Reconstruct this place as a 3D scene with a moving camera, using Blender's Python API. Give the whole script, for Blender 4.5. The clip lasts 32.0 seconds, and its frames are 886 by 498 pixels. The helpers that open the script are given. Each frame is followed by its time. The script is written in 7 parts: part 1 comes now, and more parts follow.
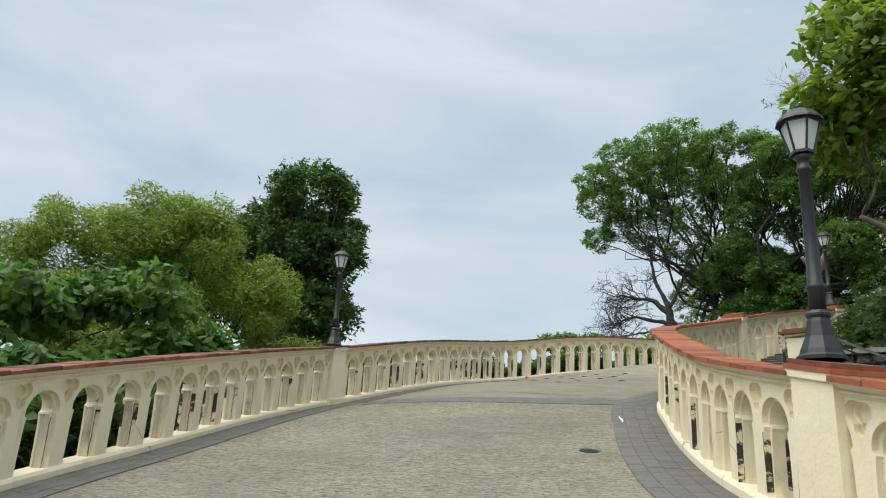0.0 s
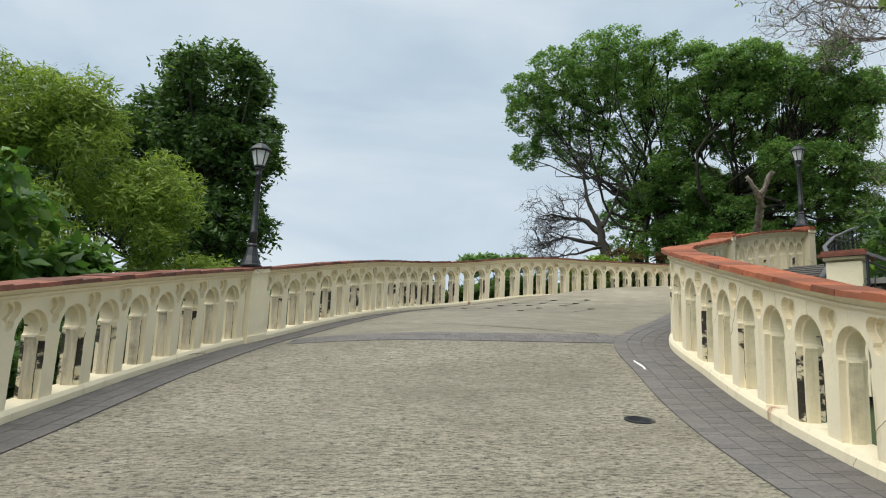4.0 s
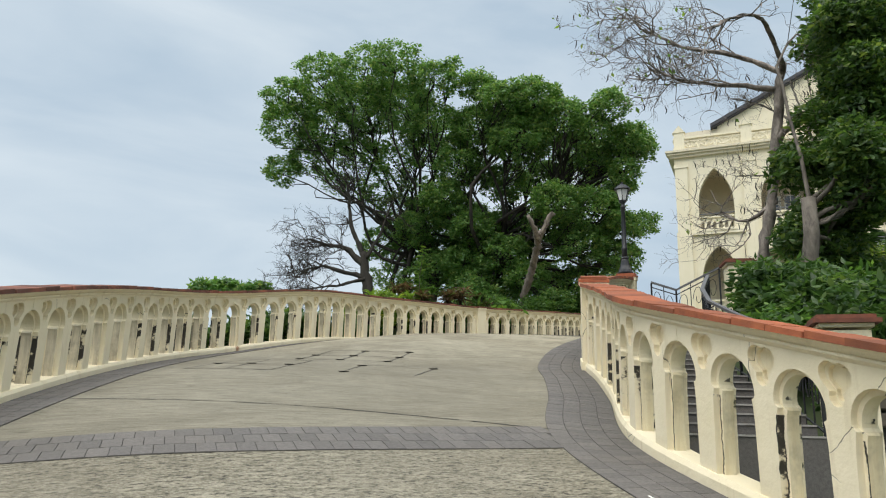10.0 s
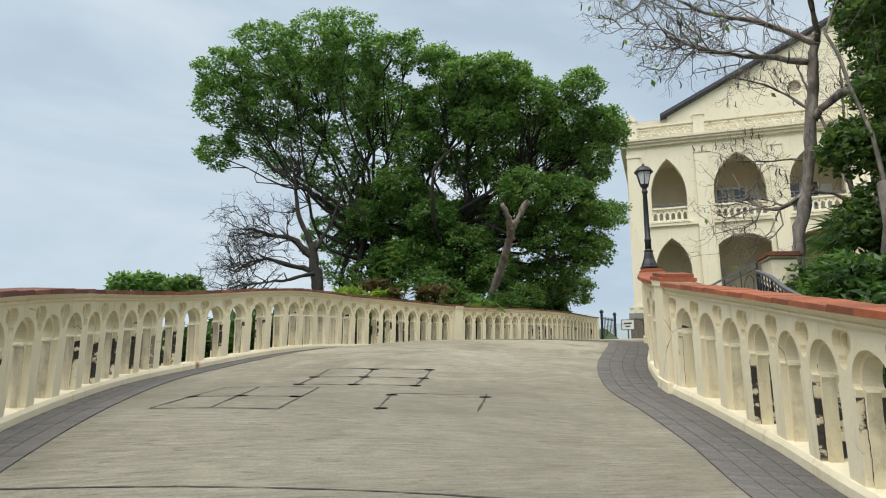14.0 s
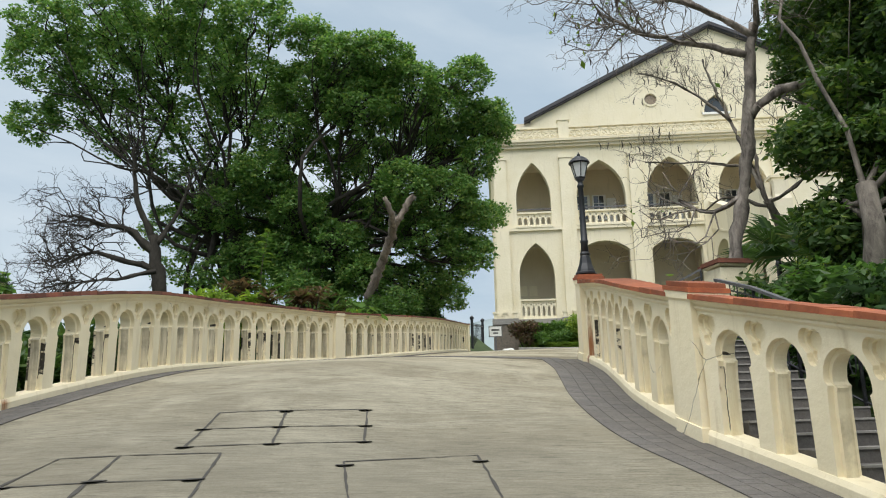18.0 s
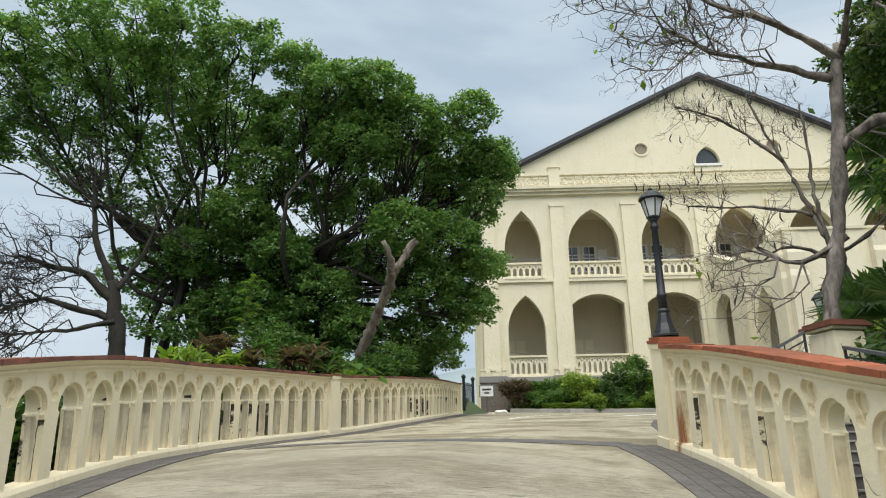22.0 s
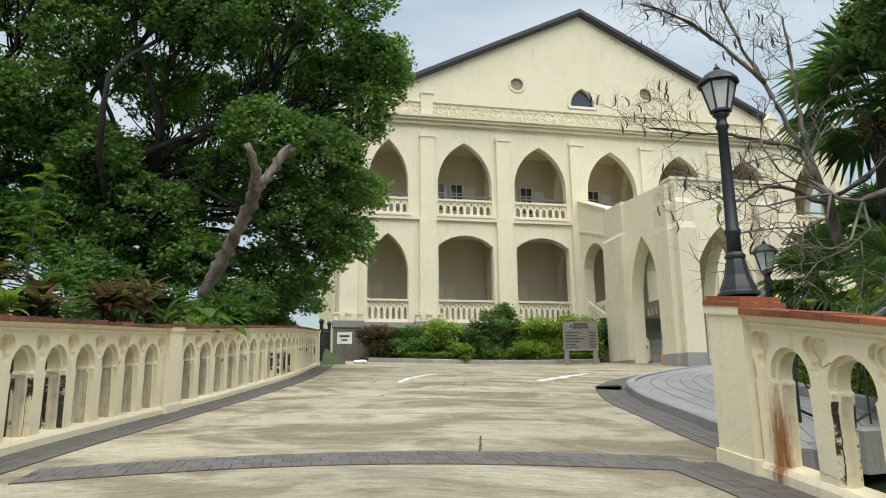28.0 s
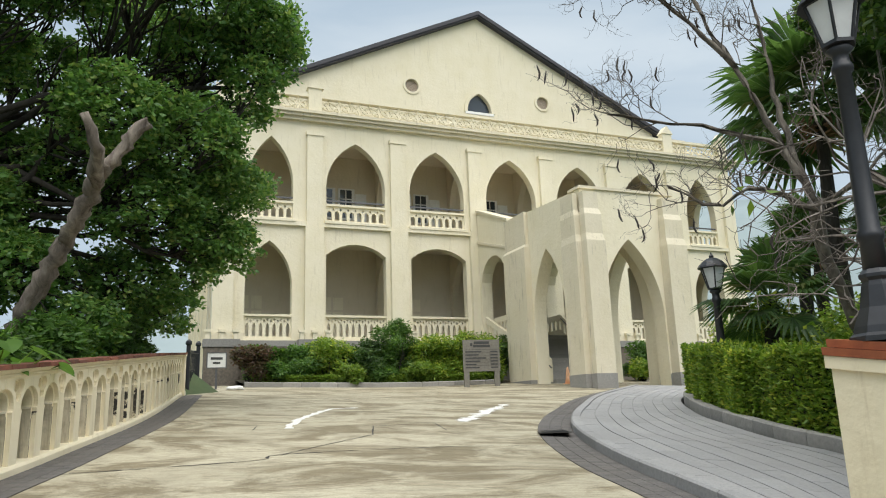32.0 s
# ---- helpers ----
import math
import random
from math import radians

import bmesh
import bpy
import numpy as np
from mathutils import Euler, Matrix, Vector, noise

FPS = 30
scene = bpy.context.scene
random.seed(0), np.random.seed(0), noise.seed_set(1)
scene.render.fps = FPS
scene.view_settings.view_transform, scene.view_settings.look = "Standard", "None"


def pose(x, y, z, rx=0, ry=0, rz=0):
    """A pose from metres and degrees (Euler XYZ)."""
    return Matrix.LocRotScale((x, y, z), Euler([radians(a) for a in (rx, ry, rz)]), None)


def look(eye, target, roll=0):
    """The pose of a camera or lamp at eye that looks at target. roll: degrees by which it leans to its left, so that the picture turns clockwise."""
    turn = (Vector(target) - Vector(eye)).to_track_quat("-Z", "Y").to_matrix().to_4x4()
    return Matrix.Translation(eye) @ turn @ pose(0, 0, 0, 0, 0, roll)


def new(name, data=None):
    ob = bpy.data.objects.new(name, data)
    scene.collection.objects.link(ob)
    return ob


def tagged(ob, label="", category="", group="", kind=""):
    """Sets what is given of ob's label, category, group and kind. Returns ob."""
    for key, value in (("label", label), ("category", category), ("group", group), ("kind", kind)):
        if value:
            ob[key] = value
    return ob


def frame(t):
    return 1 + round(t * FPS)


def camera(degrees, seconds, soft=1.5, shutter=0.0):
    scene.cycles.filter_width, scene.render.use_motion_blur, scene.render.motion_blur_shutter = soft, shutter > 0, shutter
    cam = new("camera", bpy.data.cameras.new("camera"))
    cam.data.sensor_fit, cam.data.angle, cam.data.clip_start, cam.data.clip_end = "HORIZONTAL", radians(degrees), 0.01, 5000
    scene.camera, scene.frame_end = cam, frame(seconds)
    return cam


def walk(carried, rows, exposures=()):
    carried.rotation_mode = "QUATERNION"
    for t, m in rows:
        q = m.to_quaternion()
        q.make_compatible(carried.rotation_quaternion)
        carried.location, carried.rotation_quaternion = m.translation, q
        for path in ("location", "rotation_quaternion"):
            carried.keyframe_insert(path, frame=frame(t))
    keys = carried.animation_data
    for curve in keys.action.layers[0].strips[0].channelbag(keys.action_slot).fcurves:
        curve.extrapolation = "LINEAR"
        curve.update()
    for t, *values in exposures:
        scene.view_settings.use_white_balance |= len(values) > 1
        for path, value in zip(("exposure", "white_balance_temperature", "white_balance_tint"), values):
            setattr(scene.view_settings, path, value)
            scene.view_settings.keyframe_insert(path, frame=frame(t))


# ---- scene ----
cam = camera(63.0, 32.0, 1.1)
METRES, EYE = 26.0, 1.346
ROWS = [
    (0.0, 0.0, 0.0, 0.0, -0.85, 16.56, -2.87),
    (0.5, -0.004, 0.0163, 0.0034, -1.9, 16.36, -2.83),
    (1.0, -0.0098, 0.0318, 0.0045, -3.05, 15.49, -2.81),
    (1.5, -0.014, 0.0479, 0.007, -4.32, 14.1, -2.85),
    (2.0, -0.017, 0.0628, 0.0108, -5.44, 12.73, -2.91),
    (2.5, -0.0199, 0.078, 0.0114, -6.25, 11.62, -2.95),
    (4.5, -0.0302, 0.1395, 0.0225, -9.57, 10.51, -1.62),
    (5.0, -0.0315, 0.1543, 0.024, -11.18, 10.79, -1.08),
    (5.5, -0.0316, 0.171, 0.0265, -13.06, 11.14, -0.62),
    (6.0, -0.035, 0.1851, 0.0305, -15.36, 11.45, -0.5),
    (6.5, -0.0359, 0.1998, 0.0313, -17.53, 11.99, -0.45),
    (7.0, -0.0366, 0.2169, 0.0373, -19.54, 12.67, -0.85),
    (7.5, -0.0412, 0.2325, 0.0393, -21.4, 13.39, -1.34),
    (8.0, -0.0438, 0.2475, 0.0406, -23.09, 13.75, -1.88),
    (8.5, -0.0442, 0.2633, 0.044, -25.04, 13.82, -2.3),
    (9.0, -0.0463, 0.2796, 0.0451, -27.08, 13.72, -2.42),
    (9.5, -0.0464, 0.2951, 0.0486, -29.09, 13.45, -2.07),
    (10.0, -0.0439, 0.311, 0.0531, -30.79, 13.49, -1.37),
    (10.5, -0.0459, 0.3267, 0.055, -31.94, 13.76, -0.42),
    (11.0, -0.0465, 0.3418, 0.0587, -32.48, 14.19, 0.6),
    (11.5, -0.046, 0.3568, 0.0629, -32.63, 14.93, 1.4),
    (12.0, -0.0459, 0.372, 0.0637, -33.02, 14.68, 1.14),
    (12.5, -0.0462, 0.3875, 0.0675, -33.72, 14.07, 0.55),
    (13.0, -0.0435, 0.4038, 0.0695, -34.54, 13.54, 0.13),
    (13.5, -0.0415, 0.4199, 0.0716, -35.59, 13.09, -0.17),
    (14.0, -0.0413, 0.4367, 0.0762, -36.99, 12.95, -0.11),
    (14.5, -0.0379, 0.4521, 0.0781, -38.83, 13.11, 0.16),
    (15.0, -0.0345, 0.4654, 0.0809, -40.95, 13.45, 0.47),
    (15.5, -0.0314, 0.4823, 0.0859, -43.01, 13.77, 0.66),
    (17.5, -0.014, 0.5402, 0.0944, -48.61, 13.06, 1.18),
    (18.0, -0.0072, 0.5532, 0.0982, -49.76, 12.99, 1.18),
    (18.5, -0.0009, 0.5674, 0.1022, -50.91, 13.17, 1.15),
    (19.0, 0.0043, 0.5796, 0.1041, -51.9, 13.46, 0.98),
    (19.5, 0.0119, 0.5933, 0.1083, -52.64, 13.98, 0.97),
    (20.0, 0.0179, 0.6062, 0.1107, -52.69, 14.69, 1.11),
    (20.5, 0.0231, 0.6182, 0.115, -52.12, 15.57, 1.35),
    (21.0, 0.0303, 0.6303, 0.1187, -51.51, 16.45, 1.36),
    (21.5, 0.0369, 0.6416, 0.1202, -51.57, 16.92, 1.15),
    (22.0, 0.0437, 0.6545, 0.124, -52.7, 16.97, 0.97),
    (22.5, 0.0532, 0.6676, 0.1258, -54.75, 16.68, 1.01),
    (23.0, 0.0612, 0.6811, 0.1278, -57.1, 16.05, 1.22),
    (23.5, 0.0672, 0.695, 0.1325, -59.08, 15.36, 1.52),
    (24.0, 0.0755, 0.707, 0.1335, -60.46, 14.76, 1.89),
    (24.5, 0.0841, 0.7172, 0.1371, -61.57, 14.27, 2.05),
    (25.0, 0.0926, 0.7294, 0.1412, -62.57, 13.92, 2.07),
    (25.5, 0.1027, 0.74, 0.1432, -63.59, 13.71, 1.98),
    (27.5, 0.1488, 0.7823, 0.154, -65.68, 12.22, 0.83),
    (28.0, 0.1607, 0.7925, 0.1568, -66.23, 12.03, 0.7),
    (28.5, 0.173, 0.8024, 0.1608, -67.34, 12.15, 0.76),
    (29.0, 0.1865, 0.8113, 0.1648, -68.84, 12.59, 1.04),
    (29.5, 0.1982, 0.82, 0.1668, -70.39, 12.91, 1.46),
    (30.0, 0.2109, 0.8289, 0.1705, -71.63, 13.12, 1.82),
    (30.5, 0.2245, 0.8354, 0.1741, -72.72, 13.17, 2.18),
    (31.0, 0.2366, 0.8419, 0.1758, -73.87, 12.98, 2.23),
    (31.5, 0.2488, 0.8489, 0.179, -74.85, 12.79, 2.07),
    (32.0, 0.2631, 0.8547, 0.1814, -75.65, 12.72, 1.89),
]
walk(cam, [(t, pose(METRES * x, METRES * y, EYE + METRES * z, 90 + pitch, roll, yaw)) for t, x, y, z, yaw, pitch, roll in ROWS])

# ---- world, sun, exposure ----
SUN_UP, SUN_TURN = 68.0, 236.0
scene.view_settings.exposure = 0.52
world = bpy.data.worlds.new("sky")
scene.world = world
world.use_nodes = True
wn, wl = world.node_tree.nodes, world.node_tree.links
wn.clear()
w_out = wn.new("ShaderNodeOutputWorld")
w_bg = wn.new("ShaderNodeBackground")
w_sky = wn.new("ShaderNodeTexSky")
w_sky.sky_type, w_sky.sun_disc = "NISHITA", False
w_sky.sun_elevation, w_sky.sun_rotation = radians(SUN_UP), radians(SUN_TURN)
w_sky.air_density, w_sky.dust_density, w_sky.ozone_density = 1.0, 2.5, 1.5
w_tc = wn.new("ShaderNodeTexCoord")
w_map = wn.new("ShaderNodeMapping")
w_map.inputs["Scale"].default_value = (1.0, 1.0, 3.0)
w_n1 = wn.new("ShaderNodeTexNoise")
w_n1.inputs["Scale"].default_value, w_n1.inputs["Detail"].default_value, w_n1.inputs["Roughness"].default_value = 1.9, 7.0, 0.52
w_n1.inputs["Distortion"].default_value = 0.5
w_ramp = wn.new("ShaderNodeValToRGB")
w_ramp.color_ramp.elements[0].position, w_ramp.color_ramp.elements[0].color = 0.36, (4.6, 5.7, 6.7, 1)
w_ramp.color_ramp.elements[1].position, w_ramp.color_ramp.elements[1].color = 0.66, (6.9, 7.7, 8.2, 1)
w_mix = wn.new("ShaderNodeMix")
w_mix.data_type = "RGBA"
w_mix.inputs[0].default_value = 0.86
wl.new(w_tc.outputs["Generated"], w_map.inputs["Vector"])
wl.new(w_map.outputs["Vector"], w_n1.inputs["Vector"])
wl.new(w_n1.outputs["Fac"], w_ramp.inputs["Fac"])
wl.new(w_sky.outputs["Color"], w_mix.inputs[6])
wl.new(w_ramp.outputs["Color"], w_mix.inputs[7])
wl.new(w_mix.outputs[2], w_bg.inputs["Color"])
w_bg.inputs["Strength"].default_value = 0.079
wl.new(w_bg.outputs["Background"], w_out.inputs["Surface"])
sun_data = bpy.data.lights.new("sun", "SUN")
sun_data.energy, sun_data.angle, sun_data.color = 3.0, radians(75), (1.0, 0.96, 0.9)
sun = new("sun", sun_data)
sa, ca = radians(SUN_TURN), radians(SUN_UP)
sun.matrix_world = look((0, 0, 60), (-math.sin(sa) * math.cos(ca) * 50, -math.cos(sa) * math.cos(ca) * 50, 60 - math.sin(ca) * 50))


# ---- materials ----
def material(name, build):
    m = bpy.data.materials.new(name)
    m.use_nodes = True
    nt = m.node_tree
    b = nt.nodes["Principled BSDF"]
    build(nt, b)
    return m


def node(nt, kind, **inputs):
    nd = nt.nodes.new(kind)
    for k, v in inputs.items():
        nd.inputs[k.replace("_", " ")].default_value = v
    return nd


def world_coords(nt, scale=(1, 1, 1)):
    g, mp = nt.nodes.new("ShaderNodeNewGeometry"), nt.nodes.new("ShaderNodeMapping")
    mp.inputs["Scale"].default_value = scale
    nt.links.new(g.outputs["Position"], mp.inputs["Vector"])
    return mp.outputs["Vector"]


def noise_tex(nt, vec, scale, detail=4.0, rough=0.55, distort=0.0):
    n = node(nt, "ShaderNodeTexNoise", Scale=scale, Detail=detail, Roughness=rough, Distortion=distort)
    nt.links.new(vec, n.inputs["Vector"])
    return n.outputs["Fac"]


def ramp(nt, fac, stops):
    r = nt.nodes.new("ShaderNodeValToRGB")
    els = r.color_ramp.elements
    while len(els) < len(stops):
        els.new(0.5)
    for e, (p, c) in zip(els, stops):
        e.position, e.color = p, (*c, 1) if len(c) == 3 else c
    nt.links.new(fac, r.inputs["Fac"])
    return r.outputs["Color"]


def mixed(nt, fac, a, b, how="MIX"):
    m = nt.nodes.new("ShaderNodeMix")
    m.data_type, m.blend_type = "RGBA", how
    for sock, v in ((m.inputs[0], fac), (m.inputs[6], a), (m.inputs[7], b)):
        if isinstance(v, (int, float)):
            sock.default_value = v
        elif isinstance(v, tuple):
            sock.default_value = (*v, 1) if len(v) == 3 else v
        else:
            nt.links.new(v, sock)
    return m.outputs[2]


def maths(nt, op, a, b=0.0):
    m = nt.nodes.new("ShaderNodeMath")
    m.operation = op
    for sock, v in zip(m.inputs, (a, b)):
        if isinstance(v, (int, float)):
            sock.default_value = v
        else:
            nt.links.new(v, sock)
    return m.outputs[0]


def bump(nt, b, height, strength, distance=0.01):
    bp = node(nt, "ShaderNodeBump", Strength=strength, Distance=distance)
    nt.links.new(height, bp.inputs["Height"])
    nt.links.new(bp.outputs["Normal"], b.inputs["Normal"])


def object_random(nt):
    return nt.nodes.new("ShaderNodeObjectInfo").outputs["Random"]


def island_random(nt):
    return nt.nodes.new("ShaderNodeNewGeometry").outputs["Random Per Island"]


def rust_runs(nt, v, c):
    """Iron stains that run down where the bars inside the wall have rusted through."""
    flat = nt.nodes.new("ShaderNodeVectorMath")
    flat.operation = "MULTIPLY"
    flat.inputs[1].default_value = (1, 1, 0.16)
    nt.links.new(v, flat.inputs[0])
    drips = maths(nt, "MULTIPLY", noise_tex(nt, world_coords(nt, (9, 9, 1.0)), 2.5, 6, 0.75), 0.24)
    for x, y, z, reach in RUST:
        far = nt.nodes.new("ShaderNodeVectorMath")
        far.operation = "DISTANCE"
        nt.links.new(flat.outputs[0], far.inputs[0])
        far.inputs[1].default_value = (x, y, 0.16 * z)
        run = maths(nt, "ADD", far.outputs["Value"], drips)
        c = mixed(nt, ramp(nt, run, [(reach - 0.075, (0.95, 0.95, 0.95)), (reach, (0, 0, 0))]), c, (0.29, 0.105, 0.028))
    return c


RUST = ((11.07, 20.55, 4.95, 0.24), (2.87, 23.2, 4.2, 0.2), (3.2, 9.4, 1.68, 0.21))


def painted(col, dirt, crack=True, rust_col=(0.36, 0.2, 0.075), worn=0.56):
    def build(nt, b):
        v = world_coords(nt)
        big = noise_tex(nt, v, 0.9, 5, 0.6)
        streak = noise_tex(nt, world_coords(nt, (3.0, 3.0, 0.35)), 2.2, 5, 0.65, 0.4)
        fine = noise_tex(nt, v, 38.0, 4, 0.6)
        lump = noise_tex(nt, v, 7.0, 3, 0.5)
        c = mixed(nt, ramp(nt, big, [(0.35, (0, 0, 0)), (0.75, (1, 1, 1))]), col, tuple(k * f for k, f in zip(col, (0.93, 0.92, 0.86))))
        c = mixed(nt, ramp(nt, streak, [(worn, (0, 0, 0)), (worn + 0.2, (0.7, 0.7, 0.7))]), c, dirt)
        c = mixed(nt, ramp(nt, noise_tex(nt, v, 16.0, 6, 0.75), [(0.62, (0, 0, 0)), (0.78, (0.5, 0.5, 0.5))]), c, dirt)
        height = maths(nt, "ADD", maths(nt, "MULTIPLY", fine, 0.5), maths(nt, "MULTIPLY", lump, 2.2))
        if crack:
            uv = nt.nodes.new("ShaderNodeUVMap")
            uv.uv_map = "face"
            sep = nt.nodes.new("ShaderNodeSeparateXYZ")
            nt.links.new(uv.outputs[0], sep.inputs[0])
            rnd = object_random(nt)
            wob = maths(nt, "MULTIPLY", maths(nt, "SUBTRACT", noise_tex(nt, world_coords(nt, (1, 1, 1.6)), 3.5, 4, 0.65), 0.5), 0.1)
            mid = maths(nt, "ADD", maths(nt, "MULTIPLY", rnd, 0.06), 0.29)
            off = maths(nt, "ABSOLUTE", maths(nt, "SUBTRACT", maths(nt, "ADD", sep.outputs[0], wob), mid))
            line = ramp(nt, maths(nt, "MULTIPLY", off, maths(nt, "ADD", noise_tex(nt, v, 9.0, 3), 0.45)), [(0.0075, (1, 1, 1)), (0.0125, (0, 0, 0))])
            some = ramp(nt, maths(nt, "FRACT", maths(nt, "MULTIPLY", rnd, 7.31)), [(0.3, (0, 0, 0)), (0.31, (1, 1, 1))])
            tall = ramp(nt, maths(nt, "ADD", sep.outputs[1], maths(nt, "MULTIPLY", noise_tex(nt, v, 1.7, 2), 0.5)), [(0.36, (0, 0, 0)), (0.38, (1, 1, 1)), (1.2, (1, 1, 1)), (1.22, (0, 0, 0))])
            line = mixed(nt, 1.0, mixed(nt, 1.0, line, some, "MULTIPLY"), tall, "MULTIPLY")
            line = mixed(nt, 1.0, line, ramp(nt, sep.outputs[1], [(0.66, (1, 1, 1)), (0.665, (0, 0, 0)), (0.755, (0, 0, 0)), (0.76, (1, 1, 1))]), "MULTIPLY")
            vo = node(nt, "ShaderNodeTexVoronoi", Scale=0.8)
            vo.feature = "DISTANCE_TO_EDGE"
            warp = nt.nodes.new("ShaderNodeVectorMath")
            nz = node(nt, "ShaderNodeTexNoise", Scale=4.0, Detail=4.0)
            nt.links.new(v, nz.inputs["Vector"])
            warp.operation = "MULTIPLY_ADD"
            warp.inputs[1].default_value = (0.12, 0.12, 0.12)
            nt.links.new(nz.outputs["Color"], warp.inputs[0])
            nt.links.new(v, warp.inputs[2])
            nt.links.new(warp.outputs[0], vo.inputs["Vector"])
            hair = ramp(nt, vo.outputs["Distance"], [(0.0012, (1, 1, 1)), (0.0032, (0, 0, 0))])
            gate = ramp(nt, noise_tex(nt, v, 0.8, 2), [(0.57, (0, 0, 0)), (0.6, (0.9, 0.9, 0.9))])
            hair = mixed(nt, 1.0, hair, gate, "MULTIPLY")
            line = mixed(nt, 1.0, line, hair, "ADD")
            lie = nt.nodes.new("ShaderNodeSeparateXYZ")
            nt.links.new(nt.nodes.new("ShaderNodeNewGeometry").outputs["True Normal"], lie.inputs[0])
            line = mixed(nt, 1.0, line, ramp(nt, maths(nt, "ABSOLUTE", lie.outputs[2]), [(0.35, (1, 1, 1)), (0.45, (0, 0, 0))]), "MULTIPLY")
            rust = ramp(nt, noise_tex(nt, world_coords(nt, (2.6, 2.6, 0.6)), 1.7, 6, 0.7), [(0.68, (0, 0, 0)), (0.76, (0.7, 0.7, 0.7))])
            c = mixed(nt, rust, c, rust_col)
            c = rust_runs(nt, v, c)
            c = mixed(nt, line, c, (0.035, 0.03, 0.022))
            height = maths(nt, "SUBTRACT", height, maths(nt, "MULTIPLY", line, 2.0))
        nt.links.new(c, b.inputs["Base Color"])
        b.inputs["Roughness"].default_value = 0.72
        bump(nt, b, height, 0.4, 0.014)
    return build


def streaked(col, grey, rust_col):
    """Jamb faces: darker noise streaks and patches over cream, with rust."""
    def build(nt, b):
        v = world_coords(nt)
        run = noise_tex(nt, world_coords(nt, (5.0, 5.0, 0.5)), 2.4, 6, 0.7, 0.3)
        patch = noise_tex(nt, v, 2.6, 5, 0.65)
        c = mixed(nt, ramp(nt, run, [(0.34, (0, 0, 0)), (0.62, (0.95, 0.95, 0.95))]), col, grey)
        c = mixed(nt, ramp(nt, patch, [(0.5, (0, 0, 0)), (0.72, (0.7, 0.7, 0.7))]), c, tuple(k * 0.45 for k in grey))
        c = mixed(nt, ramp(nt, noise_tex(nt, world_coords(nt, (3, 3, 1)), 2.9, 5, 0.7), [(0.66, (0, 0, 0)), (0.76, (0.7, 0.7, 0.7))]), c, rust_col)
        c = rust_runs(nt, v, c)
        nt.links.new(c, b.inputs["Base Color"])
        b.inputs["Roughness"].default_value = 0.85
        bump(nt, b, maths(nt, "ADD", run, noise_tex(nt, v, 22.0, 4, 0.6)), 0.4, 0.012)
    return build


def grainy(cols, scale, rough, bump_to, by_piece=False, big=0.6, stain=None, vary=0.2):
    """Two-scale colour variation between cols, plus a difference from piece to piece."""
    def build(nt, b):
        v = world_coords(nt)
        n1, n2 = noise_tex(nt, v, scale, 6, 0.65), noise_tex(nt, v, big, 4, 0.6, 0.3)
        c = ramp(nt, n1, [(0.3, cols[0]), (0.7, cols[1])])
        c = mixed(nt, ramp(nt, n2, [(0.35, (0, 0, 0)), (0.7, (0.6, 0.6, 0.6))]), c, cols[2] if len(cols) > 2 else cols[0])
        if by_piece:
            f = maths(nt, "ADD", object_random(nt), island_random(nt))
            f = maths(nt, "FRACT", maths(nt, "MULTIPLY", f, 3.7))
            c = mixed(nt, 1.0, c, ramp(nt, f, [(0, (1 - vary, 1 - vary, 1 - vary)), (1, (1 + vary * 0.7, 1 + vary * 0.6, 1 + vary * 0.5))]), "MULTIPLY")
        if stain:
            c = mixed(nt, ramp(nt, noise_tex(nt, v, 0.35, 5, 0.7), [(0.55, (0, 0, 0)), (0.75, (0.6, 0.6, 0.6))]), c, stain)
        nt.links.new(c, b.inputs["Base Color"])
        b.inputs["Roughness"].default_value = rough
        bump(nt, b, n1, bump_to, 0.01)
    return build


def foliage(dark, light, rough=0.42, yellow=None):
    def build(nt, b):
        f = island_random(nt)
        v = world_coords(nt)
        patch = noise_tex(nt, v, 0.9, 4, 0.65)
        c = ramp(nt, f, [(0.0, dark), (0.75, light), (1.0, yellow or light)])
        c = mixed(nt, ramp(nt, patch, [(0.35, (0, 0, 0)), (0.7, (0.6, 0.6, 0.6))]), c, dark)
        nt.links.new(c, b.inputs["Base Color"])
        b.inputs["Roughness"].default_value = rough
        b.inputs["Transmission Weight"].default_value = 0.0
        tr = nt.nodes.new("ShaderNodeBsdfTranslucent")
        nt.links.new(mixed(nt, 1.0, c, (1.9, 1.9, 1.2), "MULTIPLY"), tr.inputs["Color"])
        b.inputs["Specular IOR Level"].default_value = 0.3
        mx = nt.nodes.new("ShaderNodeMixShader")
        mx.inputs[0].default_value = 0.4
        out = nt.nodes["Material Output"]
        nt.links.new(b.outputs[0], mx.inputs[1])
        nt.links.new(tr.outputs[0], mx.inputs[2])
        nt.links.new(mx.outputs[0], out.inputs["Surface"])
    return build


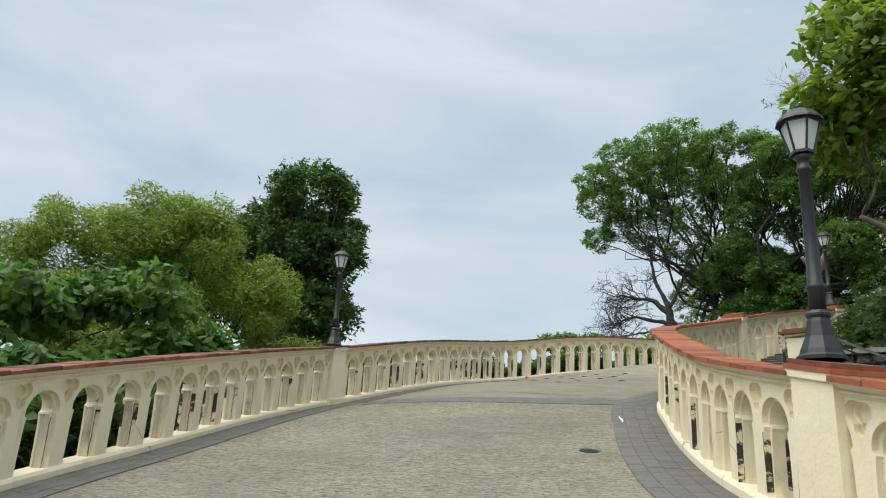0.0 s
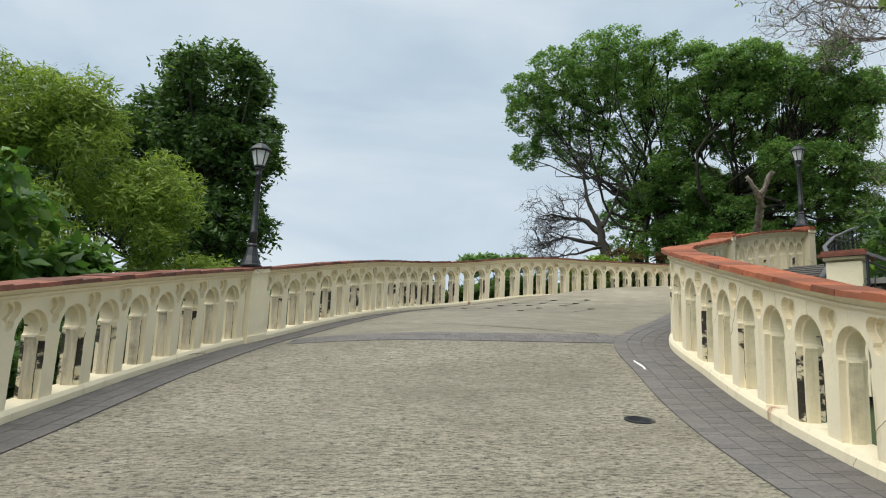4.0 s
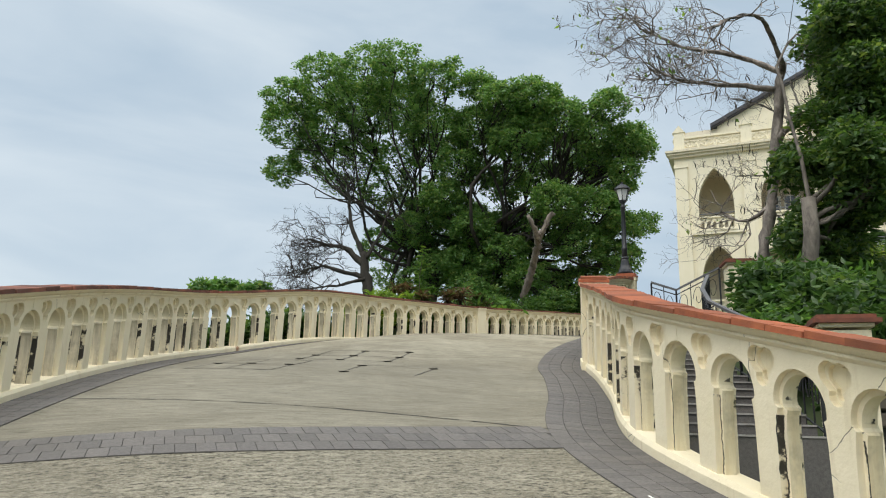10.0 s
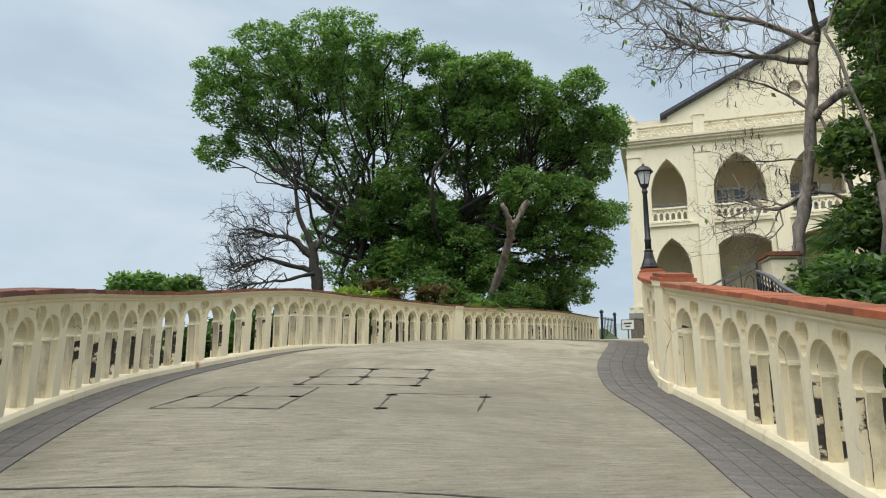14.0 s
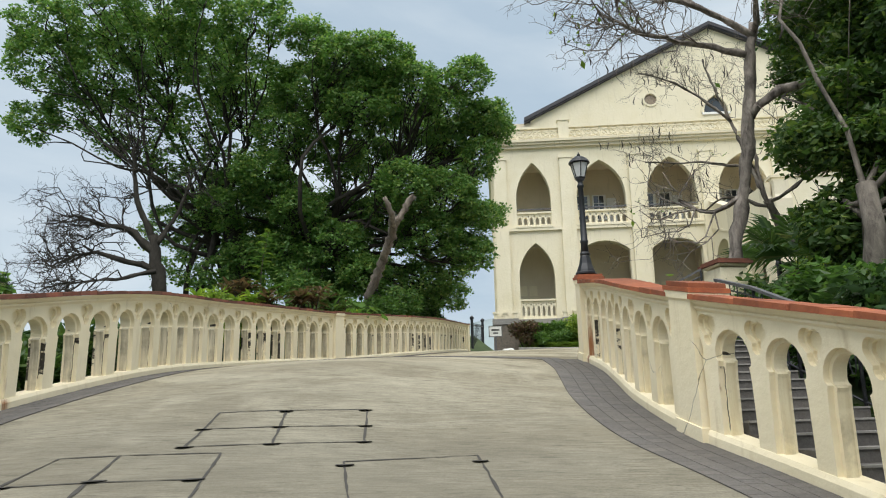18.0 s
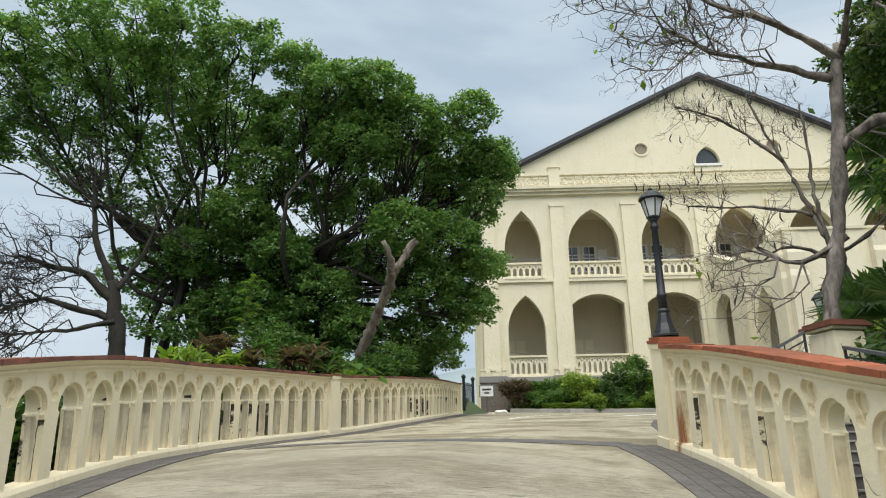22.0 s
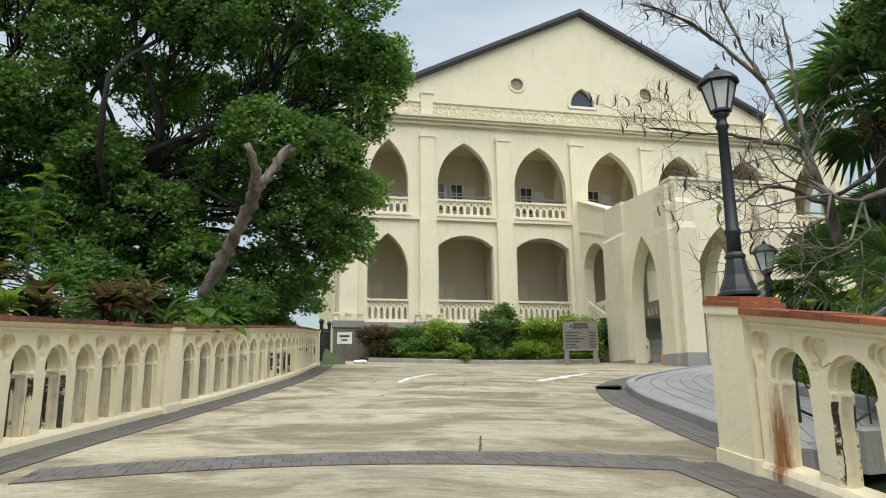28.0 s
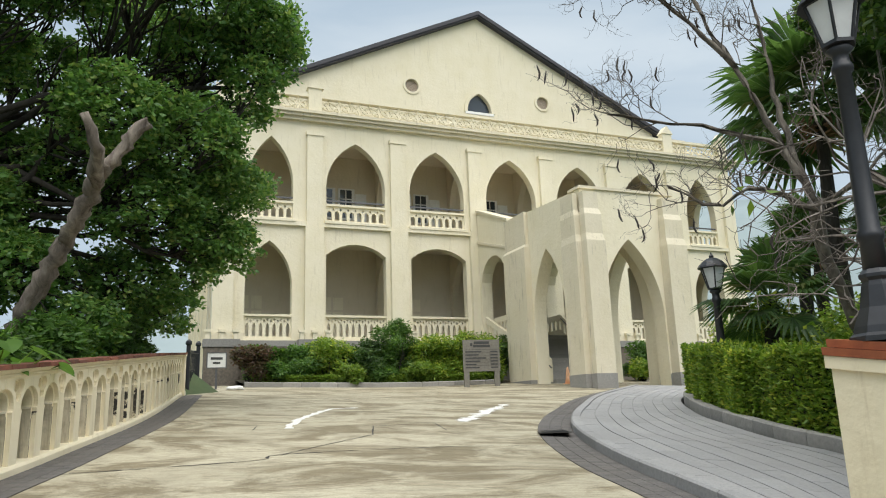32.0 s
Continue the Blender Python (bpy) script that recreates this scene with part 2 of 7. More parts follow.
def road_surface(nt, b):
    uv = nt.nodes.new("ShaderNodeUVMap")
    uv.uv_map = "along"

    def stretched(kx, ky):
        mp = nt.nodes.new("ShaderNodeMapping")
        mp.inputs["Scale"].default_value = (kx, ky, 1)
        nt.links.new(uv.outputs[0], mp.inputs["Vector"])
        return mp.outputs["Vector"]
    v = world_coords(nt)
    broom = noise_tex(nt, stretched(0.4, 1.8), 10.0, 3, 0.66, 0.2)
    fine_broom = noise_tex(nt, stretched(0.35, 2.6), 8.0, 3, 0.66, 0.15)
    grit = noise_tex(nt, v, 42.0, 2, 0.6)
    coarse = noise_tex(nt, v, 16.0, 3, 0.6)
    big = noise_tex(nt, v, 0.45, 6, 0.62, 0.4)
    mid = noise_tex(nt, v, 2.3, 5, 0.6)
    pit = noise_tex(nt, stretched(0.8, 1.9), 17.0, 3, 0.68, 0.2)
    stain = noise_tex(nt, stretched(0.6, 1.0), 0.75, 8, 0.7, 0.8)
    pos = nt.nodes.new("ShaderNodeSeparateXYZ")
    nt.links.new(v, pos.inputs[0])
    # above the lower brick band the concrete was poured later and is smoother
    above = maths(nt, "ADD", maths(nt, "MULTIPLY", pos.outputs[0], 0.169), maths(nt, "MULTIPLY", pos.outputs[1], 0.9856))
    newer = ramp(nt, maths(nt, "MULTIPLY", above, 0.02), [(0.281, (0, 0, 0)), (0.283, (1, 1, 1))])
    rough_c = ramp(nt, grit, [(0.34, (0.15, 0.135, 0.092)), (0.52, (0.36, 0.335, 0.25)), (0.68, (0.62, 0.585, 0.46))])
    rough_c = mixed(nt, 0.45, rough_c, ramp(nt, broom, [(0.36, (0.09, 0.082, 0.056)), (0.62, (0.6, 0.56, 0.44))]))
    rough_c = mixed(nt, ramp(nt, pit, [(0.37, (0.95, 0.95, 0.95)), (0.46, (0, 0, 0))]), rough_c, (0.04, 0.036, 0.025))
    rough_c = mixed(nt, ramp(nt, pit, [(0.53, (0, 0, 0)), (0.65, (0.75, 0.75, 0.75))]), rough_c, (0.58, 0.545, 0.435))
    rough_c = mixed(nt, ramp(nt, coarse, [(0.55, (0, 0, 0)), (0.72, (0.5, 0.5, 0.5))]), rough_c, (0.55, 0.52, 0.42))
    even_c = ramp(nt, fine_broom, [(0.3, (0.19, 0.176, 0.13)), (0.7, (0.46, 0.435, 0.34))])
    even_c = mixed(nt, 0.35, even_c, ramp(nt, grit, [(0.3, (0.2, 0.185, 0.14)), (0.7, (0.5, 0.47, 0.375))]))
    even_c = mixed(nt, ramp(nt, broom, [(0.3, (0.85, 0.85, 0.85)), (0.44, (0, 0, 0))]), even_c, (0.13, 0.12, 0.088))
    streak = noise_tex(nt, stretched(0.35, 1.3), 1.7, 6, 0.72, 0.15)
    even_c = mixed(nt, ramp(nt, streak, [(0.48, (0, 0, 0)), (0.66, (0.42, 0.42, 0.42))]), even_c, (0.17, 0.157, 0.118))
    c = mixed(nt, newer, rough_c, even_c)
    c = mixed(nt, ramp(nt, big, [(0.42, (0, 0, 0)), (0.68, (0.5, 0.5, 0.5))]), c, (0.23, 0.212, 0.16))
    c = mixed(nt, ramp(nt, mid, [(0.5, (0, 0, 0)), (0.8, (0.35, 0.35, 0.35))]), c, (0.5, 0.47, 0.37))
    # the concrete grows paler uphill, with long brown water stains across it
    upper = ramp(nt, maths(nt, "MULTIPLY", maths(nt, "ADD", pos.outputs[0], pos.outputs[1]), 0.02), [(0.46, (0, 0, 0)), (0.72, (1, 1, 1))])
    c = mixed(nt, 1.0, c, (0.59, 0.585, 0.57), "MULTIPLY")
    c = mixed(nt, maths(nt, "MULTIPLY", upper, 0.6), c, mixed(nt, 1.0, c, (2.75, 2.7, 2.58), "MULTIPLY"))
    brown = ramp(nt, stain, [(0.46, (0, 0, 0)), (0.56, (0.85, 0.85, 0.85))])
    c = mixed(nt, maths(nt, "MULTIPLY", maths(nt, "ADD", maths(nt, "MULTIPLY", upper, 0.75), 0.25), brown), c, mixed(nt, 1.0, c, (0.44, 0.395, 0.32), "MULTIPLY"))
    nt.links.new(c, b.inputs["Base Color"])
    b.inputs["Roughness"].default_value = 0.88
    relief = maths(nt, "ADD", maths(nt, "MULTIPLY", pit, 1.6), maths(nt, "ADD", grit, coarse))
    slight = maths(nt, "ADD", maths(nt, "MULTIPLY", fine_broom, 0.5), maths(nt, "MULTIPLY", grit, 0.4))
    bump(nt, b, mixed(nt, newer, relief, slight), 0.9, 0.02)


def bark(c1, c2, scale=9.0):
    def build(nt, b):
        n1 = noise_tex(nt, world_coords(nt, (1, 1, 0.35)), scale, 6, 0.7, 0.5)
        n2 = noise_tex(nt, world_coords(nt), 2.0, 4)
        c = mixed(nt, ramp(nt, n2, [(0.35, (0, 0, 0)), (0.7, (0.7, 0.7, 0.7))]), ramp(nt, n1, [(0.3, c1), (0.7, c2)]), c1)
        nt.links.new(c, b.inputs["Base Color"])
        b.inputs["Roughness"].default_value = 0.9
        bump(nt, b, n1, 0.8, 0.03)
    return build


def plain(col, rough=0.5, metal=0.0, var=0.15, scale=12.0):
    def build(nt, b):
        n = noise_tex(nt, world_coords(nt), scale, 5, 0.6)
        c = ramp(nt, n, [(0.3, tuple(k * (1 - var) for k in col)), (0.7, tuple(min(1, k * (1 + var)) for k in col))])
        nt.links.new(c, b.inputs["Base Color"])
        b.inputs["Roughness"].default_value, b.inputs["Metallic"].default_value = rough, metal
        bump(nt, b, n, 0.12, 0.004)
    return build


M_WALL = material("cream_paint_cracked", painted((0.845, 0.76, 0.56), (0.56, 0.46, 0.28)))
M_HOUSE = material("cream_render", painted((0.77, 0.71, 0.545), (0.57, 0.51, 0.37), False, worn=0.57))
M_HOUSE_OLD = material("stained_render", painted((0.68, 0.62, 0.475), (0.15, 0.125, 0.09), False, worn=0.585))
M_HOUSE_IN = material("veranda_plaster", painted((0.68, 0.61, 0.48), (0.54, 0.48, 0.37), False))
M_TILE = material("terracotta", grainy(((0.22, 0.058, 0.022), (0.36, 0.108, 0.04), (0.14, 0.055, 0.032)), 11, 0.8, 0.5, True, 1.9, None, 0.4))
M_TILE_OLD = material("weathered_terracotta", grainy(((0.13, 0.05, 0.034), (0.26, 0.085, 0.048), (0.08, 0.05, 0.04)), 10, 0.85, 0.5, True, 1.2, None, 0.45))
M_JAMB = material("streaked_jamb", streaked((0.76, 0.68, 0.5), (0.42, 0.37, 0.265), (0.42, 0.24, 0.1)))
M_JAMB_CLEAN = material("yellowed_jamb", streaked((0.82, 0.74, 0.53), (0.7, 0.6, 0.38), (0.5, 0.28, 0.1)))
M_ROAD = material("brushed_concrete", road_surface)
M_PAVER = material("grey_paver", grainy(((0.085, 0.08, 0.077), (0.15, 0.143, 0.136), (0.11, 0.1, 0.088)), 30, 0.85, 0.5, True, 0.8, None, 0.16))
M_SLAB = material("pale_grey_slab", grainy(((0.25, 0.255, 0.26), (0.35, 0.35, 0.345), (0.24, 0.24, 0.235)), 26, 0.85, 0.4, True, 0.7, None, 0.1))
M_GROUT = material("grey_grout", plain((0.2, 0.2, 0.198), 0.95))
M_JOINT = material("dark_joint", plain((0.05, 0.047, 0.042), 0.95))
M_PLINTH = material("grey_stone", grainy(((0.24, 0.235, 0.22), (0.36, 0.35, 0.325), (0.2, 0.195, 0.18)), 16, 0.85, 0.4, True))
M_RUBBLE = material("rubble_stone", grainy(((0.1, 0.09, 0.075), (0.22, 0.19, 0.155), (0.13, 0.1, 0.075)), 9, 0.9, 0.7, True))
M_IRON = material("black_iron", plain((0.028, 0.03, 0.034), 0.42, 0.3))
M_RAIL = material("grey_handrail", plain((0.11, 0.11, 0.115), 0.5, 0.2))
M_LANTERN = material("milky_lantern_glass", plain((0.62, 0.64, 0.64), 0.18, 0, 0.05))
M_SOIL = material("soil", grainy(((0.04, 0.035, 0.022), (0.075, 0.062, 0.04), (0.045, 0.05, 0.022)), 3, 0.95, 0.6))
M_GRASSY = material("hillside", grainy(((0.035, 0.06, 0.02), (0.06, 0.09, 0.03), (0.05, 0.055, 0.025)), 1.2, 0.95, 0.5))
M_ROOF = material("slate_roof", plain((0.04, 0.04, 0.048), 0.6))
M_WHITE = material("white_paint", plain((0.78, 0.78, 0.75), 0.5, 0, 0.06))
M_ROADPAINT = material("worn_white_line", plain((0.7, 0.7, 0.66), 0.7, 0, 0.2, 30))
M_SIGN = material("sign_board_grey", plain((0.19, 0.178, 0.15), 0.6, 0, 0.2))
M_INK = material("dark_lettering", plain((0.05, 0.05, 0.05), 0.6))
M_LOUVRE = material("grey_louvre", plain((0.33, 0.27, 0.21), 0.7))


def glass_dark(nt, b):
    b.inputs["Base Color"].default_value = (0.05, 0.06, 0.07, 1)
    b.inputs["Roughness"].default_value = 0.06
    b.inputs["Specular IOR Level"].default_value = 0.8


M_GLASS = material("window_glass", glass_dark)
M_BANYAN = material("banyan_leaf", foliage((0.052, 0.12, 0.033), (0.16, 0.302, 0.079), 0.38, (0.3, 0.36, 0.11)))
M_MANGO = material("dark_leaf", foliage((0.026, 0.06, 0.018), (0.075, 0.145, 0.038), 0.36, (0.13, 0.2, 0.05)))
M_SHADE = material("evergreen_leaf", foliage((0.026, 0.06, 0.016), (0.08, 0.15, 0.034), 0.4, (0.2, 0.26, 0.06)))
M_BAMBOO = material("feathery_leaf", foliage((0.09, 0.15, 0.026), (0.24, 0.33, 0.065), 0.5, (0.34, 0.4, 0.09)))
M_BROAD = material("broad_leaf", foliage((0.04, 0.095, 0.02), (0.1, 0.2, 0.042), 0.42, (0.17, 0.28, 0.06)))
M_FRESH = material("fresh_leaf", foliage((0.075, 0.14, 0.022), (0.19, 0.29, 0.046), 0.42, (0.28, 0.33, 0.06)))
M_HEDGE = material("hedge_leaf", foliage((0.075, 0.15, 0.022), (0.26, 0.37, 0.055), 0.4, (0.5, 0.5, 0.09)))
M_RED = material("red_leaf", foliage((0.05, 0.045, 0.028), (0.12, 0.062, 0.042), 0.45, (0.09, 0.13, 0.04)))
M_PALM = material("palm_leaf", foliage((0.035, 0.075, 0.022), (0.1, 0.175, 0.055), 0.4, (0.2, 0.22, 0.09)))
M_STRAW = material("dead_frond", plain((0.2, 0.12, 0.07), 0.9, 0, 0.35, 6))
M_BARK = material("grey_bark", bark((0.055, 0.046, 0.038), (0.26, 0.23, 0.19), 7.0))
M_FLAKY = material("flaking_bark", bark((0.035, 0.028, 0.023), (0.44, 0.385, 0.335), 6.5))
M_SNAG = material("bleached_wood", bark((0.055, 0.043, 0.035), (0.36, 0.31, 0.255), 6.0))
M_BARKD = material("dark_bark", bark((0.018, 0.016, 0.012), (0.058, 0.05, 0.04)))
M_POD = material("seed_pod", plain((0.035, 0.028, 0.022), 0.7))
# distance haze is mixed into these pale hill colours, no mist is modelled
M_HILL = material("haze_tinted_hill", grainy(((0.2, 0.255, 0.265), (0.25, 0.305, 0.31), (0.29, 0.34, 0.35)), 0.02, 1.0, 0.0, False, 0.008))
M_CONE = material("traffic_cone", plain((0.75, 0.42, 0.24), 0.6))


# ---- small mesh kit ----
class Build:
    """Collects vertices and faces of one mesh."""

    def __init__(self):
        self.v, self.f = [], []

    def add(self, verts, faces):
        k = len(self.v)
        self.v.extend(tuple(p) for p in verts)
        self.f.extend(tuple(i + k for i in q) for q in faces)
        return self

    def box(self, lo, hi, m=None):
        (a, b, c), (d, e, f) = lo, hi
        vs = [(a, b, c), (d, b, c), (d, e, c), (a, e, c), (a, b, f), (d, b, f), (d, e, f), (a, e, f)]
        if m is not None:
            vs = [m @ Vector(p) for p in vs]
        return self.add(vs, [(0, 3, 2, 1), (4, 5, 6, 7), (0, 1, 5, 4), (1, 2, 6, 5), (2, 3, 7, 6), (3, 0, 4, 7)])

    def tube(self, pts, radii, sides=8, cap=True):
        pts = [Vector(p) for p in pts]
        rings, up = [], Vector((0.13, 0.31, 0.94))
        for i, p in enumerate(pts):
            t = (pts[min(i + 1, len(pts) - 1)] - pts[max(i - 1, 0)]).normalized()
            a = t.cross(up)
            if a.length < 0.05:
                a = t.cross(Vector((1, 0, 0)))
            a.normalize()
            b = t.cross(a)
            rings.append([p + (a * math.cos(2 * math.pi * k / sides) + b * math.sin(2 * math.pi * k / sides)) * radii[i] for k in range(sides)])
        vs = [q for r in rings for q in r]
        fs = [(i * sides + k, i * sides + (k + 1) % sides, (i + 1) * sides + (k + 1) % sides, (i + 1) * sides + k) for i in range(len(pts) - 1) for k in range(sides)]
        if cap:
            fs += [tuple(range(sides))[::-1], tuple((len(pts) - 1) * sides + k for k in range(sides))]
        return self.add(vs, fs)

    def lathe(self, profile, sides=16, at=(0, 0, 0), m=None):
        vs = [(r * math.cos(2 * math.pi * k / sides) + at[0], r * math.sin(2 * math.pi * k / sides) + at[1], z + at[2]) for r, z in profile for k in range(sides)]
        if m is not None:
            vs = [m @ Vector(p) for p in vs]
        n = len(profile)
        fs = [(i * sides + k, i * sides + (k + 1) % sides, (i + 1) * sides + (k + 1) % sides, (i + 1) * sides + k) for i in range(n - 1) for k in range(sides)]
        fs += [tuple(range(sides))[::-1], tuple((n - 1) * sides + k for k in range(sides))]
        return self.add(vs, fs)

    def prism(self, poly, fmap, y0, y1):
        """A flat outline (counter-clockwise in s, z), drawn out from y0 to y1 and laid by fmap(s, y, z)."""
        n = len(poly)
        vs = [fmap(s, y0, z) for s, z in poly] + [fmap(s, y1, z) for s, z in poly]
        return self.add(vs, [tuple(range(n)), tuple(range(2 * n - 1, n - 1, -1))] + [(i, i + n, (i + 1) % n + n, (i + 1) % n) for i in range(n)])

    def mesh(self, name, mat, smooth=False, fix=True):
        me = bpy.data.meshes.new(name)
        me.from_pydata(self.v, [], self.f)
        if fix:
            bm = bmesh.new()
            bm.from_mesh(me)
            bmesh.ops.recalc_face_normals(bm, faces=bm.faces)
            bm.to_mesh(me)
            bm.free()
        me.materials.append(mat)
        if smooth:
            me.polygons.foreach_set("use_smooth", [True] * len(me.polygons))
        return me


def part(name, b, mat, parent=None, label="", smooth=False, fix=True):
    me = b if isinstance(b, bpy.types.Mesh) else b.mesh(name, mat, smooth, fix)
    ob = new(name, me)
    ob.parent = parent
    if label:
        tagged(ob, label)
    return ob


def smooth_line(pts, step=0.25):
    """Catmull-Rom through the points, resampled at even steps. Rows of x, y."""
    p = np.array([2 * np.array(pts[0]) - pts[1], *pts, 2 * np.array(pts[-1]) - pts[-2]], float)
    out = []
    for i in range(1, len(p) - 2):
        for t in np.linspace(0, 1, 24, endpoint=False):
            a, b, c, d = p[i - 1 : i + 3]
            out.append(0.5 * (2 * b + (c - a) * t + (2 * a - 5 * b + 4 * c - d) * t * t + (3 * b - a - 3 * c + d) * t**3))
    out = np.array(out + [p[-2]])
    s = np.r_[0, np.cumsum(np.linalg.norm(np.diff(out, axis=0), axis=1))]
    at = np.linspace(0, s[-1], max(2, int(s[-1] / step) + 1))
    return np.stack([np.interp(at, s, out[:, k]) for k in range(out.shape[1])], 1)


# ---- the lie of the land ----
GRADE = np.array([(0, -8, -1.5), (0, 0, -0.13), (-0.9, 4.8, 0.68), (-1.2, 9.67, 1.56), (-0.2, 14.4, 2.56), (1.96, 18.4, 3.44), (5.5, 21.5, 4.37), (6.84, 22.2, 4.68), (-1.8, 15.5, 2.48),
                  (2.0, 9.65, 1.58), (3.66, 13.9, 2.68), (12.76, 28.86, 5.34), (5.3, 19.3, 3.78), (2.8, 23.15, 4.02), (7.37, 26.7, 4.83), (18.66, 23.4, 5.65), (37.4, 23.1, 6.9), (36, 30, 7.0), (28, 34.8, 6.85)])


def spline_bend(d):
    return np.where(d > 1e-9, d * d * np.log(np.maximum(d, 1e-9)), 0.0)


_n = len(GRADE)
_a = np.zeros((_n + 3, _n + 3))
_a[:_n, :_n] = spline_bend(np.linalg.norm(GRADE[:, None, :2] - GRADE[None, :, :2], axis=-1)) + 2.5 * np.eye(_n)
_a[:_n, _n:] = np.c_[np.ones(_n), GRADE[:, :2]]
_a[_n:, :_n] = _a[:_n, _n:].T
GRADE_W = np.linalg.solve(_a, np.r_[GRADE[:, 2], 0, 0, 0])


def grade(x, y):
    """Height of the paved ground at x, y (numbers or arrays)."""
    x, y = np.asarray(x, float), np.asarray(y, float)
    d = np.sqrt((x[..., None] - GRADE[:, 0]) ** 2 + (y[..., None] - GRADE[:, 1]) ** 2)
    return (spline_bend(d) * GRADE_W[:_n]).sum(-1) + GRADE_W[_n] + GRADE_W[_n + 1] * x + GRADE_W[_n + 2] * y


LEFT = smooth_line([(-4.9, -7), (-4.65, 0), (-4.4, 4), (-3.97, 7.1), (-3.45, 9.3), (-2.92, 12), (-2.3, 14.3), (-1.85, 15.4), (-0.95, 17.4), (0.35, 19.9), (1.55, 21.9), (2.8, 23.2), (4.9, 24.6), (7.25, 26.3), (9, 27.2), (12.5, 28.75), (15.3, 29.8), (20, 31.8), (27, 35.7)], 0.1)
RIGHT = smooth_line([(5.6, -7), (4.5, -1), (3.7, 2.2), (3.05, 4.2), (2.83, 5.7), (2.87, 7.3), (3.2, 9.5), (3.52, 11.1), (4.06, 13.2), (5.42, 14.95), (6.35, 16.2), (7.05, 17.25), (8.1, 18.3), (9.1, 19.05), (10, 19.7), (10.9, 20.42), (11.66, 21.02)], 0.1)
FACE_TURN = radians(54.5)
FN = Vector((math.sin(FACE_TURN), math.cos(FACE_TURN), 0))
FD = Vector((math.cos(FACE_TURN), -math.sin(FACE_TURN), 0))


def house(u, depth, z):
    """A point by the house: metres along its front, metres from the origin towards it (its front is at 53), height."""
    p = FD * u + FN * depth
    return Vector((p.x, p.y, z))


class Track:
    """A line on the ground with arc length, and side = +1 where its outside lies to the left of the way it runs."""

    def __init__(self, line, side, rise=((0, 1.0), (1, 1.0))):
        self.p, self.side = line, side
        self.rise = np.array(rise, float).T
        self.s = np.r_[0, np.cumsum(np.linalg.norm(np.diff(line, axis=0), axis=1))]
        t = np.gradient(line, self.s, axis=0)
        self.t = t / np.linalg.norm(t, axis=1, keepdims=True)
        self.n = np.c_[-self.t[:, 1], self.t[:, 0]] * side
        self.z = grade(line[:, 0], line[:, 1])
        self.length = self.s[-1]
        self.g = np.interp(line[:, 1], *self.rise)

    def at(self, s, y=0.0, h=0.0):
        v = [np.interp(s, self.s, a) for a in (self.p[:, 0], self.p[:, 1], self.n[:, 0], self.n[:, 1], self.z, self.g)]
        return (v[0] + v[2] * y, v[1] + v[3] * y, v[4] + (h * v[5] if h > 0 else h))

    def near(self, x, y):
        return float(self.s[np.argmin(np.hypot(self.p[:, 0] - x, self.p[:, 1] - y))])


# the walls grow a little taller uphill: height for each y
TL = Track(LEFT, 1, ((6, 1.13), (15, 1.18), (20, 1.24), (26, 1.3)))
TR = Track(RIGHT, -1, ((4, 1.1), (5.6, 1.185), (7, 1.235), (8, 1.265), (9, 1.325), (10, 1.37), (17, 1.44), (21, 1.46)))

# ---- ground sheet, road, paving ----
def side_of(line, x, y):
    """Distance to a line and on which side of it (left of its way is positive)."""
    d2 = (line[::6, 0][:, None] - x[None]) ** 2 + (line[::6, 1][:, None] - y[None]) ** 2
    k = np.argmin(d2, 0)
    q = line[::6]
    t = np.gradient(q, axis=0)
    cr = t[k, 0] * (y - q[k, 1]) - t[k, 1] * (x - q[k, 0])
    return np.sqrt(d2.min(0)) * np.sign(cr)


def land(x, y):
    """Height of the open ground."""
    gx, gy = np.clip(x, -8, 46), np.clip(y, -9, 44)
    g = grade(gx, gy)
    dl, dr = side_of(LEFT, x, y), -side_of(RIGHT, x, y)
    z = g - 0.4
    out = np.maximum(dl - 0.5, 0)
    rise = np.clip((dl - 0.4) / 0.9, 0, 1)
    bank = np.clip((x - 3) / 4, 0, 1)
    z = z + rise * ((0.1 - 0.16 * np.minimum(out, 5) - 0.5 * np.clip(out - 5, 0, 26)) * (1 - bank) + (1.2 - 0.3 * np.maximum(out - 7, 0)) * bank)
    outr = np.clip((dr - 2.2) / 1.2, 0, 1)
    garden = np.clip((y - 12) / 4, 0, 1)
    z = np.where(dr > 0.2, g - 1.0 + outr * (garden * 1.2 + (1 - garden) * 0.6), z)
    uu, dd = x * FD.x + y * FD.y, x * FN.x + y * FN.y
    z = np.where((x > 12.5) & (dl < 0.3) & (y > 12), np.minimum(g - 0.3, 6.6), z)
    far = np.hypot(x - 14, y - 18)
    fall = np.clip((far - 45) / 300, 0, 1)
    return z * (1 - fall) - 55 * fall


gs = np.sinh(np.linspace(-1, 1, 150) * 7.0) / np.sinh(7.0) * 3800
gx, gy = np.meshgrid(gs + 12, gs + 18, indexing="ij")
gz = land(gx.ravel(), gy.ravel())
ground = Build()
n = len(gs)
ground.add(np.c_[gx.ravel(), gy.ravel(), gz].tolist(), [(i * n + j, (i + 1) * n + j, (i + 1) * n + j + 1, i * n + j + 1) for i in range(n - 1) for j in range(n - 1)])
tagged(part("ground", ground, M_GRASSY, None, "", True, False), "green hillside ground falling away to the distance", "ground", "", "structure")

